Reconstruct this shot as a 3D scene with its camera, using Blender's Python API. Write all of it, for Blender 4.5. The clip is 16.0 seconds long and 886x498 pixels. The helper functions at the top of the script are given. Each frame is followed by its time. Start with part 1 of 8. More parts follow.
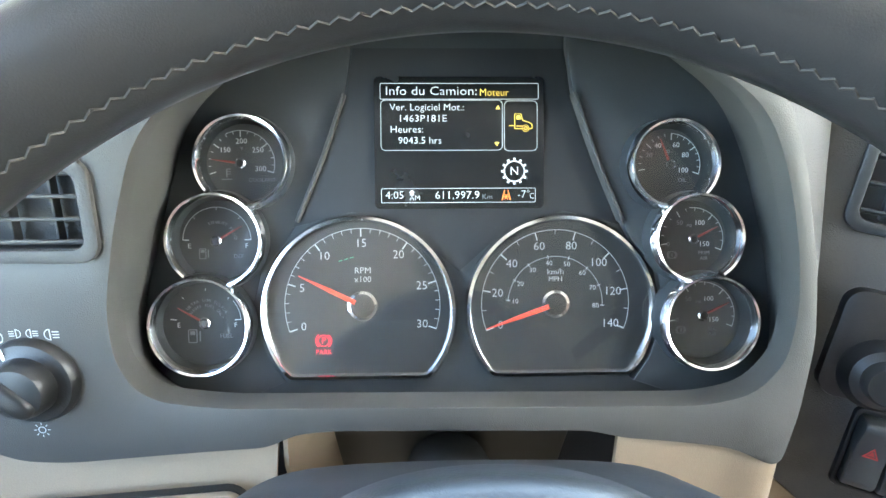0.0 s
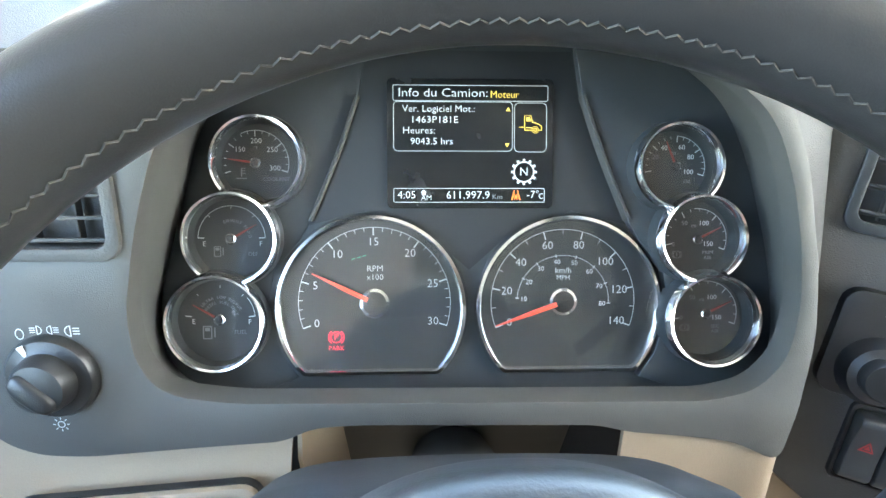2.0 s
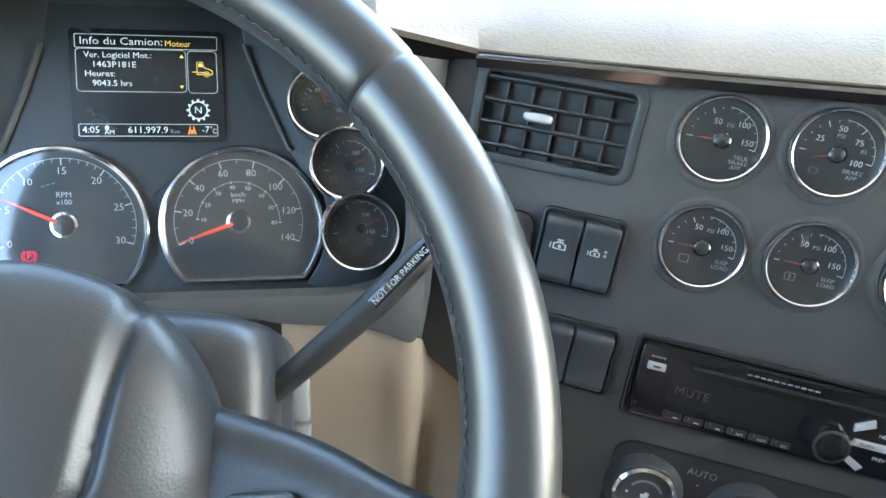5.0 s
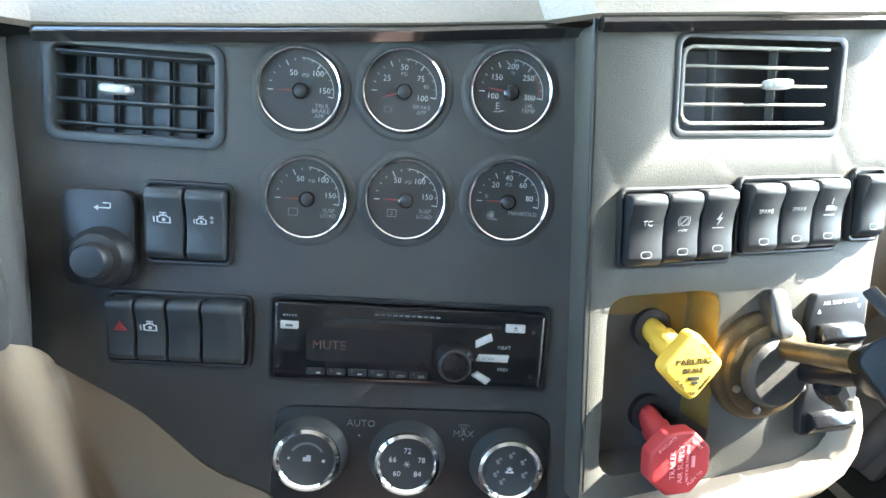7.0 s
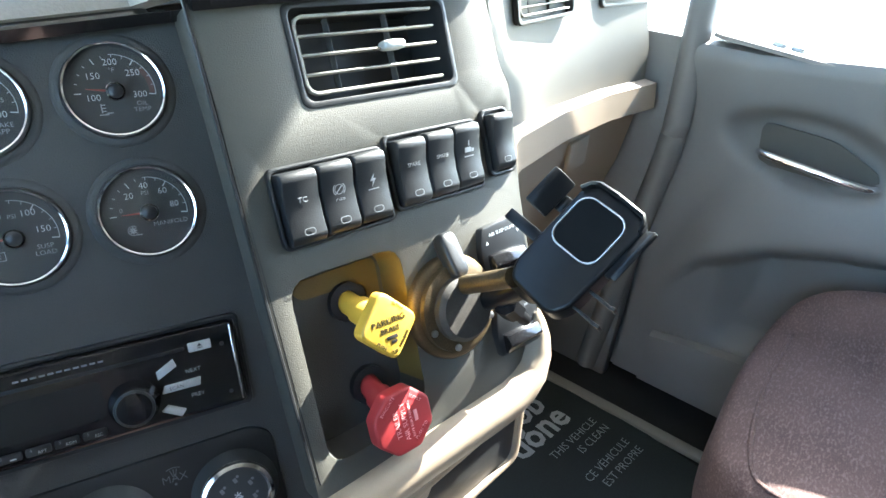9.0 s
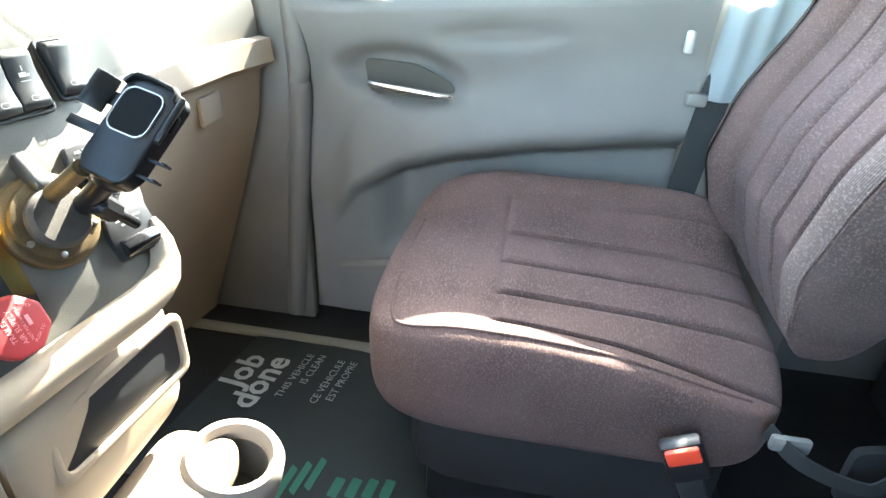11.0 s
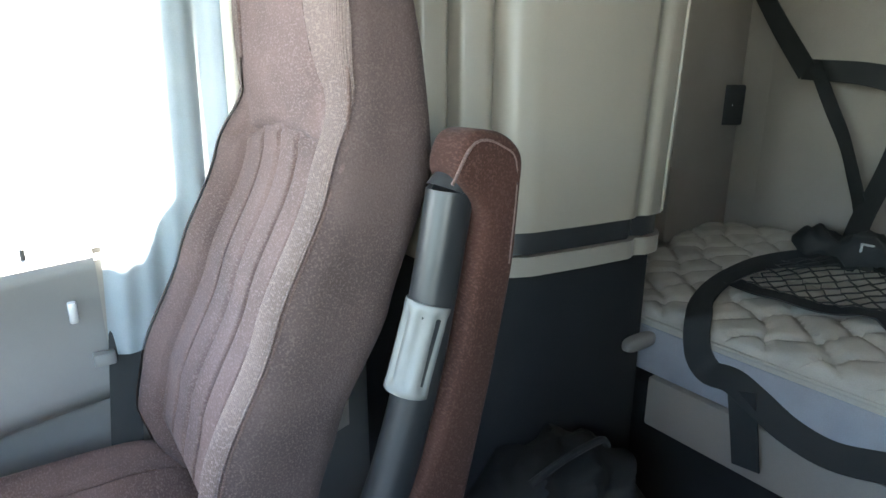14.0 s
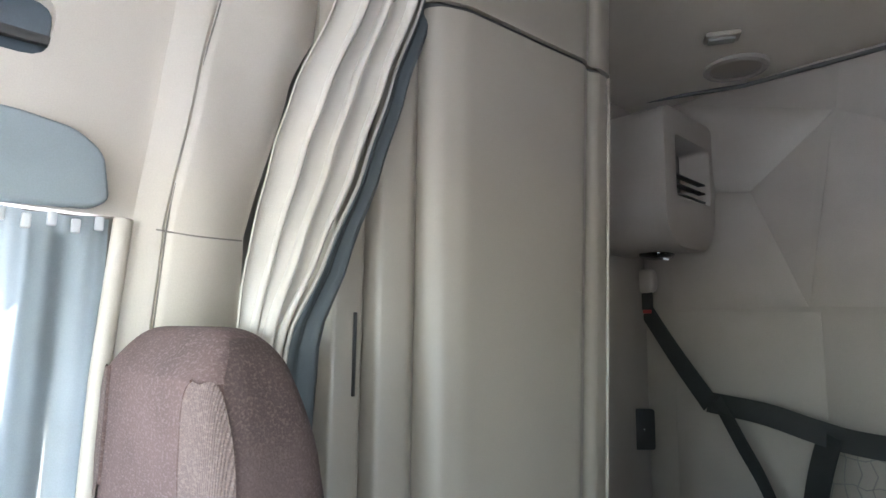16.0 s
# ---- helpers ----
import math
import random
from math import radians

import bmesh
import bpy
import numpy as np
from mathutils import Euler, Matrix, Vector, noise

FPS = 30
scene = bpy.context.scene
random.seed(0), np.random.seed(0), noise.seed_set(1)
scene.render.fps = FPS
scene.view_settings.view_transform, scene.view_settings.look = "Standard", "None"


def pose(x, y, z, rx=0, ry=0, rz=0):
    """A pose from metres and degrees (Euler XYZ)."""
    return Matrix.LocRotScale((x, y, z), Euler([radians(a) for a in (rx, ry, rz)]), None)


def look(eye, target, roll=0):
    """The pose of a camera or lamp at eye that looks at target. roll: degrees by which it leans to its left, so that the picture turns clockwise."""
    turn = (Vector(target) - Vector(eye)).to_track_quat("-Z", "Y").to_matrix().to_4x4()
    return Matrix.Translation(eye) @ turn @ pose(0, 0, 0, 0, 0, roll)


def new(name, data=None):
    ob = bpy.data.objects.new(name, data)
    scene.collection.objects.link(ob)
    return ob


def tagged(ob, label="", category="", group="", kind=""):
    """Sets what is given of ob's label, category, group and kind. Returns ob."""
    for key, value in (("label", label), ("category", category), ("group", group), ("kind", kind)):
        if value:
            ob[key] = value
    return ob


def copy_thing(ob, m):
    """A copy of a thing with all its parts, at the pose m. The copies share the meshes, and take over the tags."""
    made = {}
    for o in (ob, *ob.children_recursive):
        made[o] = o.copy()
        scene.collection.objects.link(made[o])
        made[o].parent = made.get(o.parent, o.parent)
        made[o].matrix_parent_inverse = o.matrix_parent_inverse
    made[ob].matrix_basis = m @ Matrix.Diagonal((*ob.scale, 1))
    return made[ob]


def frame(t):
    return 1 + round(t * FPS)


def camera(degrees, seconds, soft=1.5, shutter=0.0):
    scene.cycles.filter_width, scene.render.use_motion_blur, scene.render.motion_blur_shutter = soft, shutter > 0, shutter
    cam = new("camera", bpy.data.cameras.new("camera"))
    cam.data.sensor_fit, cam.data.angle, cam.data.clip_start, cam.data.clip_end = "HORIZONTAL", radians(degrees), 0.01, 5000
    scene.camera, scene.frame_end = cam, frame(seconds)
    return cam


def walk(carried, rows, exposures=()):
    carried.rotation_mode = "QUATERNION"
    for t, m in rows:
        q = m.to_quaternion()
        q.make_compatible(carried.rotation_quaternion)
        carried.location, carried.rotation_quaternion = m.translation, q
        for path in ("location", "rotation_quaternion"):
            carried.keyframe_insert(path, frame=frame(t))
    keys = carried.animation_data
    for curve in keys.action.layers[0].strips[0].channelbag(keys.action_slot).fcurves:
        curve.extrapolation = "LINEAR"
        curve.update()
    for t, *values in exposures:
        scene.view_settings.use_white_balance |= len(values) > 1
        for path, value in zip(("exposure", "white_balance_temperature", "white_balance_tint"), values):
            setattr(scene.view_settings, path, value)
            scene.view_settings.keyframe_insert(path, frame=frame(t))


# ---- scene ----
cam = camera(73.84, 16.0)
PATH = [
    (0, (-0.0193, -0.2465, 0.85), (0.0401, 1.315, -0.3983), 0.91),
    (0.5, (-0.0268, -0.2488, 0.8513), (0.0515, 1.3074, -0.4025), 1.41),
    (1, (-0.0295, -0.2491, 0.856), (0.0414, 1.3011, -0.4057), 1.28),
    (1.5, (-0.0377, -0.2551, 0.8679), (0.0417, 1.2935, -0.3953), 1.54),
    (2, (-0.0302, -0.25, 0.8564), (0.0551, 1.298, -0.4072), 1.76),
    (2.5, (-0.034, -0.2627, 0.8633), (0.0436, 1.268, -0.4215), 1.62),
    (3, (-0.0347, -0.2677, 0.8637), (0.0547, 1.2807, -0.399), 1.92),
    (3.5, (-0.0223, -0.2635, 0.8523), (0.0849, 1.2774, -0.4182), 2.34),
    (4, (0.037, -0.2901, 0.8609), (0.0897, 1.259, -0.4031), 1.10),
    (4.5, (0.0646, -0.3209, 0.8694), (0.2919, 1.219, -0.3863), 4.83),
    (5, (0.1289, -0.3514, 0.8572), (0.4472, 1.2046, -0.3584), 5.39),
    (5.2, (0.1604, -0.3587, 0.8603), (0.5201, 1.1707, -0.3773), 5.40),
    (7.3, (0.2889, -0.4208, 0.8256), (1.109, 1.0351, -0.2734), 5.42),
    (7.5, (0.2966, -0.4222, 0.8229), (1.1275, 1.0294, -0.2738), 5.27),
    (8, (0.329, -0.4267, 0.8326), (1.2155, 0.9865, -0.2707), 5.12),
    (8.5, (0.3306, -0.4151, 0.8371), (1.4608, 0.8442, -0.229), 5.11),
    (9, (0.3367, -0.4517, 0.8171), (1.7259, 0.5454, -0.2201), 4.35),
    (9.2, (0.3367, -0.476, 0.8118), (1.7952, 0.4232, -0.2198), 4.10),
    (11.3, (0.2604, -0.6742, 0.7718), (1.9982, -0.609, -0.216), 2.20),
    (11.5, (0.2667, -0.7057, 0.7997), (1.993, -0.7998, -0.2058), 1.83),
    (12, (0.2771, -0.7444, 0.8419), (1.9832, -1.1682, -0.1118), 0.52),
    (12.5, (0.2724, -0.7535, 0.8811), (1.9673, -1.4409, 0.0718), 0.60),
    (13, (0.2705, -0.7807, 0.891), (1.9534, -1.6314, 0.2246), 0.41),
    (13.5, (0.2694, -0.8093, 0.9013), (1.9056, -1.7737, 0.2748), 0.22),
    (14, (0.2582, -0.8223, 0.9548), (1.8384, -1.9223, 0.4137), 0.12),
    (14.5, (0.234, -0.8421, 1.0171), (1.8021, -2.0497, 0.7292), 0.22),
    (15, (0.2389, -0.8347, 1.0559), (1.7913, -2.0943, 1.1139), 0.47),
    (15.5, (0.2841, -0.8449, 1.1025), (1.8127, -2.1159, 1.3208), 0.54),
    (16, (0.3663, -0.883, 1.1681), (1.7949, -2.2571, 1.4341), 0.69),
]
EXPOSURE = [(0.0, 5.6, 7350, 8), (3.5, 5.55, 7275, 7), (4.0, 5.45, 7250, 7), (5.0, 5.05, 7000, 6), (7.5, 5.2, 6350, 2), (8.0, 5.1, 6300, 3), (9.0, 4.45, 6250, 3), (11.5, 5.4, 7000, 2), (12.0, 5.3, 7000, 3), (12.5, 4.95, 7000, 2), (14.0, 4.8, 7050, 9), (15.5, 4.5, 6800, 12), (16.0, 4.45, 6750, 15)]
walk(cam, [(t, look(eye, target, roll)) for t, eye, target, roll in PATH], EXPOSURE)

# ---- daylight: low winter sun from the passenger side ----
SUN_FROM = Vector((0.80, -0.09, 0.685)).normalized()
sky_world = bpy.data.worlds.new("sky")
sky_world.use_nodes = True
scene.world = sky_world
sky_nodes = sky_world.node_tree.nodes
sky = sky_nodes.new("ShaderNodeTexSky")
sky.sky_type = "NISHITA"
sky.sun_disc = False
sky.sun_elevation = math.asin(SUN_FROM.z)
sky.sun_rotation = math.atan2(SUN_FROM.x, SUN_FROM.y)
sky_world.node_tree.links.new(sky.outputs[0], sky_nodes["Background"].inputs[0])
sky_nodes["Background"].inputs[1].default_value = 0.15
sun_data = bpy.data.lights.new("sun", "SUN")
sun_data.energy, sun_data.angle, sun_data.color = 3.4, radians(0.6), (1.0, 0.965, 0.92)
sun = new("sun", sun_data)
sun.matrix_world = look((2, 0, 3), Vector((2, 0, 3)) - SUN_FROM)

# ---- building tools ----
I4 = Matrix.Identity(4)


def finish(bm, name, material, smooth=True, angle=40):
    """A bmesh as a mesh with one material; faces that meet softly are shaded smooth."""
    bmesh.ops.recalc_face_normals(bm, faces=bm.faces)
    limit = radians(angle)
    for f in bm.faces:
        f.smooth = smooth
    for e in bm.edges:
        e.smooth = len(e.link_faces) == 2 and e.calc_face_angle(3.0) < limit
    me = bpy.data.meshes.new(name)
    bm.to_mesh(me)
    bm.free()
    me.materials.append(material)
    return me


def part(name, bm, material, parent=None, label="", m=I4, angle=40):
    """Links a bmesh as one mesh object, under a thing or a part if one is given."""
    ob = new(name, finish(bm, name, material, angle=angle))
    if parent is not None:
        ob.parent = parent
    ob.matrix_basis = m
    return tagged(ob, label)


def thing(name, label, category, m=I4, group="", kind=""):
    ob = new(name)
    ob.empty_display_size = 0.02
    ob.matrix_basis = m
    return tagged(ob, label, category, group, kind)


def panel_frame(c, n):
    """A pose on a panel: x along it, y up it, z out of it."""
    n = Vector(n).normalized()
    h = Vector((0, 0, 1)).cross(n).normalized()
    up = n.cross(h)
    return Matrix(((h.x, up.x, n.x, c[0]), (h.y, up.y, n.y, c[1]), (h.z, up.z, n.z, c[2]), (0, 0, 0, 1)))


def bevelled(bm, width, segments=2):
    if width > 0:
        edges = [e for e in bm.edges if len(e.link_faces) == 2 and e.calc_face_angle(0.0) > 0.5]
        bmesh.ops.bevel(bm, geom=edges, offset=width, segments=segments, profile=0.5, affect="EDGES", clamp_overlap=True)
    return bm


def box(sx, sy, sz, at=(0, 0, 0), bevel=0.002, rot=None, segments=2):
    bm = bmesh.new()
    bmesh.ops.create_cube(bm, size=1)
    bmesh.ops.scale(bm, vec=(sx, sy, sz), verts=bm.verts)
    bevelled(bm, min(bevel, sx * 0.45, sy * 0.45, sz * 0.45), segments)
    if rot is not None:
        bmesh.ops.transform(bm, matrix=rot, verts=bm.verts)
    bmesh.ops.translate(bm, vec=at, verts=bm.verts)
    return bm


def soft_box(sx, sy, sz, at=(0, 0, 0), e=5.0, cuts=10, shape=None):
    """A rounded, padded block of the given full sizes. shape(v): moves each corner in unit coordinates."""
    bm = bmesh.new()
    bmesh.ops.create_cube(bm, size=2)
    bmesh.ops.subdivide_edges(bm, edges=bm.edges[:], cuts=cuts, use_grid_fill=True)
    for v in bm.verts:
        c = Vector([math.copysign(abs(a) ** 0.85, a) for a in v.co])
        c /= (abs(c.x) ** e + abs(c.y) ** e + abs(c.z) ** e) ** (1 / e)
        v.co = shape(c) if shape else Vector((c.x * sx / 2, c.y * sy / 2, c.z * sz / 2))
        v.co += Vector(at)
    return bm


def prism(outline, z0, z1, bevel=0.0, holes=(), segments=2):
    """A plate with the given outline in x, y from z0 to z1, with holes."""
    bm = bmesh.new()
    edges = []
    for loop in (outline, *holes):
        vs = [bm.verts.new((p[0], p[1], z1)) for p in loop]
        edges += [bm.edges.new((a, b)) for a, b in zip(vs, vs[1:] + vs[:1])]
    if holes:
        bmesh.ops.triangle_fill(bm, use_beauty=True, use_dissolve=False, edges=edges)
    else:
        bm.faces.new(bm.verts[:])
    got = bmesh.ops.extrude_face_region(bm, geom=bm.faces[:])
    bmesh.ops.translate(bm, vec=(0, 0, z0 - z1), verts=[g for g in got["geom"] if isinstance(g, bmesh.types.BMVert)])
    bmesh.ops.recalc_face_normals(bm, faces=bm.faces)
    if bevel > 0:
        rim = [e for e in bm.edges if len(e.link_faces) == 2 and e.calc_face_angle(0.0) > 0.6 and all(abs(v.co.z - z1) < 1e-6 for v in e.verts)]
        bmesh.ops.bevel(bm, geom=rim, offset=bevel, segments=segments, profile=0.5, affect="EDGES", clamp_overlap=True)
    return bm


def ring_of(r, n=32, at=(0, 0), start=0.0, end=2 * math.pi):
    closed = abs(end - start - 2 * math.pi) < 1e-6
    k = n if closed else n - 1
    return [(at[0] + r * math.cos(start + (end - start) * i / k), at[1] + r * math.sin(start + (end - start) * i / k)) for i in range(n)]


def rounded(w, h, r, at=(0, 0), n=5):
    pts = []
    for cx, cy, a in ((1, 1, 0), (-1, 1, 90), (-1, -1, 180), (1, -1, 270)):
        for i in range(n + 1):
            t = radians(a + 90 * i / n)
            pts.append((at[0] + cx * (w / 2 - r) + r * math.cos(t), at[1] + cy * (h / 2 - r) + r * math.sin(t)))
    return pts


def smooth_loop(corners, r, n=5):
    """A closed outline with its corners rounded by about r."""
    out = []
    k = len(corners)
    for i in range(k):
        a, b, c = Vector(corners[i - 1]), Vector(corners[i]), Vector(corners[(i + 1) % k])
        d = min(r, (a - b).length * 0.45, (c - b).length * 0.45)
        p, q = b + (a - b).normalized() * d, b + (c - b).normalized() * d
        for j in range(n + 1):
            t = j / n
            out.append(tuple((1 - t) ** 2 * p + 2 * t * (1 - t) * b + t * t * q))
    return out


def lathe(profile, n=32, closed=False):
    """Turns a profile of (radius, z) about z."""
    bm = bmesh.new()
    rows = [[bm.verts.new((r * math.cos(2 * math.pi * i / n), r * math.sin(2 * math.pi * i / n), z)) for i in range(n)] if r > 1e-6 else [bm.verts.new((0, 0, z))] for r, z in profile]
    pairs = list(zip(rows, rows[1:])) + ([(rows[-1], rows[0])] if closed else [])
    for a, b in pairs:
        for i in range(n):
            j = (i + 1) % n
            if len(a) == 1 and len(b) == 1:
                continue
            if len(a) == 1:
                bm.faces.new((a[0], b[i], b[j]))
            elif len(b) == 1:
                bm.faces.new((a[i], a[j], b[0]))
            else:
                bm.faces.new((a[i], a[j], b[j], b[i]))
    return bm


def sweep(points, section, closed=False, twist_up=None):
    """Carries a closed section (x across, y up) along a path."""
    bm = bmesh.new()
    pts = [Vector(p) for p in points]
    k = len(pts)
    up = Vector(twist_up) if twist_up else Vector((0, 0, 1))
    rows = []
    for i, p in enumerate(pts):
        a = pts[i - 1] if (i or closed) else p
        b = pts[(i + 1) % k] if (i < k - 1 or closed) else p
        d = (b - a).normalized()
        side = d.cross(up)
        if side.length < 1e-4:
            side = d.cross(Vector((1, 0, 0.01)))
        side.normalize()
        u = side.cross(d).normalized()
        sec = section(i / max(1, k - 1)) if callable(section) else section
        rows.append([bm.verts.new(p + side * s[0] + u * s[1]) for s in sec])
    n = len(rows[0])
    for a, b in list(zip(rows, rows[1:])) + ([(rows[-1], rows[0])] if closed else []):
        for i in range(n):
            bm.faces.new((a[i], a[(i + 1) % n], b[(i + 1) % n], b[i]))
    if not closed:
        bm.faces.new(rows[0])
        bm.faces.new(rows[-1][::-1])
    return bm


def tube(points, r, n=10, closed=False):
    return sweep(points, ring_of(r, n), closed)


def curve(points, n=24):
    """A smooth line through the given points."""
    p = [Vector(q) for q in points]
    p = [2 * p[0] - p[1]] + p + [2 * p[-1] - p[-2]]
    out = []
    for i in range(1, len(p) - 2):
        for j in range(n):
            t = j / n
            out.append(0.5 * (2 * p[i] + (p[i + 1] - p[i - 1]) * t + (2 * p[i - 1] - 5 * p[i] + 4 * p[i + 1] - p[i + 2]) * t * t + (3 * p[i] - p[i - 1] - 3 * p[i + 1] + p[i + 2]) * t ** 3))
    out.append(p[-2])
    return out


def sheet(rows, thick=0.0):
    """A surface through rows of points, given thickness downwards along its normals."""
    bm = bmesh.new()
    grid = [[bm.verts.new(p) for p in row] for row in rows]
    for a, b in zip(grid, grid[1:]):
        for i in range(len(a) - 1):
            bm.faces.new((a[i], a[i + 1], b[i + 1], b[i]))
    if thick:
        bmesh.ops.recalc_face_normals(bm, faces=bm.faces)
        bmesh.ops.solidify(bm, geom=bm.faces[:], thickness=thick)
    return bm


def merged(*parts_of):
    """Joins bmeshes into one."""
    out = parts_of[0]
    for other in parts_of[1:]:
        me = bpy.data.meshes.new("tmp")
        other.to_mesh(me)
        other.free()
        out.from_mesh(me)
        bpy.data.meshes.remove(me)
    return out


def moved(bm, m):
    bmesh.ops.transform(bm, matrix=m, verts=bm.verts)
    return bm


PENDING_TEXT = []


def writing(text, size, m, material, parent, name="writing", align="CENTER", depth=0.0002, width=0.0, bold=0.0):
    """Lettering as thin relief; turned into meshes at the end of the script."""
    data = bpy.data.curves.new(name, "FONT")
    data.body, data.size, data.align_x, data.align_y, data.extrude = text, size * 1.36, align, "CENTER", depth
    data.resolution_u = 2
    data.offset = (bold - 0.020) * size
    data.materials.append(material)
    ob = new(name, data)
    ob.parent = parent
    ob.matrix_basis = m
    PENDING_TEXT.append((ob, width))
    return ob


def settle_text():
    bpy.context.view_layer.update()
    graph = bpy.context.evaluated_depsgraph_get()
    for ob, width in PENDING_TEXT:
        me = bpy.data.meshes.new_from_object(ob.evaluated_get(graph))
        if width and len(me.vertices):
            xs = [v.co.x for v in me.vertices]
            me.transform(Matrix.Diagonal((width / (max(xs) - min(xs)), 1, 1, 1)))
        twin = new(ob.name, me)
        twin.parent, twin.matrix_basis = ob.parent, ob.matrix_basis.copy()
        title, data = ob.name, ob.data
        bpy.data.objects.remove(ob)
        twin.name = title
        bpy.data.curves.remove(data)
    PENDING_TEXT.clear()

# ---- materials ----
def surface(name, colour, rough=0.5, metal=0.0, vary=0.12, scale=30.0, bump=0.0, grain=900.0, stretch=(1, 1, 1), spec=0.5, rough_vary=0.1, stain=None, sheen=0.0, coat=0.0):
    """A painted, moulded or woven surface: colour that varies at two sizes, uneven gloss and fine relief."""
    mt = bpy.data.materials.new(name)
    mt.use_nodes = True
    nt = mt.node_tree
    n, link = nt.nodes, nt.links.new
    bsdf = n["Principled BSDF"]
    tex = n.new("ShaderNodeTexCoord")
    mp = n.new("ShaderNodeMapping")
    mp.inputs["Scale"].default_value = stretch
    link(tex.outputs["Object"], mp.inputs[0])
    big = n.new("ShaderNodeTexNoise")
    big.inputs["Scale"].default_value, big.inputs["Detail"].default_value = scale, 5
    fine = n.new("ShaderNodeTexNoise")
    fine.inputs["Scale"].default_value, fine.inputs["Detail"].default_value = grain, 2
    link(mp.outputs[0], big.inputs[0])
    link(mp.outputs[0], fine.inputs[0])
    ramp = n.new("ShaderNodeValToRGB")
    dark = [c * (1 - vary) for c in (stain or colour)]
    light = [min(1, c * (1 + vary)) for c in colour]
    ramp.color_ramp.elements[0].position, ramp.color_ramp.elements[0].color = 0.32, (*dark, 1)
    ramp.color_ramp.elements[1].position, ramp.color_ramp.elements[1].color = 0.68, (*light, 1)
    link(big.outputs[0], ramp.inputs[0])
    mix = n.new("ShaderNodeMix")
    mix.data_type, mix.blend_type = "RGBA", "MULTIPLY"
    mix.inputs[0].default_value = min(1.0, vary * 2.5)
    link(ramp.outputs[0], mix.inputs[6])
    link(fine.outputs[0], mix.inputs[7])
    gain = n.new("ShaderNodeMix")
    gain.data_type, gain.blend_type = "RGBA", "MULTIPLY"
    gain.inputs[0].default_value = 1.0
    k = 1 + min(1.0, vary * 2.5) * 0.5
    gain.inputs[7].default_value = (k, k, k, 1)
    link(mix.outputs[2], gain.inputs[6])
    link(gain.outputs[2], bsdf.inputs["Base Color"])
    rr = n.new("ShaderNodeMapRange")
    rr.inputs[3].default_value, rr.inputs[4].default_value = max(0.02, rough - rough_vary), min(1, rough + rough_vary)
    link(big.outputs[0], rr.inputs[0])
    link(rr.outputs[0], bsdf.inputs["Roughness"])
    bsdf.inputs["Metallic"].default_value = metal
    bsdf.inputs["Specular IOR Level"].default_value = spec
    bsdf.inputs["Sheen Weight"].default_value = sheen
    bsdf.inputs["Coat Weight"].default_value = coat
    if bump:
        bp = n.new("ShaderNodeBump")
        bp.inputs["Strength"].default_value, bp.inputs["Distance"].default_value = bump, 0.0006
        link(fine.outputs[0], bp.inputs["Height"])
        link(bp.outputs[0], bsdf.inputs["Normal"])
    return mt


def glowing(name, colour, strength):
    mt = bpy.data.materials.new(name)
    mt.use_nodes = True
    b = mt.node_tree.nodes["Principled BSDF"]
    b.inputs["Base Color"].default_value = (*colour, 1)
    b.inputs["Emission Color"].default_value = (*colour, 1)
    b.inputs["Emission Strength"].default_value = strength
    return mt


def clear_glass(name, rough=0.02, tint=(1, 1, 1), gleam=0.04):
    """A thin clear cover: looks through, with a faint gloss."""
    mt = bpy.data.materials.new(name)
    mt.use_nodes = True
    nt = mt.node_tree
    n, link = nt.nodes, nt.links.new
    out = n["Material Output"]
    n.remove(n["Principled BSDF"])
    see, gloss, mix = n.new("ShaderNodeBsdfTransparent"), n.new("ShaderNodeBsdfGlossy"), n.new("ShaderNodeMixShader")
    see.inputs[0].default_value = (*tint, 1)
    gloss.inputs["Roughness"].default_value = rough
    mix.inputs[0].default_value = gleam
    link(see.outputs[0], mix.inputs[1])
    link(gloss.outputs[0], mix.inputs[2])
    link(mix.outputs[0], out.inputs[0])
    return mt


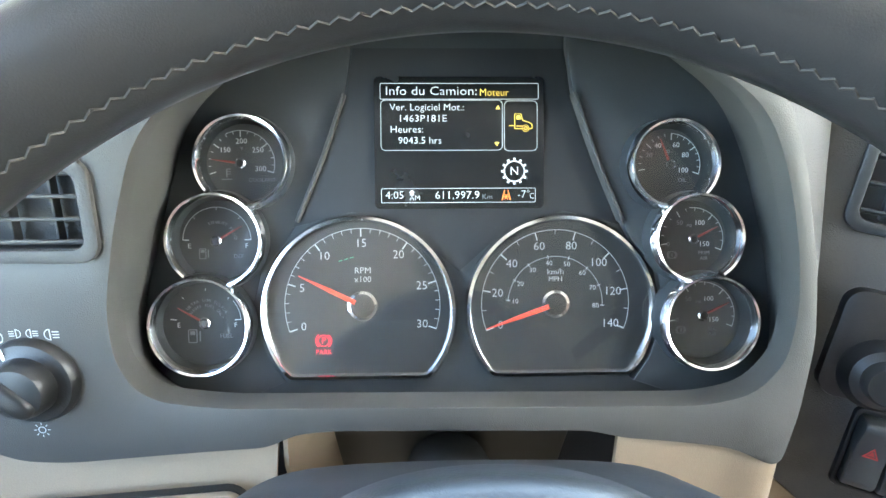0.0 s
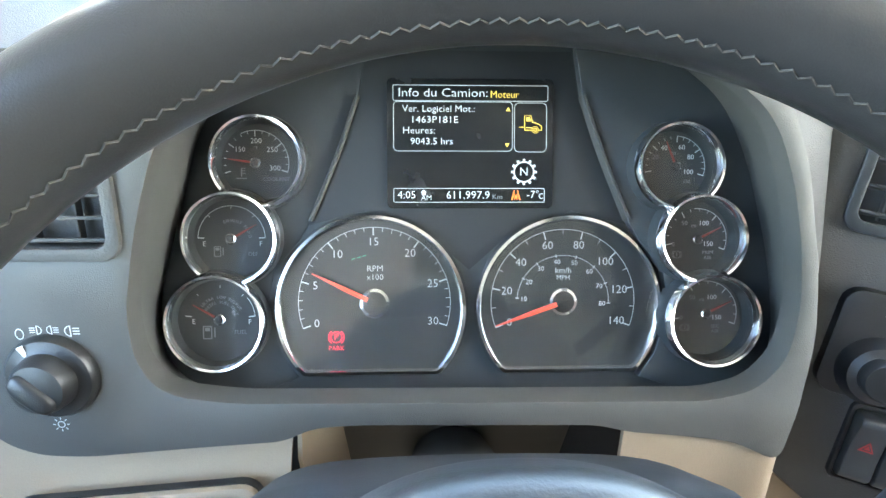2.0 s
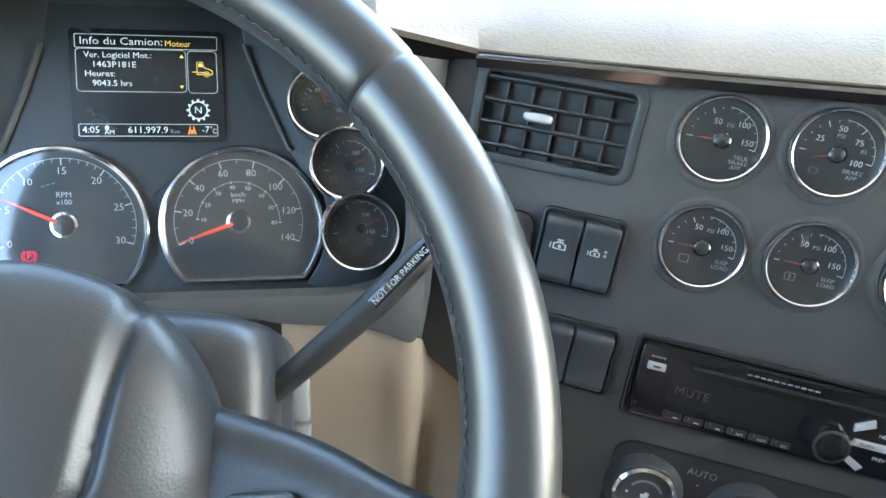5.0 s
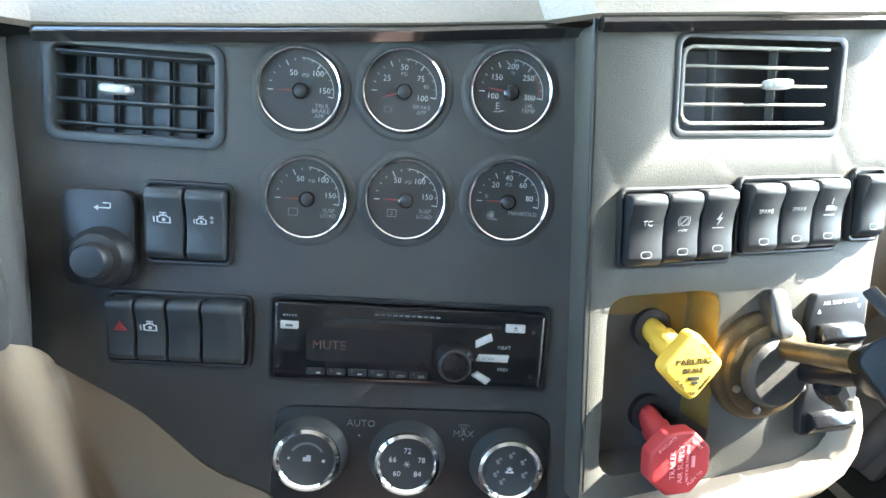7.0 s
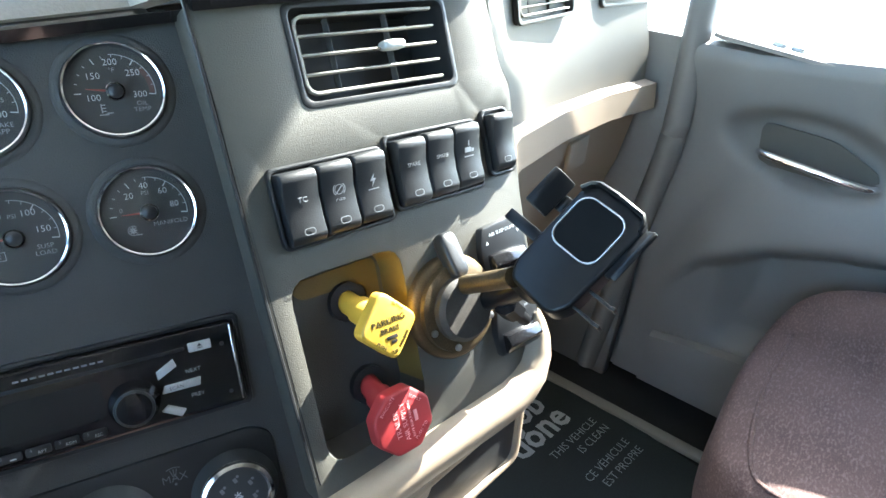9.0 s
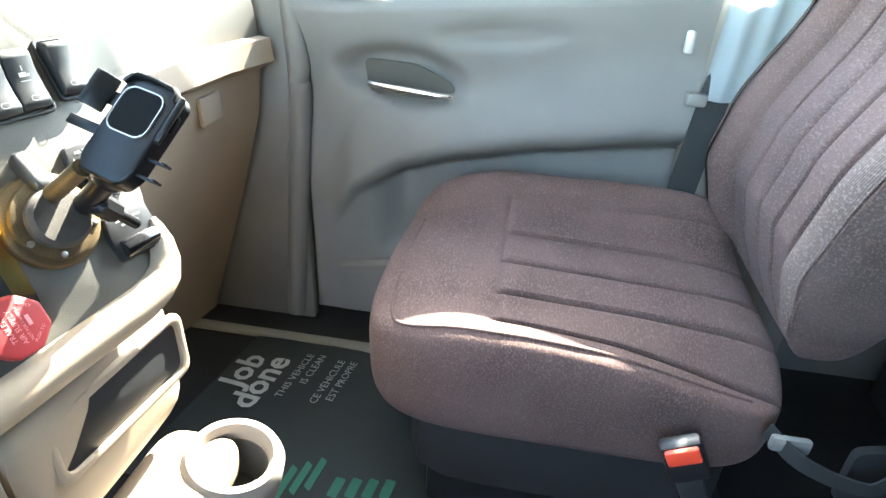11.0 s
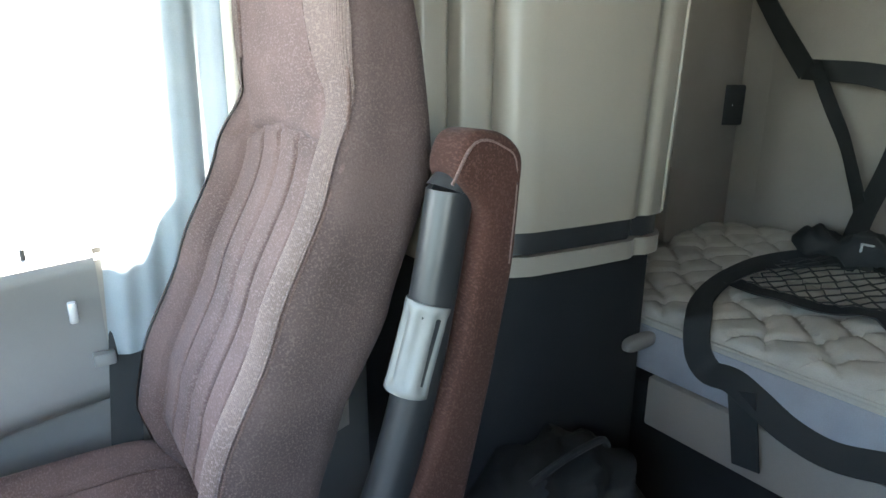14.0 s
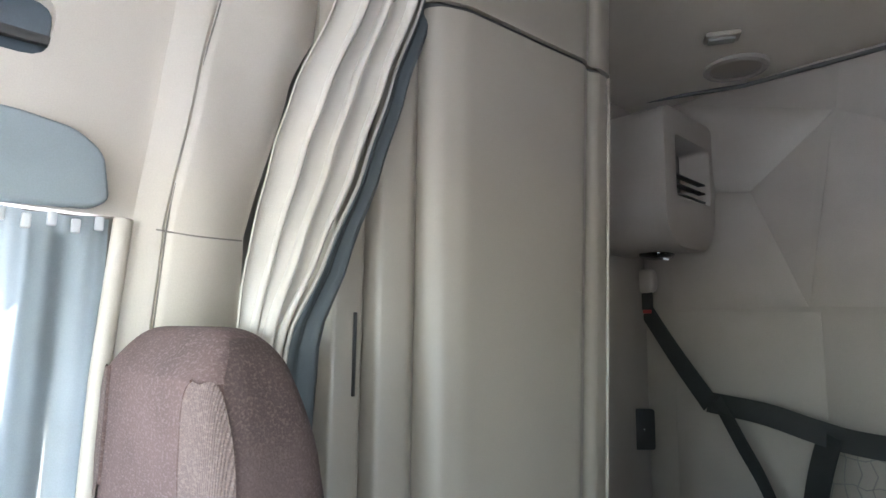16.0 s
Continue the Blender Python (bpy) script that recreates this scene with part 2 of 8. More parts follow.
def woven(name, colour, second, rows=260.0, rough=0.95, bump=0.8, along="X"):
    """Ribbed knitted upholstery with flecks."""
    mt = surface(name, colour, rough, vary=0.22, scale=9, bump=0, grain=700, spec=0.15, sheen=0.03)
    nt = mt.node_tree
    n, link = nt.nodes, nt.links.new
    bsdf = n["Principled BSDF"]
    tex = n.new("ShaderNodeTexCoord")
    add_rows = rows > 0
    wave = n.new("ShaderNodeTexWave")
    wave.bands_direction = along
    wave.inputs["Scale"].default_value, wave.inputs["Distortion"].default_value = rows, 1.2
    wave.inputs["Detail"].default_value, wave.inputs["Detail Scale"].default_value = 2, 3
    link(tex.outputs["Object"], wave.inputs[0])
    fleck = n.new("ShaderNodeTexNoise")
    fleck.inputs["Scale"].default_value, fleck.inputs["Detail"].default_value = 420, 3
    thread = n.new("ShaderNodeMapping")
    thread.inputs["Scale"].default_value = (0.45, 1.0, 1.0)
    link(tex.outputs["Object"], thread.inputs[0])
    link(thread.outputs[0], fleck.inputs[0])
    ramp = n.new("ShaderNodeValToRGB")
    ramp.color_ramp.elements[0].position, ramp.color_ramp.elements[1].position = 0.5, 0.68
    link(fleck.outputs[0], ramp.inputs[0])
    old = bsdf.inputs["Base Color"].links[0].from_socket
    mix = n.new("ShaderNodeMix")
    mix.data_type = "RGBA"
    mix.inputs[7].default_value = (*second, 1)
    link(ramp.outputs[0], mix.inputs[0])
    link(old, mix.inputs[6])
    link(mix.outputs[2], bsdf.inputs["Base Color"])
    add = n.new("ShaderNodeMath")
    add.operation = "ADD"
    if add_rows:
        link(wave.outputs[1], add.inputs[0])
    link(fleck.outputs[0], add.inputs[1])
    bp = n.new("ShaderNodeBump")
    bp.inputs["Strength"].default_value, bp.inputs["Distance"].default_value = bump, 0.0008
    link(add.outputs[0], bp.inputs["Height"])
    link(bp.outputs[0], bsdf.inputs["Normal"])
    return mt


DASH = surface("grained_grey_plastic", (0.0545, 0.0545, 0.0525), 0.58, vary=0.08, scale=14, bump=0.6, grain=1100, spec=0.35)
SURROUND = surface("grey_brown_plastic", (0.057, 0.058, 0.0545), 0.55, vary=0.08, scale=14, bump=0.35, grain=1400)
CLUSTER_BLACK = surface("satin_black_plastic", (0.033, 0.038, 0.041), 0.42, vary=0.1, scale=20, bump=0.15, grain=1600)
CONSOLE = surface("taupe_grained_plastic", (0.068, 0.065, 0.055), 0.55, vary=0.08, scale=14, bump=0.45, grain=1050, spec=0.3)
# dash plastic made darker and duller to stand for the unlit panel step
STEP_SHADED = surface("shaded_grey_plastic", (0.036, 0.037, 0.037), 0.85, vary=0.08, scale=14, bump=0.4, grain=1100, spec=0.12)
DASH_FACE = surface("warm_grey_dash_plastic", (0.105, 0.099, 0.083), 0.6, vary=0.07, scale=9, bump=0.35, grain=900, spec=0.35)
TAN = surface("tan_plastic", (0.265, 0.207, 0.146), 0.55, vary=0.06, scale=10, bump=0.3, grain=1300)
BEIGE = surface("beige_plastic", (0.20, 0.188, 0.16), 0.55, vary=0.06, scale=10, bump=0.3, grain=1300)
CHROME = surface("chrome", (0.85, 0.86, 0.88), 0.10, 1.0, vary=0.03, scale=60, rough_vary=0.05)
FACE = surface("gauge_face", (0.0150, 0.0175, 0.0188), 0.5, vary=0.1, scale=40)
PRINT = surface("white_print", (0.54, 0.56, 0.57), 0.5, vary=0.05)
DIM_PRINT = surface("grey_print", (0.16, 0.17, 0.18), 0.5, vary=0.05)
MID_PRINT = surface("pale_grey_print", (0.30, 0.31, 0.32), 0.5, vary=0.05)
NEEDLE = surface("orange_red_needle", (0.75, 0.07, 0.035), 0.4, vary=0.05)
DULL_NEEDLE = surface("dull_red_needle", (0.22, 0.022, 0.016), 0.5, vary=0.05)
INLAY = surface("matte_black_inlay", (0.0150, 0.0170, 0.0185), 0.5, vary=0.1, scale=20, bump=0.1, grain=1600)
COVER = clear_glass("gauge_glass", 0.06, gleam=0.055)
LEATHER = surface("black_leather", (0.019, 0.0202, 0.0214), 0.34, vary=0.12, scale=18, bump=0.12, grain=1900, rough_vary=0.06)
HUB = surface("grey_vinyl_hub", (0.0195, 0.0210, 0.0225), 0.42, vary=0.1, scale=12, bump=0.22, grain=900)
BLACK = surface("black_plastic", (0.014, 0.015, 0.016), 0.4, vary=0.12, scale=25, bump=0.2, grain=1200)
GLOSS_BLACK = surface("gloss_black_plastic", (0.008, 0.008, 0.009), 0.12, vary=0.1, scale=30)
WOOD = surface("dark_gloss_trim", (0.016, 0.0145, 0.014), 0.06, vary=0.3, scale=3, stretch=(1, 8, 8), coat=0.6)
LCD = surface("dark_screen", (0.010, 0.0115, 0.0125), 0.25, vary=0.05)
LIT_WHITE = glowing("screen_white", (0.50, 0.55, 0.57), 0.022)
DIM_LIT = glowing("screen_grey", (0.16, 0.18, 0.19), 0.006)
LIT_AMBER = glowing("screen_amber", (0.75, 0.52, 0.08), 0.028)
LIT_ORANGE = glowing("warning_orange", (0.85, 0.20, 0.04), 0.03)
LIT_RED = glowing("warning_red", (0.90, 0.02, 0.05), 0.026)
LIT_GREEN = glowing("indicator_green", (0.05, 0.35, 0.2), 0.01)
YELLOW = surface("yellow_plastic", (0.62, 0.385, 0.045), 0.5, vary=0.06, scale=30)
DULL_YELLOW = surface("yellow_recess", (0.115, 0.078, 0.018), 0.5, vary=0.12, scale=20, bump=0.3)
RED = surface("red_plastic", (0.34, 0.028, 0.03), 0.55, vary=0.06, scale=30)
BRASS = surface("worn_bronze", (0.11, 0.078, 0.04), 0.48, 0.6, vary=0.3, scale=40)
STEEL = surface("dull_steel", (0.45, 0.45, 0.44), 0.4, 1.0, vary=0.15, scale=40)
SILVER = surface("silver_plastic", (0.42, 0.43, 0.42), 0.38, 0.25, vary=0.05, scale=40)
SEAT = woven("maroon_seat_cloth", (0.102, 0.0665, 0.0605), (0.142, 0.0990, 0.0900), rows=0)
# seat cloth darkened in colour for the shaded flank of the backrest
SHADED_CLOTH = woven("shaded_maroon_cloth", (0.080, 0.0550, 0.0500), (0.110, 0.0785, 0.0715), rows=0, bump=0.5)
SEAT_PLAIN = woven("maroon_side_cloth", (0.12, 0.078, 0.068), (0.16, 0.11, 0.10), rows=330, bump=0.5)
ARM_CLOTH = woven("rust_brown_cloth", (0.038, 0.0160, 0.0118), (0.062, 0.031, 0.024), rows=0, bump=0.6)
CARPET = surface("dark_floor_mat", (0.013, 0.0135, 0.014), 0.9, vary=0.3, scale=14, bump=0.6, grain=500)
PAPER = surface("dark_green_paper_mat", (0.016, 0.022, 0.021), 0.75, vary=0.2, scale=8, bump=0.2, grain=300)
PAPER_PRINT = surface("grey_paper_print", (0.36, 0.37, 0.37), 0.8, vary=0.1)
PAPER_GREEN = surface("green_paper_print", (0.022, 0.13, 0.085), 0.8, vary=0.1)
DOOR_SKIN = surface("grey_door_vinyl", (0.15, 0.146, 0.135), 0.6, vary=0.07, scale=8, bump=0.4, grain=900)
DOOR_CLOTH = surface("taupe_door_vinyl", (0.22, 0.20, 0.175), 0.7, vary=0.08, scale=8, bump=0.4, grain=700)
HEADLINER = surface("cream_vinyl", (0.52, 0.475, 0.405), 0.6, vary=0.06, scale=5, bump=0.35, grain=500)
CURTAIN = surface("beige_curtain_vinyl", (0.40, 0.37, 0.32), 0.45, vary=0.06, scale=6, bump=0.3, grain=700)
DARK_LINING = surface("slate_curtain_lining", (0.05, 0.062, 0.066), 0.7, vary=0.1, scale=8)
BLUE_CURTAIN = surface("pale_blue_curtain", (0.24, 0.285, 0.30), 0.8, vary=0.08, scale=8, bump=0.3, grain=600)
CABINET = surface("taupe_cabinet", (0.215, 0.19, 0.155), 0.42, vary=0.05, scale=4, bump=0.15, grain=700)
QUILT = surface("taupe_padded_vinyl", (0.25, 0.225, 0.197), 0.6, vary=0.07, scale=6, bump=0.3, grain=500)
MATTRESS = surface("cream_mattress_cloth", (0.36, 0.335, 0.29), 0.9, vary=0.1, scale=14, bump=0.5, grain=500)
MATTRESS_SIDE = surface("grey_mattress_side", (0.27, 0.28, 0.30), 0.9, vary=0.1, scale=14, bump=0.4, grain=500)
STRAP = surface("black_webbing", (0.016, 0.018, 0.018), 0.8, vary=0.2, scale=40, bump=0.5, grain=900)
DARK_VOID = surface("dark_grey_carpet", (0.012, 0.0125, 0.013), 0.9, vary=0.3, scale=10, bump=0.5, grain=400)
WINDOW_GLASS = clear_glass("window_glass", 0.01, (0.93, 0.96, 0.96))
SNOW = surface("snowy_ground", (0.62, 0.64, 0.67), 0.8, vary=0.12, scale=0.4, bump=0.4, grain=6, stain=(0.45, 0.45, 0.45))
WHITE_PAINT = surface("white_cab_paint", (0.75, 0.76, 0.77), 0.3, vary=0.04, scale=3)

SMOKED = surface("smoked_window_pane", (0.10, 0.125, 0.14), 0.15, vary=0.15, scale=6)
INK = surface("black_ink", (0.02, 0.019, 0.017), 0.85, vary=0.1, scale=60, spec=0.1)
DUSTY = surface("dusty_brown_rubber", (0.042, 0.036, 0.029), 0.7, vary=0.3, scale=45, bump=0.3, grain=900)
ROLLER = surface("grey_ribbed_plastic", (0.15, 0.152, 0.142), 0.45, 0.0, vary=0.06, scale=40)
DIM_RED = surface("dim_red_print", (0.072, 0.031, 0.027), 0.6, vary=0.05)
DASH_TOP = surface("grained_tan_dash_top", (0.235, 0.198, 0.158), 0.6, vary=0.07, scale=10, bump=0.8, grain=420)
BAG = surface("black_bag_cloth", (0.010, 0.011, 0.011), 0.85, vary=0.2, scale=12, bump=0.3, grain=500)
HOLDER = surface("black_holder_plastic", (0.006, 0.0064, 0.007), 0.35, vary=0.12, scale=25, bump=0.1, grain=1500, spec=0.2)
PAD_RUBBER = surface("black_pad_rubber", (0.007, 0.0072, 0.0075), 0.8, vary=0.1, scale=25, bump=0.1, grain=1500, spec=0.05)
SLEEVE = surface("dark_satin_sleeve", (0.015, 0.0165, 0.0175), 0.40, vary=0.1, scale=14, bump=0.1, grain=1400)

def let_light_through(mt, share):
    """Thin cloth: part of the light passes."""
    nt = mt.node_tree
    bsdf, out = nt.nodes["Principled BSDF"], nt.nodes["Material Output"]
    thin, mix = nt.nodes.new("ShaderNodeBsdfTranslucent"), nt.nodes.new("ShaderNodeMixShader")
    nt.links.new(bsdf.inputs["Base Color"].links[0].from_socket, thin.inputs[0])
    mix.inputs[0].default_value = share
    nt.links.new(bsdf.outputs[0], mix.inputs[1])
    nt.links.new(thin.outputs[0], mix.inputs[2])
    nt.links.new(mix.outputs[0], out.inputs[0])


CURTAIN_CLOTH = surface("thin_blue_curtain_cloth", (0.27, 0.31, 0.325), 0.85, vary=0.08, scale=8, bump=0.3, grain=600)
let_light_through(CURTAIN_CLOTH, 0.22)
BAND = woven("ribbed_edge_cloth", (0.138, 0.100, 0.089), (0.190, 0.142, 0.128), rows=135, bump=1.0, along="X")

# ---- the cab's shell ----
def structure(name, bm, material, label, category, m=I4, angle=40):
    return tagged(part(name, bm, material, None, label, m, angle), category=category, kind="structure")


XR, XL, YB, ZC = 1.285, -0.52, -2.52, 1.84

structure("ground", box(400, 400, 0.2, (0, 0, -1.6), 0), SNOW, "snow-covered yard outside the truck", "ground")
structure("floor", box(XR - XL + 0.08, 3.6, 0.05, ((XR + XL) / 2, -0.85, -0.025), 0.004), CARPET, "dark rubber cab floor", "floor")
structure("wall_back", box(XR - XL + 0.1, 0.06, 1.95, ((XR + XL) / 2, YB - 0.03, 0.93), 0.004), QUILT, "taupe padded rear wall of the sleeper", "wall")
ceiling_rows = []
for y, z in ((0.30, 1.46), (0.10, 1.56), (-0.30, 1.62), (-1.0, 1.70), (-1.5, 1.77), (-1.8, 1.84), (-2.55, 1.84)):
    ceiling_rows.append([(x, y, z - 0.05 * abs((x - 0.38) / 0.95) ** 4) for x in [XL - 0.03 + (XR - XL + 0.06) * i / 12 for i in range(13)]])
structure("ceiling", sheet(ceiling_rows, -0.03), HEADLINER, "cream vinyl headliner of the cab and sleeper", "ceiling")

# side walls with a window opening each
WIN = [(0.16, 0.66), (-0.20, 0.655), (-0.50, 0.668), (-0.865, 0.70), (-1.065, 0.715), (-1.065, 1.30), (-0.87, 1.31), (-0.86, 1.365), (-0.08, 1.365)]
WIN_LEFT = [(-0.02, 0.70), (-0.20, 0.70), (-0.50, 0.69), (-0.84, 0.70), (-0.88, 1.46), (-0.24, 1.44)]


def side_wall(name, x0, x1, label, win):
    outline = [(0.60, -0.05), (0.60, 0.80), (0.28, 1.52), (-1.75, 1.82), (YB - 0.06, 1.86), (YB - 0.06, -0.05)]
    bm = prism([(p[0], p[1]) for p in outline], x0, x1, 0, holes=(smooth_loop(win, 0.05),))
    turn = Matrix(((0, 0, 1, 0), (1, 0, 0, 0), (0, 1, 0, 0), (0, 0, 0, 1)))
    return structure(name, moved(bm, turn), DOOR_SKIN, label, "wall")


side_wall("wall_right", XR + 0.035, XR + 0.075, "grey vinyl passenger-side cab wall", WIN)
side_wall("wall_left", XL - 0.075, XL - 0.035, "grey vinyl driver-side cab wall", WIN_LEFT)


def side_pane(name, x, win):
    bm = bmesh.new()
    bm.faces.new([bm.verts.new((p[0], p[1], x)) for p in smooth_loop(win, 0.05)])
    turn = Matrix(((0, 0, 1, 0), (1, 0, 0, 0), (0, 1, 0, 0), (0, 0, 0, 1)))
    ob = structure(name, moved(bm, turn), WINDOW_GLASS, "clear side window glass", "window")
    ob.visible_shadow = False
    return ob


side_pane("window_1", XR + 0.055, WIN)
side_pane("window_2", XL - 0.055, WIN_LEFT)

# out-of-view wall, added to keep left window light off the sleeper
structure("wall_light_block", box(0.52, 0.06, 1.80, (-0.30, -1.37, 0.90), 0.004), QUILT, "unseen plain taupe wall added to darken the sleeper", "wall")

# bulkhead, windscreen and its frame
structure("wall_front", box(XR - XL + 0.1, 0.05, 0.84, ((XR + XL) / 2, 0.60, 0.37), 0.004), BLACK, "dark bulkhead under the windscreen", "wall")
wind = sheet([[(x, 0.58 - 0.10 * ((x - 0.38) / 0.9) ** 2, 0.77) for x in (XL, -0.1, 0.38, 0.85, XR)], [(x, 0.29 - 0.05 * ((x - 0.38) / 0.9) ** 2, 1.47) for x in (XL, -0.1, 0.38, 0.85, XR)]], 0.004)
pane = structure("window_3", wind, WINDOW_GLASS, "clear windscreen glass", "window")
pane.visible_shadow = False
for sx in (XL - 0.01, XR + 0.01):
    structure("trim_a_pillar", tube([(sx, 0.52, 0.74), (sx, 0.40, 1.05), (sx, 0.26, 1.50)], 0.045, 12), HEADLINER, "cream vinyl windscreen pillar trim", "trim")
structure("trim_windscreen_head", tube([(XL, 0.27, 1.50), (0.38, 0.31, 1.50), (XR, 0.27, 1.50)], 0.04, 12), HEADLINER, "cream vinyl trim above the windscreen", "trim")
structure("trim_door_sill", box(0.022, 1.2, 0.012, (1.187, -0.25, 0.006), 0.003), BEIGE, "beige plastic strip along the door sill", "trim")
structure("trim_window_bar", tube([tuple(p) for p in curve([(1.262, -0.165, 0.02), (1.256, -0.200, 0.37), (1.254, -0.214, 0.52), (1.262, -0.205, 0.68), (1.275, -0.190, 0.95), (1.295, -0.17, 1.40)], 8)], 0.020, 12), DOOR_SKIN, "dark window division bar of the passenger door", "trim")

# ---- dashboard ----
CL = panel_frame((-0.0002, 0.0263, 0.6536), (0, -0.816, 0.578))
CE = panel_frame((0.3623, -0.0706, 0.6303), (-0.369, -0.823, 0.431))
RI = panel_frame((0.6054, -0.1762, 0.6712), (-0.214, -0.884, 0.416))


def spot(u, v, w=0.0, deg=0.0):
    return pose(u, v, w, 0, 0, deg)


def on_panel(frame_of, u, v, w=0.0):
    return frame_of @ Vector((u, v, w))


dash = thing("dashboard", "dark grey and tan moulded truck dashboard with three panels", "dashboard", kind="structure")

# surround of the instruments: an upright face with a deep rounded recess and a brow
SU = panel_frame((0, -0.043, 0.635), (0, -0.925, 0.38))
RECESS = smooth_loop([(-0.1387, -0.1040), (0.1532, -0.1070), (0.1765, -0.0937), (0.1816, -0.0684), (0.177, -0.0222), (0.162, 0.0367), (0.1467, 0.0705), (0.075, 0.125), (-0.075, 0.125), (-0.1524, 0.0589), (-0.1677, -0.004), (-0.1791, -0.0447), (-0.177, -0.0791), (-0.1657, -0.0932)], 0.022, 6)
RECESS_LIP = smooth_loop([(-0.125, -0.042), (0.128, -0.0445), (0.153, -0.038), (0.1665, -0.020), (0.1685, 0.008), (0.164, 0.036), (0.1535, 0.074), (0.1375, 0.108), (0.102, 0.132), (0.05, 0.141), (-0.05, 0.141), (-0.103, 0.134), (-0.128, 0.117), (-0.150, 0.094), (-0.165, 0.052), (-0.1745, 0.010), (-0.174, -0.0145), (-0.167, -0.030), (-0.155, -0.0375)], 0.020, 5)
OUTER = smooth_loop([(-0.33, 0.02), (-0.270, -0.032), (-0.2616, -0.0436), (-0.2476, -0.0633), (-0.2307, -0.0709), (-0.2063, -0.0725), (-0.1433, -0.0677), (-0.1023, -0.0652), (-0.0877, -0.0578), (-0.0671, -0.0559), (0.0676, -0.0582), (0.0844, -0.0629), (0.1145, -0.066), (0.1451, -0.0704), (0.1729, -0.0844), (0.1784, -0.0503), (0.1798, -0.0078), (0.1735, 0.0316), (0.1593, 0.0826), (0.1455, 0.1125), (0.108, 0.141), (0.052, 0.151), (-0.052, 0.151), (-0.109, 0.143), (-0.140, 0.130), (-0.33, 0.130)], 0.010, 4)
VENT_L = (-0.2265, 0.0625)
face = prism(OUTER, -0.016, 0.0, 0.004, holes=(RECESS_LIP, rounded(0.106, 0.044, 0.008, VENT_L)))
part("instrument_surround", face, SURROUND, dash, "grey-brown grained plastic surround", SU)


def recess_wall(n=6):
    """The rounded throat between the face of the surround and the instruments behind it."""
    to = CL.inverted() @ SU
    near = [to @ Vector((*Vector(a).lerp(Vector(b), k / 4), -0.0005)) for a, b in zip(RECESS_LIP, RECESS_LIP[1:] + RECESS_LIP[:1]) for k in range(4)]
    inner = [Vector((a[0], a[1], -0.003)).lerp(Vector((b[0], b[1], -0.003)), k / 24) for a, b in zip(RECESS, RECESS[1:] + RECESS[:1]) for k in range(24)]
    mid = sum(inner, Vector()) / len(inner)
    rows = []
    for p in near:
        way = (Vector((p.x, p.y, 0)) - Vector((mid.x, mid.y, 0))).normalized()
        q = max(inner, key=lambda v: (Vector((v.x, v.y, 0)) - Vector((mid.x, mid.y, 0))).normalized().dot(way))
        a, b = p, q
        m1 = a.lerp(b, 0.28)
        m1.z = a.z - 0.06 * (a.z - b.z)
        rows.append([tuple((1 - t) ** 2 * a + 2 * t * (1 - t) * m1 + t * t * b) for t in [j / n for j in range(n + 1)]])
    return sheet(rows + rows[:1], 0.0)


part("recess_wall", recess_wall(), SURROUND, dash, "", CL)
# the brow's top, running back to the dash top
brow = [SU @ Vector((x, y, -0.004)) for x, y in ((-0.33, 0.130), (-0.140, 0.130), (-0.109, 0.143), (-0.052, 0.151), (0.052, 0.151), (0.108, 0.141), (0.1455, 0.1125))]
part("brow", sheet([[tuple(p), tuple(p + Vector((0, 0.05, 0.004))), (p.x, p.y + 0.13, 0.772), (p.x, 0.30, 0.765)] for p in brow], -0.004), SURROUND, dash, "grey-brown brow over the instruments")

# middle and right panels
CE_OUT = smooth_loop([(-0.196, 0.093), (-0.190, -0.04), (-0.188, -0.11), (-0.172, -0.121), (-0.113, -0.1535), (-0.066, -0.194), (-0.028, -0.2105), (0.02, -0.232), (0.205, -0.240), (0.201, -0.053), (0.188, 0.034), (0.180, 0.124), (0.07, 0.115), (-0.03, 0.107), (-0.134, 0.0995)], 0.01, 4)
side_a = [on_panel(SU, u, v, -0.006) for u, v in ((0.1725, -0.0835), (0.1780, -0.0503), (0.1793, -0.0078), (0.1730, 0.0316), (0.1588, 0.0826), (0.1450, 0.1115))]
side_b = [on_panel(CE, u, v, -0.001) for u, v in ((-0.186, -0.112), (-0.1865, -0.070), (-0.1870, -0.030), (-0.190, 0.020), (-0.193, 0.068), (-0.194, 0.092))]
rows = [[tuple(a.lerp(b, k / 6) + Vector((0.006, -0.006, 0)) * math.sin(math.pi * k / 6)) for k in range(7)] for a, b in zip(side_a, side_b)]
part("panel_return", sheet(rows, 0.003), DASH, dash, "dark grey curve beside the surround")
V1 = rounded(0.108, 0.060, 0.008, (-0.1145, 0.0635))
plate = prism(CE_OUT, -0.02, 0.0, 0.002, holes=(V1,))
part("middle_panel", plate, DASH, dash, "dark grey grained plastic panel", CE)
RI_OUT = smooth_loop([(-0.0855, 0.092), (-0.084, 0.03), (-0.085, -0.06), (-0.087, -0.2385), (-0.03, -0.2350), (0.03, -0.2305), (0.086, -0.2265), (0.113, -0.2160), (0.1250, -0.1940), (0.1300, -0.1730), (0.1400, -0.1500), (0.1425, -0.069), (0.151, 0.0158), (0.145, 0.031), (0.141, 0.101)], 0.006, 3)
V2 = rounded(0.124, 0.0605, 0.008, (0.0350, 0.0550))
BANK_A = rounded(0.082, 0.050, 0.004, (-0.0255, -0.0360))
BANK_B = rounded(0.080, 0.050, 0.004, (0.0620, -0.0315))
BANK_C = rounded(0.028, 0.050, 0.004, (0.1270, -0.0250))
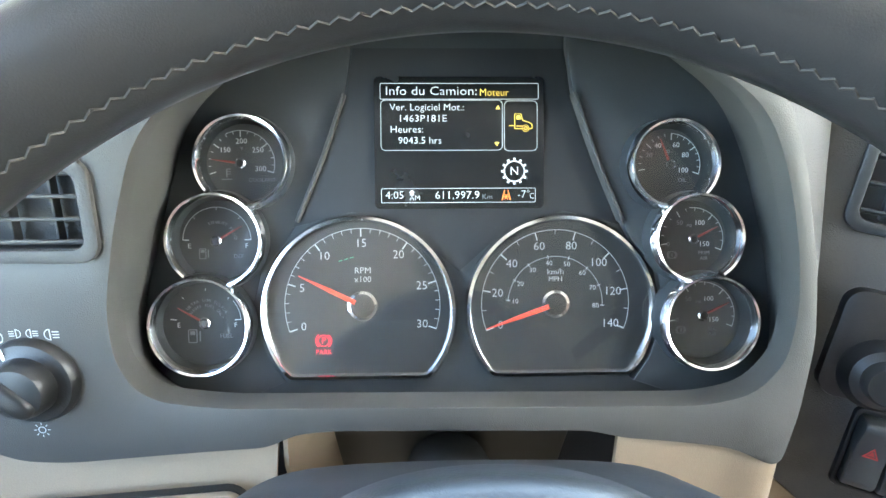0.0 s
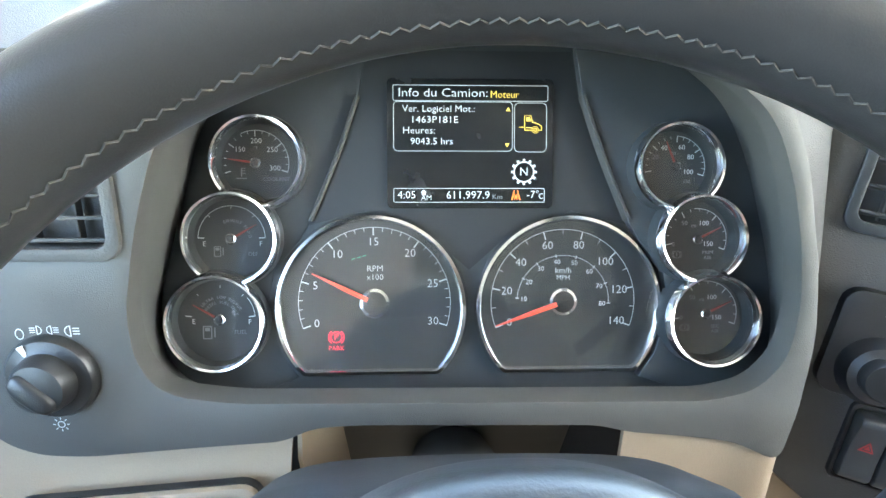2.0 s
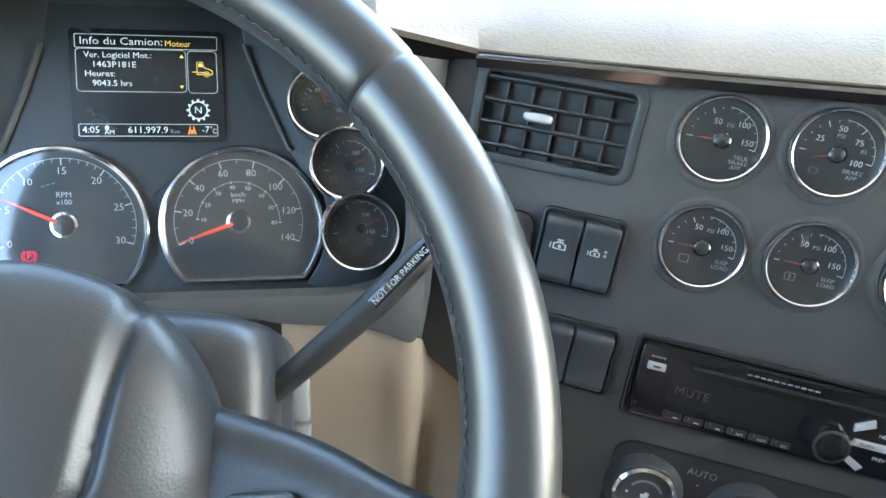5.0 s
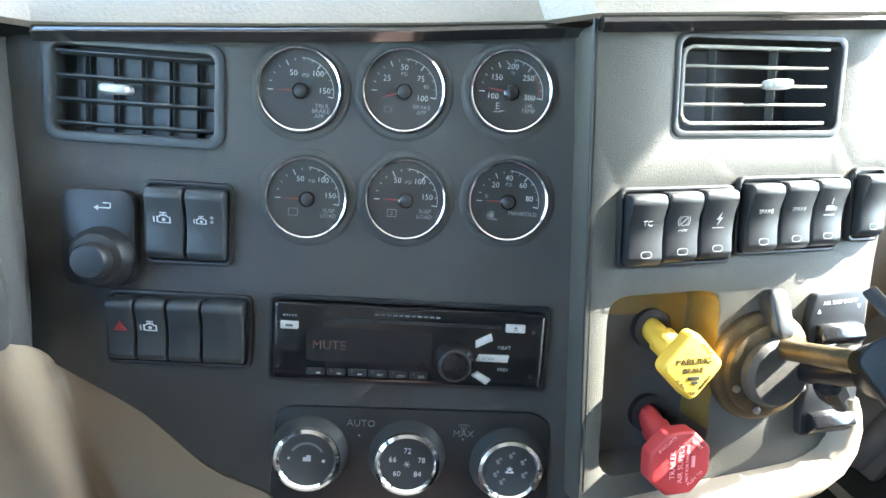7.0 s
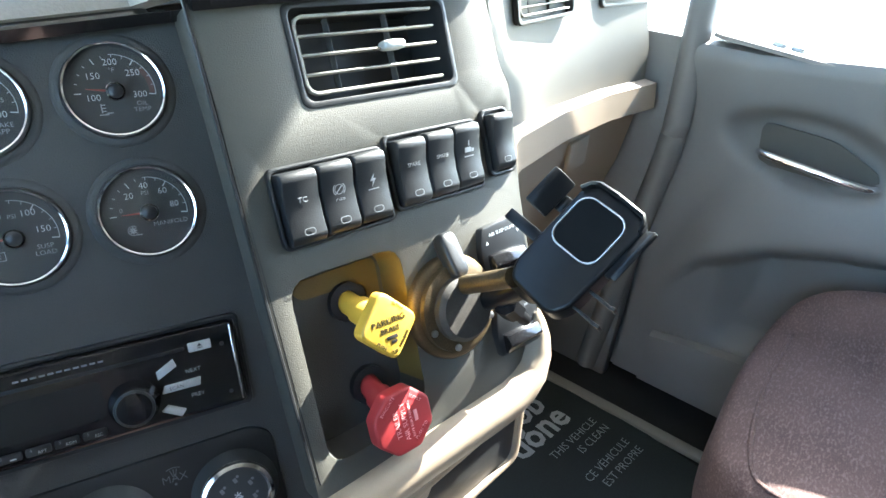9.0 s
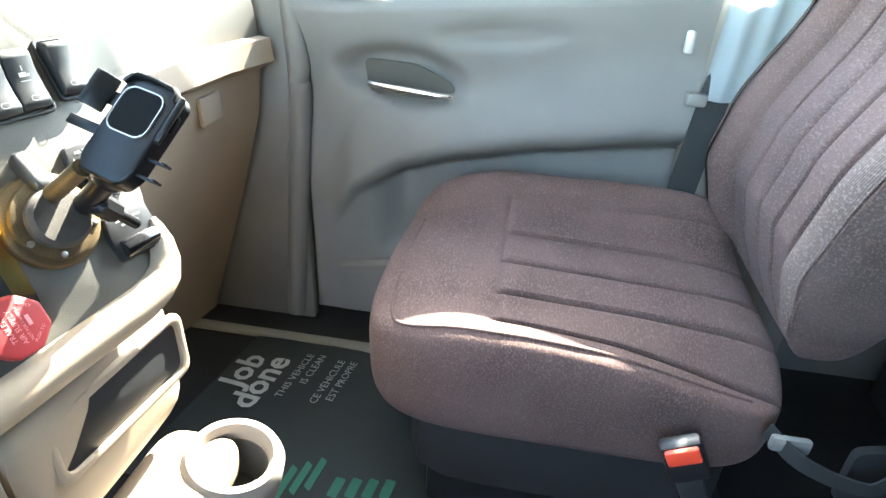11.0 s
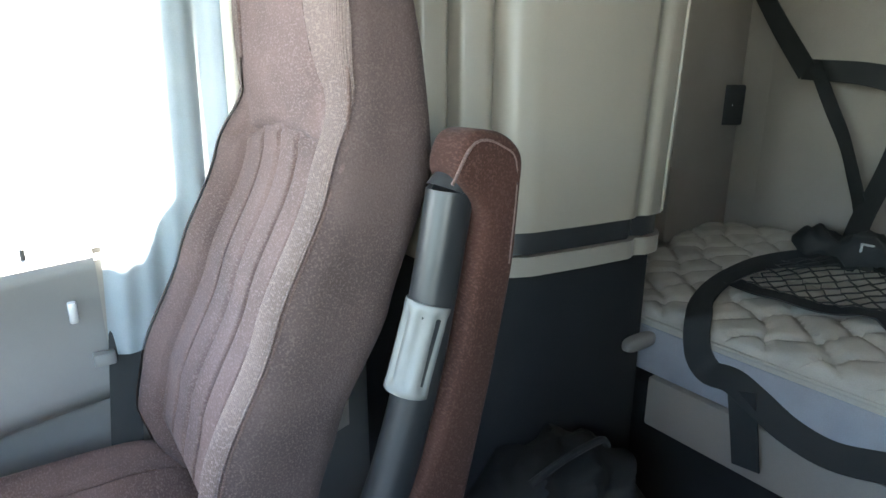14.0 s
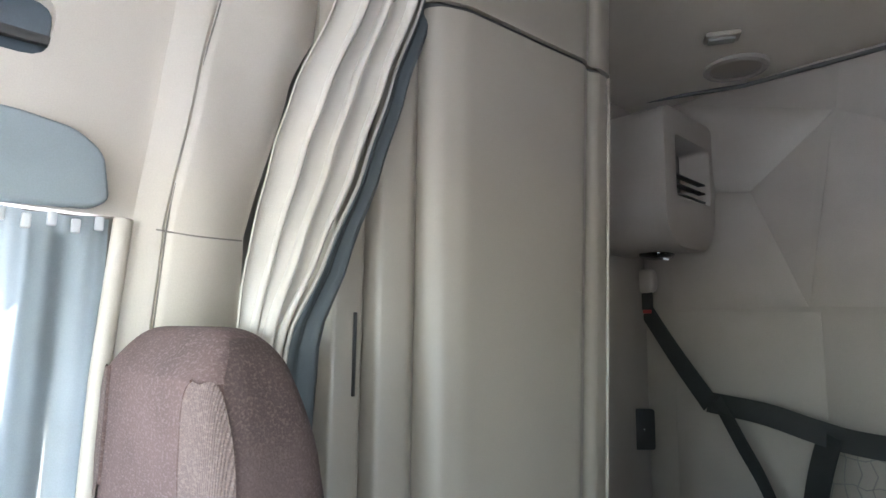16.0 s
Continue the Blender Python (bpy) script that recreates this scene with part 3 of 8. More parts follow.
POCKET = smooth_loop([(-0.070, -0.0825), (0.0165, -0.0825), (0.0125, -0.199), (-0.010, -0.212), (-0.073, -0.214)], 0.016, 4)
plate = prism(RI_OUT, -0.03, 0.0, 0.003, holes=(V2, BANK_A, BANK_B, BANK_C, POCKET))
part("right_panel", plate, CONSOLE, dash, "taupe grained plastic panel in the sun", RI)
# the step between the two panels, its shade put into a darker grey
seam = []
for i in range(13):
    v = 0.092 - 0.314 * i / 12
    p = on_panel(RI, -0.0855 - 0.0005 * i / 12, v, -0.001)
    q = CE.inverted() @ p
    edge_at = CE @ Vector((0.1868 - 0.085 * (q.y - 0.02), q.y, 0.0006))
    row = [tuple(edge_at.lerp(p, k / 4)) for k in range(5)]
    seam.append(row)
part("panel_step", sheet(seam, -0.003), STEP_SHADED, dash)
part("seam_strip", tube([on_panel(RI, -0.0865, v, 0.0005) for v in (0.10, 0.03, -0.06, -0.215)], 0.0012, 6), BLACK, dash)

# lower tan part, knee panel and the tunnel for the column
top_edge = [on_panel(SU, u, v, -0.004) for u, v in ((-0.36, -0.02), (-0.285, -0.030), (-0.262, -0.042), (-0.240, -0.060), (-0.206, -0.066), (-0.143, -0.062), (-0.100, -0.060))]
low_edge = [on_panel(SU, u, v, -0.002) for u, v in ((-0.36, -0.15), (-0.285, -0.15), (-0.262, -0.15), (-0.240, -0.15), (-0.206, -0.15), (-0.143, -0.15), (-0.108, -0.15))]
foot_edge = [p + Vector((0, 0.06, -0.34)) for p in low_edge]
part("lower_left_panel", sheet([[tuple(a), tuple(a + Vector((0, 0.004, -0.01))), tuple(b), tuple(b + Vector((0, 0.01, -0.012))), tuple(c)] for a, b, c in zip(top_edge, low_edge, foot_edge)], -0.004), TAN, dash, "tan plastic lower dash panel")
right_top = [on_panel(SU, u, v, -0.008) for u, v in ((0.084, -0.058), (0.1145, -0.061), (0.1451, -0.066), (0.172, -0.080))]
right_top += [on_panel(CE, u, v, -0.004) for u, v in ((-0.172, -0.121), (-0.113, -0.1535), (-0.066, -0.194), (-0.028, -0.2105), (0.02, -0.232), (0.21, -0.242))]
right_top = [Vector(p) for p in curve([tuple(p) for p in right_top], 5)]
right_low = [Vector((p.x, p.y + 0.02, 0.0)) for p in right_top]
rows = [[tuple(p), tuple(p.lerp(q, 0.06) + Vector((0, -0.012, 0))), tuple(p.lerp(q, 0.3) + Vector((0, -0.02, 0))), tuple(q)] for p, q in zip(right_top, right_low)]
part("lower_right_panel", sheet(rows, -0.004), TAN, dash, "tan plastic lower dash panel", angle=85)
# dark hollow behind the column
hollow = [on_panel(SU, u, -0.053, -0.0165) for u in (-0.100, -0.05, 0.0, 0.05, 0.095)]
part("column_tunnel", sheet([[tuple(p), tuple(p + Vector((0, 0.004, -0.020))), tuple(p + Vector((0, 0.040, -0.050))), tuple(p + Vector((0, 0.075, -0.10))), tuple(p + Vector((0, 0.10, -0.30)))] for p in hollow], -0.004), DASH_FACE, dash, "dusty grey hollow behind the column")
for u, s in ((-0.0955, -1),):
    p = on_panel(SU, u, -0.056, -0.004)
    bm = sheet([[tuple(p), tuple(p + Vector((0.010 * -s, 0.016, -0.024)))], [tuple(p + Vector((0.004 * s, 0.0, -0.035))), tuple(p + Vector((0.010 * -s, 0.05, -0.055)))], [tuple(p + Vector((0.010 * s, 0.01, -0.34))), tuple(p + Vector((0.010 * -s, 0.10, -0.34)))]], 0.003)
    part("tunnel_side", bm, TAN, dash, "tan cheek beside the column")

# dash top up to the windscreen, with a glossy strip along its edge
edge = [Vector((u, 0.09, 0.758)) for u in (-0.50, -0.33, -0.15, 0.0, 0.10)] + [Vector((0.150, 0.012, 0.742))]
edge += [on_panel(CE, u, v, 0.003) for u, v in ((-0.175, 0.0985), (-0.134, 0.1015), (-0.0275, 0.109), (0.07, 0.117), (0.15, 0.125))]
edge += [on_panel(RI, u, 0.093 + 0.04 * (u + 0.085), 0.002) for u in (-0.085, 0.0, 0.07, 0.139)]
edge += [Vector((0.82, -0.10, 0.768)), Vector((0.95, -0.08, 0.770)), Vector((1.10, -0.09, 0.768)), Vector((1.27, -0.11, 0.762))]
rows = []
for p in edge:
    rows.append([tuple(p), tuple(p + Vector((0, 0.012, 0.010))), tuple(p + Vector((0, 0.06, 0.022))), (p.x, 0.25, max(0.775, p.z)), (p.x, 0.58, 0.765)])
part("dash_top", sheet(rows, -0.006), DASH_TOP, dash, "grained tan dash top in the sun")
strip_section = [(0.003, -0.0045), (0.004, 0.002), (0.001, 0.0045), (-0.004, 0.0045), (-0.004, -0.0045)]
lower = Vector((0, -0.004, -0.002))
for line in (edge[6:11] + [on_panel(CE, 0.1775, 0.1275, 0.003)], edge[11:15]):
    part("gloss_strip", sweep([tuple(p + lower) for p in line], strip_section), WOOD, dash, "dark glossy woodgrain strip")

# passenger side of the dashboard
pd = [(0.752, -0.205), (0.80, -0.155), (0.88, -0.130), (1.00, -0.122), (1.12, -0.128), (1.235, -0.150)]
upper = [[(x, y + 0.040, 0.768), (x, y + 0.022, 0.70), (x, y + 0.005, 0.64), (x, y, 0.592)] for x, y in pd]
part("passenger_panel", sheet(upper, -0.006), DASH_FACE, dash, "warm grey passenger dash panel")
ledge = [[(x, y - 0.001, 0.590), (x, y - 0.020, 0.588), (x, y - 0.024, 0.560), (x, y - 0.004, 0.548)] for x, y in pd]
part("passenger_ledge", sheet(ledge, -0.006), TAN, dash, "tan ledge across the passenger side")
lower = [[(x, y - 0.004, 0.549), (x, y + 0.01, 0.46), (x, y + 0.06, 0.30), (x, y + 0.16, 0.02)] for x, y in pd]
part("glovebox_panel", sheet(lower, -0.006), TAN, dash, "tan lower passenger panel")
part("glovebox_latch", box(0.060, 0.008, 0.046, (1.10, -0.128, 0.505), 0.004), TAN, dash, "beige latch plate")
# side of the console beyond the right panel
side = []
for v in (0.101, 0.031, 0.0158, -0.069, -0.196, -0.21):
    u = {0.101: 0.141, 0.031: 0.145, 0.0158: 0.151, -0.069: 0.1425, -0.196: 0.1310, -0.21: 0.1260}[v]
    p = on_panel(RI, u, v, -0.004)
    side.append([tuple(p), tuple(p + Vector((0.006, 0.02, 0))), (p.x + 0.02, max(p.y + 0.06, -0.14), p.z)])
part("console_side", sheet(side, -0.004), CONSOLE, dash, "warm grey console side")
# tan lower console with an open bin
brow_line = [(-0.090, -0.2385, 0.0, -1.0, 1.0), (-0.06, -0.2370, 0.0, -1.0, 1.0), (-0.03, -0.2350, 0.02, -1.0, 1.0), (0.0, -0.2325, 0.05, -1.0, 1.0), (0.03, -0.2305, 0.06, -1.0, 1.0), (0.06, -0.2285, 0.10, -1.0, 1.0), (0.086, -0.2265, 0.18, -0.98, 1.0), (0.101, -0.2225, 0.36, -0.93, 0.98), (0.113, -0.2160, 0.60, -0.80, 0.92), (0.1205, -0.2060, 0.82, -0.57, 0.80), (0.1250, -0.1940, 0.95, -0.30, 0.62), (0.1280, -0.1830, 0.98, -0.18, 0.40), (0.1300, -0.1740, 0.99, -0.12, 0.16)]
rows = [[tuple(on_panel(RI, u + du * d * k, v + dv * d * k, w if w < 0 else w * min(1.0, 0.3 + k))) for d, w in ((-0.002, -0.003), (0.001, 0.004), (0.005, 0.0085), (0.011, 0.0100), (0.018, 0.0085), (0.024, 0.0040), (0.027, -0.004), (0.028, -0.020))] for u, v, du, dv, k in brow_line]
part("bin_brow", sheet(rows, -0.004), TAN, dash, "tan lip over the console bin", angle=80)

# ---- instruments ----
def arc_band(r0, r1, a0, a1, z, n=40):
    """A flat curved band between two angles in degrees."""
    bm = bmesh.new()
    rows = [[bm.verts.new((r * math.cos(radians(a0 + (a1 - a0) * i / n)), r * math.sin(radians(a0 + (a1 - a0) * i / n)), z)) for r in (r0, r1)] for i in range(n + 1)]
    for a, b in zip(rows, rows[1:]):
        bm.faces.new((a[0], a[1], b[1], b[0]))
    return bm


def ticks(angles, r0, r1, width, z):
    bm = bmesh.new()
    for a in angles:
        d, s = Vector((math.cos(radians(a)), math.sin(radians(a)), 0)), Vector((-math.sin(radians(a)), math.cos(radians(a)), 0)) * width / 2
        vs = [bm.verts.new(d * r + s * k + Vector((0, 0, z))) for r, k in ((r0, -1), (r1, -1), (r1, 1), (r0, 1))]
        bm.faces.new(vs)
    return bm


def spread(a0, a1, n):
    return [a0 + (a1 - a0) * i / n for i in range(n + 1)]


def needle(parent, length, width, angle, z, back=0.0, material=None):
    bm = prism([(-back, -width * 0.6), (length * 0.5, -width * 0.5), (length, -width * 0.12), (length, width * 0.12), (length * 0.5, width * 0.5), (-back, width * 0.6)], z, z + 0.0008, 0.0002)
    return part("needle", bm, material or NEEDLE, parent, "orange-red pointer", pose(0, 0, 0, 0, 0, angle))


def ring_arc(profile, n, gone):
    """A lathed ring without the arc for which gone(angle) holds."""
    bm = bmesh.new()
    angles = [2 * math.pi * i / n for i in range(n + 1)]
    rows = [[bm.verts.new((r * math.cos(a), r * math.sin(a), z)) for r, z in profile] for a in angles]
    for i in range(n):
        if not gone((angles[i] + angles[i + 1]) / 2):
            for j in range(len(profile) - 1):
                bm.faces.new((rows[i][j], rows[i][j + 1], rows[i + 1][j + 1], rows[i + 1][j]))
    bmesh.ops.remove_doubles(bm, verts=bm.verts, dist=1e-7)
    bmesh.ops.delete(bm, geom=[v for v in bm.verts if not v.link_faces], context="VERTS")
    return bm


def small_gauge(parent, m, r, numbers, words, angle, scale=(180, -12), steps=12, symbol=None, pivot=(0.0012, -0.0005), fat=1.0, deep=0.0, under=None, arc=0.62):
    """A round chrome-rimmed gauge: numbers and words are (text, x, y, size) in millimetres from its centre.
    deep: how far the dial lies behind the rim; under: centre and radius of a neighbour whose rim laps over this one."""
    g = part("gauge", lathe([(0, 0.0), (r * 0.97, 0.0), (r * 0.97, -0.004), (0, -0.004)], 36), FACE, parent, "round gauge with black face", m @ pose(0, 0, -deep))
    t = 0.0030 * fat

    def gone(a):
        return under is not None and (Vector((r * math.cos(a), r * math.sin(a))) - Vector(under[0])).length < under[1] - 0.001

    part("bezel", moved(ring_arc([(r - t, -0.0005), (r - t, 0.0025), (r - t * 0.7, 0.0048), (r - t * 0.3, 0.0052), (r, 0.0035), (r + 0.0006, -0.0005)], 64, gone), pose(0, 0, deep)), CHROME, g, "polished chrome bezel")
    if deep:
        part("well", ring_arc([(r - t + 0.0004, deep), (r - t * 1.15, deep * 0.5), (r - t * 1.5, 0.0)], 48, gone), FACE, g, "black well")
        part("well_skirt", ring_arc([(r + 0.0004, deep), (r + 0.0012, 0.0), (r + 0.0014, -0.004)], 48, gone), CLUSTER_BLACK, g)
    c = pose(pivot[0], pivot[1], 0.0004)
    a0, a1 = scale
    rr = r * (0.70 if deep else 0.775)
    bm = merged(arc_band(rr, rr + 0.00028, a1, a1 + (a0 - a1) * arc, 0), ticks(spread(a0, a1, steps), rr - 0.0016, rr, 0.00028, 0), ticks(spread(a0, a1, steps // 4), rr - 0.0034, rr + 0.0003, 0.0005, 0.0001))
    part("scale_marks", bm, PRINT, g, "", c)
    for text, x, y, size in numbers:
        writing(text, size / 1000, pose(x / 1000 + (pivot[0] if deep else 0), y / 1000 + (pivot[1] if deep else 0), 0.0006), PRINT, g, "numeral")
    for text, x, y, size in words:
        writing(text, size / 1000, pose(x / 1000 + (pivot[0] if deep else 0), y / 1000 + (pivot[1] if deep else 0), 0.0006), DIM_PRINT if deep else MID_PRINT, g, "writing")
    if symbol:
        symbol(g)
    nd = needle(g, r * (0.62 if deep else 0.56), 0.0011, angle, 0.0012, material=DULL_NEEDLE)
    nd.matrix_basis = c @ pose(0, 0, 0, 0, 0, angle)
    hub_r = r * (0.115 if deep else 0.195)
    part("hub_ring", moved(lathe([(hub_r * 0.8, 0.0), (hub_r * 0.8, 0.003), (hub_r, 0.0024), (hub_r, 0)], 20), c), CHROME if deep else GLOSS_BLACK, g, "hub ring")
    part("hub_cap", moved(lathe([(0, 0.0034), (hub_r * 0.6, 0.0032), (hub_r * 0.8, 0.0024)], 20), c), BLACK, g)
    cover = part("glass", lathe([(0, 0.0030 + deep * 0.6), (r * 0.9, 0.0030 + deep * 0.6)], 36), COVER, g, "clear gauge glass")
    cover.visible_shadow = False
    return g


def curved_words(g, text, at, r, a0, a1, size):
    """Letters set round an arc."""
    k = [c for c in text]
    for i, c in enumerate(k):
        if c != " ":
            a = a0 + (a1 - a0) * i / (len(k) - 1)
            writing(c, size, pose(at[0] + r * math.cos(radians(a)), at[1] + r * math.sin(radians(a)), 0.0006, 0, 0, a - 90), DIM_PRINT, g)


def heat_symbol(at):
    def draw(g):
        x, y = at
        part("symbol", merged(box(0.0006, 0.0048, 0.0002, (x, y + 0.001, 0.0005), 0), *[box(0.0020, 0.0004, 0.0002, (x + 0.0012, y + 0.0005 + 0.0014 * i, 0.0005), 0) for i in range(3)], box(0.0058, 0.0005, 0.0002, (x, y - 0.0024, 0.0005), 0)), DIM_PRINT, g)
    return draw


def pump_symbol(at, k=1.0):
    def draw(g):
        x, y = at
        bm = merged(prism(rounded(0.004, 0.006, 0.0005, (x, y)), 0.0004, 0.0006, holes=(rounded(0.0032, 0.0052, 0.0003, (x, y)),)), prism(rounded(0.0022, 0.0016, 0.0002, (x, y + 0.0014)), 0.0004, 0.0006), prism(rounded(0.0005, 0.0045, 0.0002, (x + 0.0032, y)), 0.0004, 0.0006))
        if k != 1.0:
            bm = moved(bm, Matrix.Translation((x * (1 - k), y * (1 - k), 0)) @ Matrix.Diagonal((k, k, 1, 1)))
        part("symbol", bm, DIM_PRINT, g)
    return draw


def ring_symbol(at, text):
    def draw(g):
        x, y = at
        part("symbol", moved(merged(arc_band(0.0019, 0.0022, 0, 360, 0), arc_band(0.0026, 0.0029, 130, 230, 0, 10), arc_band(0.0026, 0.0029, -50, 50, 0, 10)), pose(x, y, 0.0005)), DIM_PRINT, g)
        writing(text, 0.0022, pose(x, y, 0.0006), DIM_PRINT, g)
    return draw


cluster = thing("instrument_cluster", "black truck instrument cluster with chrome-rimmed gauges and lit screen", "instrument cluster", CL)
part("backplate", prism([(x * 1.02, y * 1.02) for x, y in RECESS], -0.012, -0.002), CLUSTER_BLACK, cluster, "satin black backplate")
# raised cheeks either side of the sunk screen, each with a ridge along its edge
RIDGE = [(0.0600, 0.0960), (0.0640, 0.0700), (0.0760, 0.0360), (0.0915, -0.0010), (0.0985, -0.0130), (0.1130, -0.0300), (0.1180, -0.0520), (0.1090, -0.0800), (0.1000, -0.0930)]
for s, lift in ((-1, -0.0025), (1, 0.0038)):
    outer = [(x, y) for x, y in RECESS if s * x > 0.10 or (s * x > 0.056 and y > 0.096)]
    outer = sorted(outer, key=lambda p: math.atan2(p[1], s * p[0] - 0.06))
    cheek = [(s * x, y) for x, y in RIDGE] + outer
    part("screen_cheek", prism(cheek, -0.0025, lift + 0.001, 0.0006), CLUSTER_BLACK, cluster, "satin black raised cheek beside the screen")
    line = [(s * x, y, lift + 0.0035) for x, y in RIDGE[1:4]]
    part("ridge", sweep([tuple(p) for p in curve(line, 6)], [(-0.0013, -0.006), (-0.0012, 0.0004), (-0.0006, 0.0014), (0.0006, 0.0013), (0.0013, 0.0002), (0.0015, -0.006)]), DASH, cluster, "grey ridge beside the screen")
part("inlay", prism([(-0.0940, -0.0040), (-0.0755, 0.0360), (-0.0630, 0.0690), (-0.0590, 0.0960), (0.0590, 0.0960), (0.0630, 0.0690), (0.0755, 0.0360), (0.0940, -0.0040), (0.0600, 0.0045), (0.0250, -0.0080), (0.0, -0.0300), (-0.0250, -0.0080), (-0.0600, 0.0045)], -0.003, -0.0012), INLAY, cluster, "matte black inlay round the screen")


def big_gauge(u, r, chord):
    """The two large dials with a flat foot."""
    a = math.asin(chord / r)
    arc = ring_of(r, 57, (0, 0), -a, math.pi + a)
    g = part("gauge", prism([(x * 0.97, max(y * 0.97, -chord * 0.99)) for x, y in arc], -0.004, 0.0), FACE, cluster, "large round dial with flat foot", spot(u, -0.0525))
    path = smooth_loop([(x * 0.972, max(y * 0.972, -chord * 0.965)) for x, y in arc], 0.004, 3)
    bm = sweep([(x, y, 0.0018) for x, y in path], [(0.0022, -0.0014), (0.0022, 0.0004), (0.0008, 0.0030), (-0.0010, 0.0032), (-0.0024, 0.0010), (-0.0024, -0.0014)], closed=True)
    part("bezel", bm, CHROME, g, "polished chrome bezel")
    cover = part("glass", prism([(x * 0.95, max(y * 0.95, -chord * 0.94)) for x, y in arc], 0.0028, 0.0030), COVER, g, "clear dial glass")
    cover.visible_shadow = False
    return g


tach = big_gauge(-0.057, 0.0555, 0.0385)
speedo = big_gauge(0.0585, 0.0550, 0.0380)
C = pose(0.0018, 0.0035, 0.0)
A0, A1 = 199.5, -18.0
rr = 0.0440
part("scale_marks", moved(merged(arc_band(rr, rr + 0.0003, A1, A0, 0.0004, 60), ticks(spread(A0, A1, 30), rr - 0.0024, rr, 0.0003, 0.0004), ticks(spread(A0, A1, 6), rr - 0.0045, rr + 0.0002, 0.0007, 0.0005)), C), PRINT, tach)
for i, text in enumerate(("0", "5", "10", "15", "20", "25", "30")):
    a = radians(A0 + (A1 - A0) * i / 6)
    writing(text, 0.0050, C @ pose(math.cos(a) * rr * 0.81, math.sin(a) * rr * 0.81, 0.0006), PRINT, tach, "numeral")
writing("RPM", 0.0038, C @ pose(0.0003, 0.0200, 0.0006), PRINT, tach)
writing("x100", 0.0036, C @ pose(0.0003, 0.0150, 0.0006), PRINT, tach)
nd = needle(tach, 0.0400, 0.0024, 154, 0.0016)
nd.matrix_basis = C @ pose(0, 0, 0, 0, 0, 154)
part("hub_ring", moved(lathe([(0.0068, 0), (0.0068, 0.0022), (0.0085, 0.0018), (0.0085, 0)], 32), C), CHROME, tach, "chrome hub ring")
part("hub_cap", moved(lathe([(0, 0.0026), (0.0045, 0.0024), (0.0068, 0.0018)], 32), C), BLACK, tach)
part("green_marks", moved(merged(*[box(0.0022, 0.0005, 0.0002, (-0.0122 + 0.0032 * i, 0.0258 + 0.0009 * i, 0.0006), 0, Matrix.Rotation(0.28, 4, "Z")) for i in range(3)]), C), LIT_GREEN, tach)
part("warning_lamp", moved(merged(arc_band(0.0029, 0.0034, 0, 360, 0), arc_band(0.0042, 0.0047, 128, 232, 0, 12), arc_band(0.0042, 0.0047, -52, 52, 0, 12)), C @ pose(-0.0225, -0.0200, 0.0006)), LIT_RED, tach, "red lit parking brake lamp")
writing("P", 0.0040, C @ pose(-0.0225, -0.0200, 0.0006), LIT_RED, tach)
writing("PARK", 0.0028, C @ pose(-0.0225, -0.0266, 0.0006), LIT_RED, tach)
C = pose(-0.0030, 0.0035, 0.0)
A0, A1 = 200.8, -20.0
rr = 0.0425
part("scale_marks", moved(merged(arc_band(rr, rr + 0.0003, A1, A0, 0.0004, 60), ticks(spread(A0, A1, 14), rr - 0.0026, rr, 0.0003, 0.0004), ticks(spread(A0, A1, 7), rr - 0.0045, rr + 0.0002, 0.0007, 0.0005)), C), PRINT, speedo)
for i in range(8):
    a = radians(A0 + (A1 - A0) * i / 7)
    writing(str(20 * i), 0.0050, C @ pose(math.cos(a) * rr * 0.80, math.sin(a) * rr * 0.81, 0.0006), PRINT, speedo, "numeral")
part("inner_scale_marks", moved(merged(arc_band(0.0272, 0.02745, -2.4, 175.4, 0.0004, 50), ticks(spread(175.4, -2.4, 7), 0.0262, 0.0284, 0.0005, 0.0005)), C), PRINT, speedo)
for i in range(8):
    a = radians(175.4 - 25.4 * i)
    writing(str(10 * (i + 1)), 0.0030, C @ pose(math.cos(a) * 0.0234, math.sin(a) * 0.0241 - 0.0004, 0.0006), PRINT, speedo, "numeral")
writing("km/h", 0.0036, C @ pose(0.0, 0.0184, 0.0006), PRINT, speedo)
writing("MPH", 0.0030, C @ pose(0.0, 0.0142, 0.0006), PRINT, speedo)
nd = needle(speedo, 0.0425, 0.0024, 199.5, 0.0016)
nd.matrix_basis = C @ pose(0, 0, 0, 0, 0, 199.5)
part("hub_ring", moved(lathe([(0.0064, 0), (0.0064, 0.0022), (0.0080, 0.0018), (0.0080, 0)], 32), C), CHROME, speedo, "chrome hub ring")
part("hub_cap", moved(lathe([(0, 0.0026), (0.0042, 0.0024), (0.0064, 0.0018)], 32), C), BLACK, speedo)

small_gauge(cluster, spot(-0.1197, 0.0324, 0.0060), 0.0262, [("150", -8.9, 7.6, 3.0), ("200", 0.3, 12.4, 3.2), ("250", 9.3, 7.5, 3.2), ("300", 10.6, -3.0, 3.2)], [("°F", 0.2, 8.3, 1.8), ("COOLANT", 11.3, -9.2, 2.3)], 172, scale=(198, -16), steps=16, symbol=heat_symbol((-0.0105, -0.0068)), pivot=(-0.0022, -0.0005), deep=0.0066, under=((-0.0157, -0.0432), 0.0270))
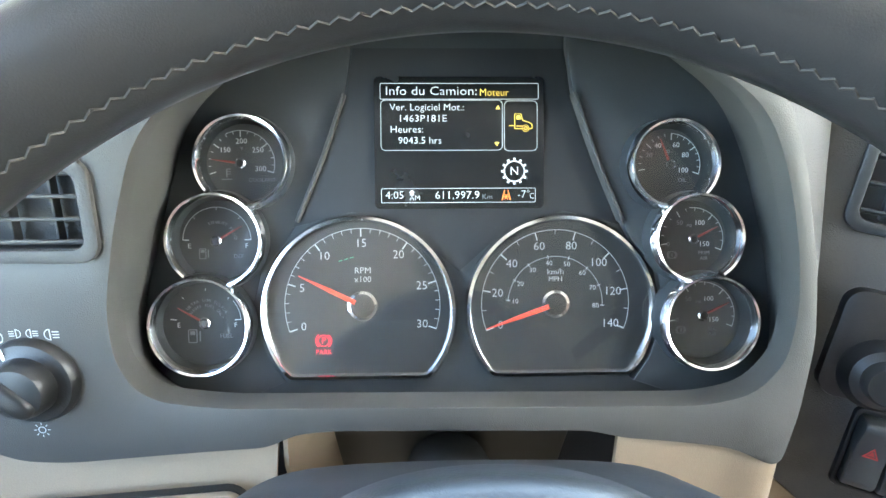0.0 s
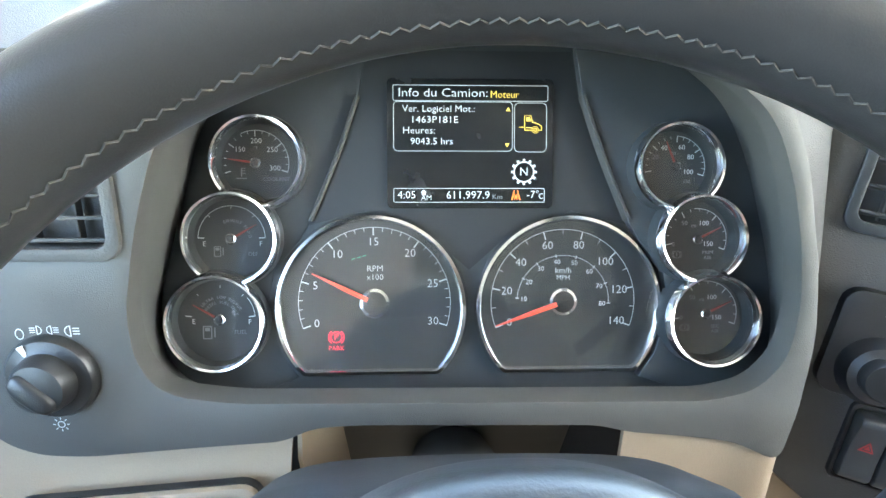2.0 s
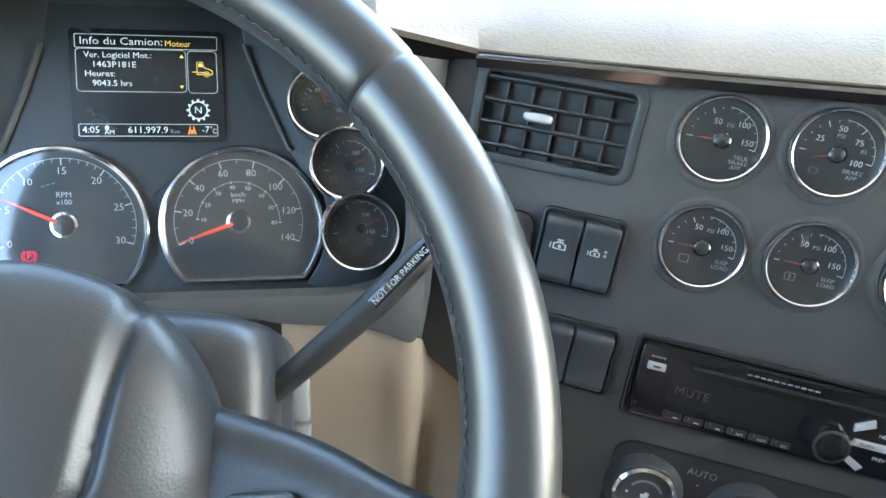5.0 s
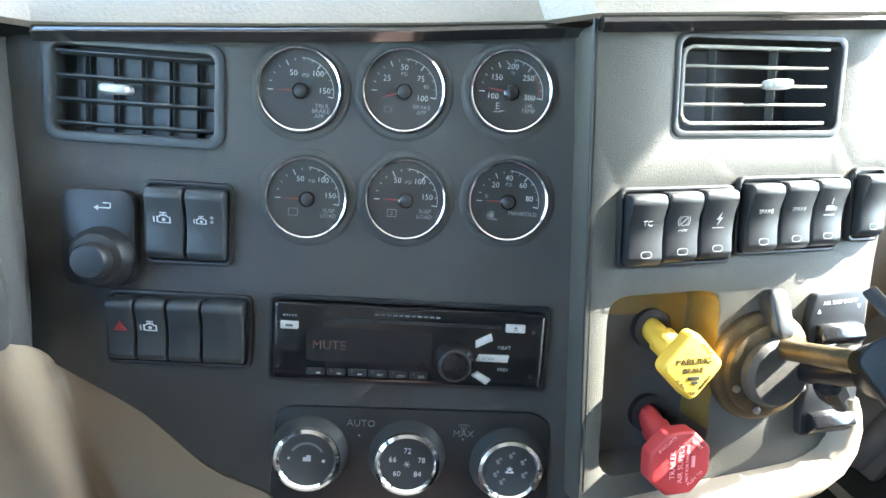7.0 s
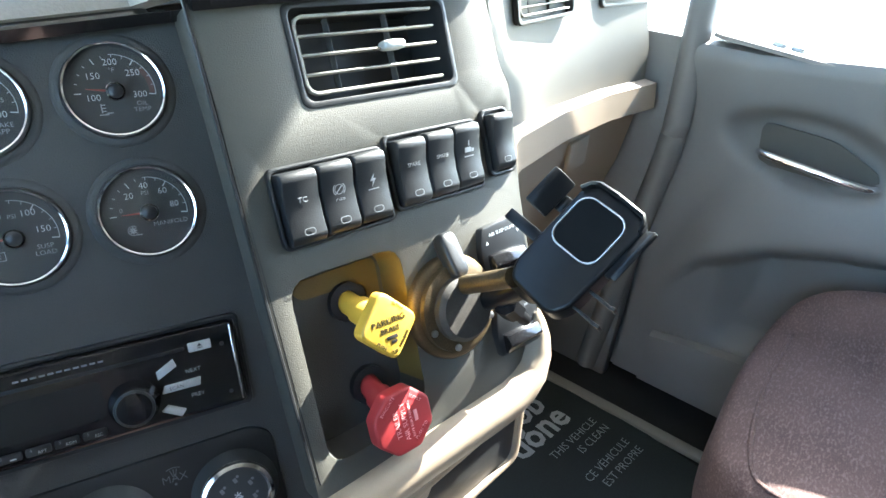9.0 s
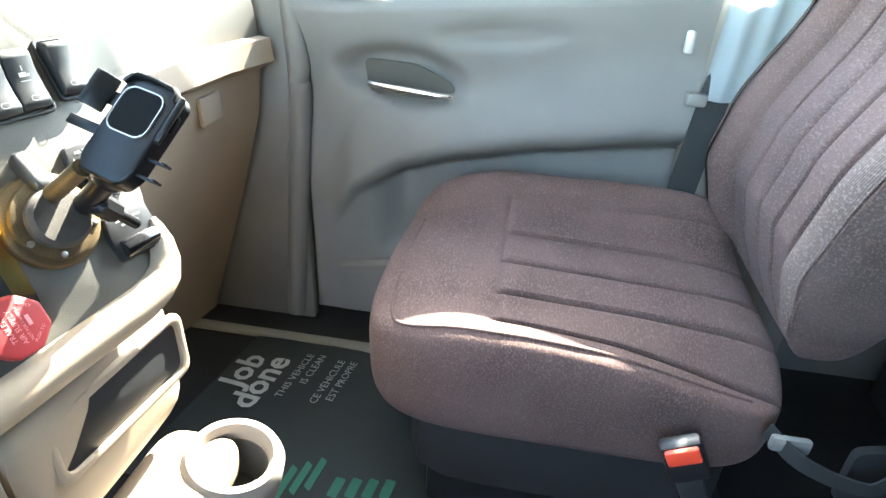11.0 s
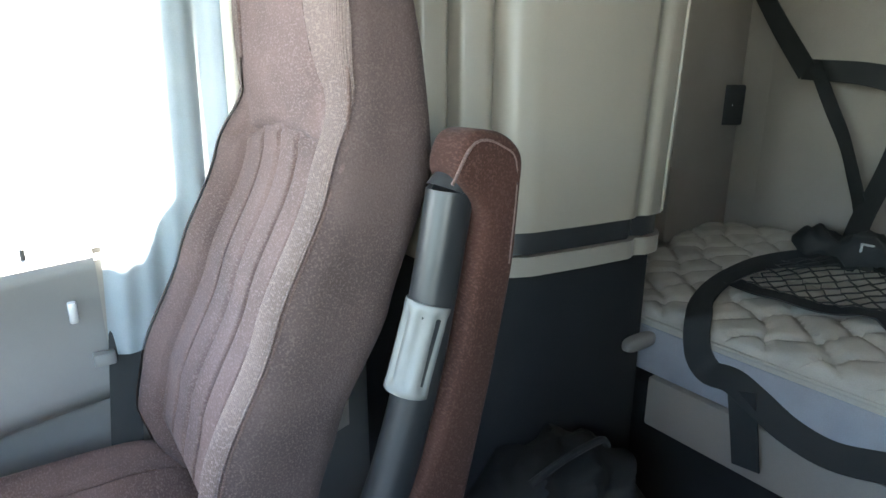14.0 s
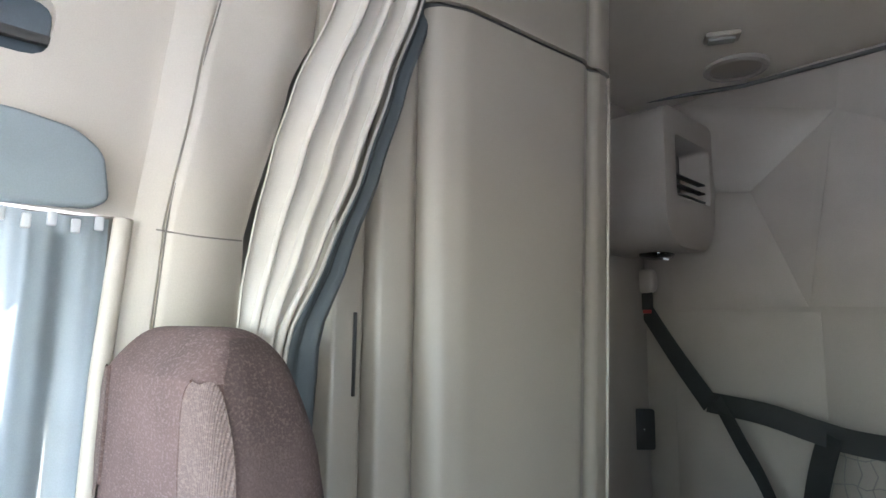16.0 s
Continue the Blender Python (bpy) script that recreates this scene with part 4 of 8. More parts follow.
gauge_def = small_gauge(cluster, spot(-0.1354, -0.0108, 0.0060), 0.0270, [("E", -15.4, -2.9, 3.0), ("F", 16.6, -2.9, 3.0)], [("DEF", 12.0, -8.8, 2.4)], 30, scale=(178, 2), steps=4, arc=1.0, symbol=pump_symbol((-0.0095, -0.0078)), pivot=(-0.0013, -0.0006), deep=0.0066, under=((-0.0094, -0.0480), 0.0282))
curved_words(gauge_def, "EXHAUST FLUID", (-0.0013, -0.0006), 0.0105, 112, 8, 0.0019)
gauge_fuel = small_gauge(cluster, spot(-0.1448, -0.0588, 0.0060), 0.0282, [("E", -15.2, -1.4, 3.0), ("F", 16.8, -1.6, 3.0)], [("FUEL", 11.4, -7.7, 2.5)], 150, scale=(174, 5), steps=4, arc=0.2, symbol=pump_symbol((-0.0070, -0.0068), 1.3), pivot=(0.0006, 0.0009), deep=0.0066)
curved_words(gauge_fuel, "ULTRA LOW SULFUR", (0.0006, 0.0009), 0.0128, 140, 28, 0.0018)
curved_words(gauge_fuel, "DIESEL FUEL ONLY", (0.0006, 0.0009), 0.0098, 150, 18, 0.0018)
small_gauge(cluster, spot(0.1165, 0.0296, 0.0160), 0.0248, [("40", -6.6, 10.6, 3.0), ("60", 3.7, 11.0, 3.0), ("80", 9.0, 5.4, 3.0), ("100", 7.8, -3.1, 3.0)], [("20", -11.6, 5.4, 2.8), ("PSI", -1.2, 7.4, 1.8), ("OIL", 7.4, -8.6, 2.3)], 112, scale=(190, -17), steps=16, arc=0.5, pivot=(0.0017, 0.0002), deep=0.010, under=((0.0139, -0.0406), 0.0253))
small_gauge(cluster, spot(0.1304, -0.0110, 0.0160), 0.0253, [("100", 4.2, 9.2, 3.0), ("150", 7.0, -2.8, 3.0)], [("50", -7.2, 9.3, 2.8), ("PSI", -1.7, 7.6, 1.8), ("0", -13.6, -3.0, 2.8), ("PRIM", 7.0, -7.8, 2.3), ("AIR", 7.0, -10.9, 2.3)], 27, scale=(190, -20), steps=12, arc=0.55, symbol=ring_symbol((-0.0098, -0.0100), "1"), pivot=(0.0015, -0.0011), deep=0.010, under=((0.0078, -0.0468), 0.0270))
small_gauge(cluster, spot(0.1382, -0.0578, 0.0160), 0.0270, [("100", 3.8, 9.4, 3.0), ("150", 7.0, -2.6, 3.0)], [("50", -7.8, 9.3, 2.8), ("PSI", -2.1, 7.8, 1.8), ("0", -14.0, -2.6, 2.8), ("SEC", 6.4, -7.9, 2.3), ("AIR", 6.4, -10.8, 2.3)], 26, scale=(190, -20), steps=12, arc=0.55, symbol=ring_symbol((-0.0118, -0.0062), "2"), pivot=(0.0000, 0.0022), deep=0.010)
part("reset_button", lathe([(0, 0.004), (0.0026, 0.0036), (0.0034, 0.002), (0.0034, -0.003)], 20), BLACK, cluster, "", spot(0.1165, -0.0855))

# the screen
screen = part("screen", prism(rounded(0.096, 0.074, 0.003, (0.0006, 0.0430)), -0.002, 0.0004), LCD, cluster, "lit information screen")


def outline_box(w, h, r, at, t=0.00024):
    return prism(rounded(w, h, r, at), 0.0005, 0.0007, holes=(rounded(w - 2 * t, h - 2 * t, max(0.0002, r - t), at),))


part("screen_border", merged(outline_box(0.0893, 0.0090, 0.0010, (0.0007, 0.0718)), outline_box(0.0687, 0.0282, 0.0026, (-0.0094, 0.0529)), outline_box(0.0189, 0.0282, 0.0028, (0.0353, 0.0525)), outline_box(0.0877, 0.0082, 0.0010, (0.0, 0.0135))), LIT_WHITE, screen)
for text, width, size, x, y, mt in (("Info du Camion:", 0.0508, 0.0050, -0.0412, 0.0718, LIT_WHITE), ("Moteur", 0.0161, 0.0042, 0.0118, 0.0710, LIT_AMBER), ("Ver. Logiciel Mot.:", 0.0416, 0.0040, -0.0387, 0.0628, LIT_WHITE), ("1463P181E", 0.0262, 0.0040, -0.0341, 0.0566, LIT_WHITE), ("Heures:", 0.0181, 0.0040, -0.0386, 0.0505, LIT_WHITE), ("9043.5 hrs", 0.0241, 0.0040, -0.0341, 0.0443, LIT_WHITE), ("4:05", 0.0101, 0.0045, -0.0416, 0.0136, LIT_WHITE), ("AM", 0.0058, 0.0030, -0.0280, 0.0120, LIT_WHITE), ("611,997.9", 0.0249, 0.0046, -0.0136, 0.0135, LIT_WHITE), ("Km", 0.0055, 0.0030, 0.0132, 0.0126, DIM_LIT), ("-7°", 0.0066, 0.0046, 0.0334, 0.0138, LIT_WHITE), ("C", 0.0024, 0.0034, 0.0403, 0.0129, LIT_WHITE)):
    writing(text, size, pose(x, y, 0.0006), mt, screen, align="LEFT", width=width)
writing("N", 0.0050, pose(0.0317, 0.0270, 0.0006), LIT_WHITE, screen)
teeth = merged(arc_band(0.0054, 0.0061, 0, 360, 0), *[moved(box(0.0013, 0.0016, 0.0002, (0, 0.0067, 0), 0), Matrix.Rotation(radians(30 * i), 4, "Z")) for i in range(12)])
part("gear_sign", moved(teeth, pose(0.0317, 0.0270, 0.0006)), LIT_WHITE, screen)
part("house_sign", prism([(-0.0276, 0.0136), (-0.0254, 0.0136), (-0.0254, 0.0152), (-0.0248, 0.0152), (-0.0265, 0.0168), (-0.0282, 0.0152), (-0.0276, 0.0152)], 0.0005, 0.0007), LIT_WHITE, screen)


def stroke(points, w=0.00022, closed=False):
    return sweep([(x, y, 0.0006) for x, y in points], [(-w, -0.0001), (w, -0.0001), (w, 0.0001), (-w, 0.0001)], closed)


lorry = merged(stroke([(0.0287, 0.0527), (0.0314, 0.0527)]), stroke([(0.0319, 0.0510), (0.0319, 0.0592), (0.0354, 0.0592), (0.0364, 0.0556), (0.0400, 0.0545), (0.0416, 0.0534), (0.0418, 0.0510), (0.0398, 0.0510)]), stroke([(0.0319, 0.0510), (0.0362, 0.0510), (0.0362, 0.0524), (0.0326, 0.0524)]), prism([(0.0329, 0.0560), (0.0329, 0.0583), (0.0349, 0.0583), (0.0356, 0.0562)], 0.0005, 0.0007), moved(arc_band(0.0017, 0.0020, 0, 360, 0.0006), pose(0.0381, 0.0512, 0)), moved(arc_band(0.0006, 0.0011, 0, 360, 0.0006), pose(0.0381, 0.0512, 0)))
part("lorry_sign", lorry, LIT_AMBER, screen)
part("arrow_sign", merged(prism([(0.0210, 0.0618), (0.0236, 0.0618), (0.0223, 0.0640)], 0.0005, 0.0007), prism([(0.0205, 0.0434), (0.0231, 0.0434), (0.0218, 0.0412)], 0.0005, 0.0007)), LIT_AMBER, screen)
part("warning_sign", merged(prism([(0.0244, 0.0108), (0.0252, 0.0108), (0.0264, 0.0165), (0.0260, 0.0165)], 0.0005, 0.0007), prism([(0.0298, 0.0108), (0.0290, 0.0108), (0.0278, 0.0165), (0.0282, 0.0165)], 0.0005, 0.0007), moved(ticks((0, 60, 120, 180, 240, 300), 0, 0.0018, 0.0005, 0.0006), pose(0.0271, 0.0126, 0))), LIT_ORANGE, screen)

# the six gauges of the middle panel
bay = thing("gauge_panel", "six chrome-rimmed gauges set in the dark grey middle panel", "gauges", CE)
G = 0.0272
FX = 0.0018
N, W, P_ = 3.9, 2.9, 2.7


def bay_gauge(u, v, numbers, words, angle, symbol=None):
    """One of the six: numbers and words as (text, x, y) in millimetres."""
    return small_gauge(bay, spot(u, v, FX), G, [(t, x, y, N) for t, x, y in numbers], [(t, x, y, P_ if t in ("PSI", "°F", "85") else W) for t, x, y in words], angle, scale=(180, -8), symbol=symbol, pivot=(0.0003, -0.0008), fat=0.78, arc=0.52)


def oil_mark(g):
    part("symbol", merged(box(0.0006, 0.0050, 0.0002, (-0.0088, -0.0100, 0.0006), 0), *[box(0.0020, 0.0005, 0.0002, (-0.0076, -0.0080 - 0.0018 * i, 0.0006), 0) for i in range(3)], box(0.0050, 0.0005, 0.0002, (-0.0080, -0.0136, 0.0006), 0), box(0.0036, 0.0005, 0.0002, (-0.0050, -0.0128, 0.0006), 0)), MID_PRINT, g)


def axle_mark(text):
    def draw(g):
        part("symbol", moved(outline_box(0.0062, 0.0050, 0.0004, (0, 0)), pose(-0.0088, -0.0098, 0.0006 - 0.0004)), MID_PRINT, g)
        if text:
            writing(text, 0.0026, pose(-0.0088, -0.0098, 0.0006), MID_PRINT, g)
    return draw


def fan_mark(g):
    part("symbol", moved(merged(ticks(range(0, 360, 45), 0.0004, 0.0022, 0.0006, 0), arc_band(0.0027, 0.0030, 40, 330, 0, 16), box(0.0030, 0.0005, 0.0002, (0.0030, -0.0028, 0), 0)), pose(-0.0104, -0.0104, 0.0006)), MID_PRINT, g)


bay_gauge(-0.0083, 0.0725, [("50", -4.6, 10.5), ("100", 11.0, 10.8), ("150", 15.6, 0.3)], [("PSI", 3.2, 9.3), ("TRLR", 14.2, -9.6), ("BRAKE", 13.6, -12.9), ("APP", 12.8, -16.2)], 180)
bay_gauge(0.0589, 0.0767, [("25", -11.3, 7.2), ("50", -0.3, 14.8), ("75", 10.8, 8.2), ("100", 12.4, -4.3)], [("PSI", -0.3, 10.5), ("85", 14.6, 3.4), ("BRAKE", 12.3, -10.0), ("APP", 12.3, -13.5)], 197, symbol=ring_symbol((-0.0098, -0.0125), ""))
oil = bay_gauge(0.1296, 0.0812, [("150", -10.0, 8.5), ("200", 0.3, 16.0), ("250", 11.1, 9.3), ("300", 12.8, -3.3), ("100", -11.8, -3.8)], [("°F", 0.3, 11.4), ("OIL", 13.0, -8.5), ("TEMP", 12.6, -12.0)], 172, symbol=oil_mark)
part("red_zone", moved(arc_band(0.0180, 0.0208, -6, 40, 0, 16), pose(0.0003, -0.0008, 0.0003)), DIM_RED, oil, "dark red zone of the scale")
bay_gauge(-0.0019, 0.0025, [("50", -4.6, 12.3), ("100", 10.3, 12.3), ("150", 15.4, 2.2)], [("PSI", 3.0, 11.3), ("SUSP", 14.8, -7.9), ("LOAD", 14.6, -11.5)], 180, symbol=axle_mark(""))
bay_gauge(0.0640, 0.0056, [("50", -6.0, 12.3), ("100", 8.9, 12.3), ("150", 14.4, 2.2)], [("PSI", 1.3, 11.3), ("SUSP", 13.6, -7.6), ("LOAD", 13.4, -11.3)], 179, symbol=axle_mark("2"))
bay_gauge(0.1333, 0.0088, [("20", -8.9, 10.2), ("40", 0.0, 15.4), ("60", 9.8, 11.0), ("80", 14.9, 2.2)], [("PSI", 0.0, 11.0), ("MANIFOLD", 11.0, -8.4), ("0", -14.6, 2.2)], 179, symbol=fan_mark)
# moulded rings the gauges sit in
for u, v in ((-0.0083, 0.0725), (0.0589, 0.0767), (0.1296, 0.0812), (-0.0019, 0.0025), (0.0640, 0.0056), (0.1333, 0.0088)):
    part("seat_ring", lathe([(G + 0.0005, 0.0002), (G + 0.001, 0.0016), (G + 0.003, 0.0020), (G + 0.0052, 0.0010), (G + 0.0062, -0.0006)], 40), DASH, bay, "", spot(u, v))

# ---- steering wheel and column ----
TILT = 50.3
WH = Matrix.Translation((-0.002, -0.225, 0.696)) @ Matrix(((1, 0, 0, 0), (0, math.sin(radians(TILT)), -math.cos(radians(TILT)), 0), (0, math.cos(radians(TILT)), math.sin(radians(TILT)), 0), (0, 0, 0, 1)))
wheel = thing("steering_wheel", "black leather-wrapped truck steering wheel with grey hub", "steering wheel", WH)
RIM, TUBE = 0.1846, 0.0172
bm = bmesh.new()
rows = []
for a in sorted([2 * math.pi * i / 160 for i in range(160)] + [radians(k + d) for k in (38, 142, 218, 322) for d in (-0.75, -0.3, 0.01, 0.3, 0.75)]):
    seam_dip = max(0.0, 1 - min(abs(math.degrees(a) % 360 - k) for k in (38, 142, 218, 322)) / 0.7)
    t = TUBE * (1 - 0.06 * seam_dip)
    rows.append([bm.verts.new(((RIM + t * math.cos(b)) * math.cos(a), (RIM + t * math.cos(b)) * math.sin(a), t * 1.06 * math.sin(b))) for b in [2 * math.pi * j / 20 for j in range(20)]])
for a, b in zip(rows, rows[1:] + rows[:1]):
    for j in range(20):
        bm.faces.new((a[j], a[(j + 1) % 20], b[(j + 1) % 20], b[j]))
rim = part("rim", bm, LEATHER, wheel, "black leather-wrapped rim")


def on_rim(a, b, out):
    t = TUBE + out
    return ((RIM + t * math.cos(b)) * math.cos(a), (RIM + t * math.cos(b)) * math.sin(a), t * 1.06 * math.sin(b))


LACE = surface("grey_brown_thread", (0.034, 0.0325, 0.030), 0.8, vary=0.15, scale=60)
for k in range(4):
    lo, hi = ((38.6, 141.4), (142.6, 217.4), (218.6, 321.4), (322.6, 397.4))[k]
    count = int((hi - lo) / 0.85)
    zigzag = [on_rim(radians(lo + (hi - lo) * i / count), radians(160 if i % 2 else 165), 0.0003) for i in range(count + 1)]
    part("lacing", tube(zigzag, 0.00045, 5), LACE, rim, "zigzag lacing thread")


def dome(c):
    """The padded hub: an arched top, a grooved middle pad and softer side lobes."""
    u = c.x * (0.086 - 0.010 * max(0.0, -c.y))
    top = 0.0565 - 3.1 * u * u
    v = top + (c.y - 1) * (top + 0.130) / 2
    seam_u = max(0.018, 0.0555 - 0.14 * max(0.0, 0.0365 - v) - 0.5 * max(0.0, -0.02 - v))
    groove = math.exp(-((abs(u) - seam_u) / 0.0036) ** 2)
    lobe = max(0.0, min(1.0, (abs(u) - seam_u) / 0.035))
    w = -0.034 + 0.026 * c.z
    if c.z > 0:
        w += 0.012 * (1 - (u / 0.086) ** 2) * (1 - 0.5 * c.y * c.y) - 0.0045 * groove * c.z - 0.006 * lobe * lobe
    return Vector((u, v - 0.004 * groove * max(0.0, c.y), w))


hub = part("hub_pad", soft_box(1, 1, 1, e=3.2, cuts=80, shape=dome), HUB, wheel, "grey padded vinyl hub")
part("emblem", prism(smooth_loop([(-0.022, -0.004), (0.022, -0.004), (0.020, -0.018), (-0.020, -0.018)], 0.006), 0.0, 0.0022, 0.0008), RED, hub, "red oval maker's emblem", pose(-0.0125, -0.006, 0.0020))
for s in (-1, 1):
    # spokes with a switch pod each
    path = curve([(s * 0.070, -0.030, -0.040), (s * 0.105, -0.040, -0.030), (s * 0.140, -0.055, -0.014), (s * 0.176, -0.065, -0.002)], 6)
    spoke = part("spoke", sweep(path, lambda k: [(x * (1 - 0.32 * k), y) for x, y in ((-0.031, -0.008), (-0.032, 0.002), (-0.030, 0.009), (-0.025, 0.0125), (-0.016, 0.0135), (0.016, 0.0135), (0.025, 0.0125), (0.030, 0.009), (0.032, 0.002), (0.031, -0.008))]), BLACK, wheel, "black plastic spoke")
    for k in (0, 1):
        tilt = pose(s * (0.099 + 0.028 * k), -0.043 - 0.005 * k, -0.0165 + 0.0105 * k) @ Matrix.Rotation(-s * 0.34, 4, "Y")
        pod = part("switch", prism(rounded(0.026, 0.028, 0.004), 0.0, 0.0045, 0.0012, holes=(rounded(0.022, 0.024, 0.003),)), CLUSTER_BLACK, spoke, "black switch frame on the spoke", tilt)
        part("switch_cap", prism(rounded(0.0215, 0.0235, 0.003), 0.0, 0.0052, 0.0016), DASH, pod, "grey switch cap")
        part("switch_mark", box(0.006, 0.0016, 0.0003, (0, 0.003, 0.0053), 0), DIM_PRINT, pod)

column = thing("steering_column", "dark grey plastic steering column shroud with trailer brake lever", "steering column", WH)


def shroud(v):
    lift = 0.012 * (1 - v.x * v.x)
    return Vector((v.x * (0.102 if v.z < 0.3 else 0.099), v.y * 0.052 - 0.013 + lift * 0.3, v.z * 0.062 - 0.107))


part("shroud", soft_box(1, 1, 1, e=6.5, cuts=16, shape=shroud), HUB, column, "dark grey shroud")
part("shaft_cover", lathe([(0, -0.14), (0.030, -0.14), (0.032, -0.2), (0.035, -0.45), (0, -0.45)], 24), DASH, column)
part("steel_bracket", box(0.010, 0.024, 0.012, (0.1045, 0.000, -0.111), 0.001), ROLLER, column, "pale metal bracket")
part("steel_bracket", box(0.010, 0.016, 0.012, (0.1045, -0.022, -0.118), 0.001), ROLLER, column, "pale metal bracket")
WI = WH.inverted()
base, mid, tip = WI @ Vector((0.090, -0.178, 0.640)), WI @ Vector((0.140, -0.153, 0.6715)), WI @ Vector((0.1690, -0.1385, 0.6960))
lever = part("brake_lever", sweep([tuple(base), tuple(base.lerp(mid, 0.5)), tuple(mid), tuple(mid.lerp(tip, 0.6)), tuple(tip), tuple(tip + (tip - mid) * 0.05)], lambda k: ring_of(0.0056 + 0.0014 * math.sin(math.pi * min(1, k * 1.05)) if k < 0.97 else 0.0046, 16)), BLACK, column, "black trailer hand-brake lever")
# the warning plate on the lever
d = (WH @ tip - WH @ mid).normalized()
n = (Vector((0.10, -0.36, 0.87)) - WH @ mid).normalized()
n = (n - d * n.dot(d)).normalized()
up = n.cross(d)
o = (WH @ mid).lerp(WH @ tip, 0.44) + n * 0.0064
plate_at = WI @ Matrix(((d.x, up.x, n.x, o.x), (d.y, up.y, n.y, o.y), (d.z, up.z, n.z, o.z), (0, 0, 0, 1)))
part("lever_plate", box(0.0365, 0.0056, 0.0012, (0, 0, -0.0004), 0.0005), GLOSS_BLACK, lever, "black warning plate", plate_at)
writing("NOT FOR PARKING", 0.0032, plate_at @ pose(0, 0, 0.0004), PRINT, lever, width=0.0335)

# ---- vents, switches and radio ----
def slab(profile, width, bevel=0.0):
    """A side profile (across, out) carried along x."""
    bm = prism([(p[0], p[1]) for p in profile], -width / 2, width / 2)
    bmesh.ops.transform(bm, matrix=Matrix(((0, 0, 1, 0), (1, 0, 0, 0), (0, 1, 0, 0), (0, 0, 0, 1))), verts=bm.verts)
    return bevelled(bm, bevel, 2) if bevel else bm


def louvre_vent(m, w, h, rows, label, tone, knob_at, vanes=(-0.24, 0.14)):
    """A flush black opening with a thin rounded wire of louvres, open towards one side."""
    v = thing("air_vent", label, "air vent", m, group="dashboard air vents")
    part("vent_frame", prism(rounded(w + 0.006, h + 0.006, 0.007), -0.006, 0.0006, 0.0005, holes=(rounded(w - 0.002, h - 0.002, 0.006),)), BLACK, v, "black vent frame")
    part("duct", moved(lathe([(1, -0.002), (0.96, -0.045), (0, -0.046)], 4), Matrix.Diagonal((w * 0.70, h * 0.70, 1, 1)) @ Matrix.Rotation(radians(45), 4, "Z")), BLACK, v, "dark duct")
    x0, x1, y0 = -w / 2 + 0.004, w / 2 - 0.010, h / 2 - 0.006
    loop = [(x1, y0), (x0 + 0.006, y0), (x0 + 0.002, y0 - 0.002), (x0, y0 - 0.006), (x0, 0.0), (x0, -y0 + 0.006), (x0 + 0.002, -y0 + 0.002), (x0 + 0.006, -y0), (x1, -y0)]
    part("louvre_rim", sweep([(x, y, -0.0015) for x, y in loop], [(-0.0011, -0.003), (0.0011, -0.003), (0.0011, 0.0007), (0.0006, 0.0012), (-0.0006, 0.0012), (-0.0011, 0.0007)]), tone, v, "thin pale louvre rim")
    for i in range(rows):
        y = -y0 + 2 * y0 * (i + 1) / (rows + 1)
        part("slat", box(x1 - x0, 0.0017, 0.0060, ((x0 + x1) / 2, y, -0.0032), 0.0006), tone, v)
    for k in vanes:
        part("vane", box(0.0008, 2 * y0, 0.0080, (w * k, 0, -0.0120), 0.0003), DASH, v)
    part("knob", moved(soft_box(0.019, 0.0068, 0.012, e=4, cuts=4), pose(knob_at[0], knob_at[1], 0.000)), SILVER, v, "pale slat knob")
    return v


def air_vent(m, w, h, slats, label, tone, knob_at, knob_tone, vanes=2):
    v = thing("air_vent", label, "air vent", m, group="dashboard air vents")
    part("vent_frame", prism(rounded(w + 0.007, h + 0.007, 0.010), -0.004, 0.0022, 0.0012, holes=(rounded(w - 0.006, h - 0.006, 0.006),)), tone, v, "dark vent frame")
    part("duct", moved(lathe([(1, -0.002), (0.97, -0.016), (0, -0.017)], 4), Matrix.Diagonal((w * 0.70, h * 0.70, 1, 1)) @ Matrix.Rotation(radians(45), 4, "Z")), tone, v, "dark duct", I4)
    for i in range(slats):
        y = -h / 2 + h * (i + 0.5 + (0.12 if slats > 4 else 0)) / slats
        part("slat", moved(box(w - 0.008, 0.0018, 0.007, (0, 0, 0.002), 0.0007), pose(0, y, -0.006, -14)), tone, v)
    for x in [-0.19 + 0.38 * i for i in range(2)] if vanes == 2 else [(i + 1) / (vanes + 1) - 0.5 for i in range(vanes)]:
        part("vane", box(0.0016, h - 0.008, 0.006, (w * x, 0, -0.012), 0.0006), tone, v)
    part("knob", moved(soft_box(0.020, 0.0065, 0.012, e=4, cuts=4), pose(knob_at[0], knob_at[1], 0.001)), knob_tone, v, "pale slat knob")
    return v


air_vent(CE @ spot(-0.1145, 0.0635), 0.108, 0.060, 4, "dark grey slatted air vent in the middle panel", CLUSTER_BLACK, (-0.011, 0.001), SILVER, 5)
louvre_vent(RI @ spot(0.0350, 0.0550), 0.124, 0.0605, 3, "pale slatted air vent in the sunlit console panel", BEIGE, (0.012, 0.001))
air_vent(SU @ spot(*VENT_L, 0.001), 0.105, 0.043, 4, "dark slatted air vent beside the instruments", DASH, (0.0, 0.0), CLUSTER_BLACK, 4)
for x, w in ((0.972, 0.124), (1.180, 0.118)):
    y = -0.122 + 0.020 if x < 1.1 else -0.125 + 0.015
    louvre_vent(panel_frame((x, y - 0.010, 0.729), (0.0 if x < 1.1 else -0.15, -0.97, 0.22)), w, 0.054, 4, "slatted air vent in the passenger dash panel", BEIGE, (0.012, 0.0))


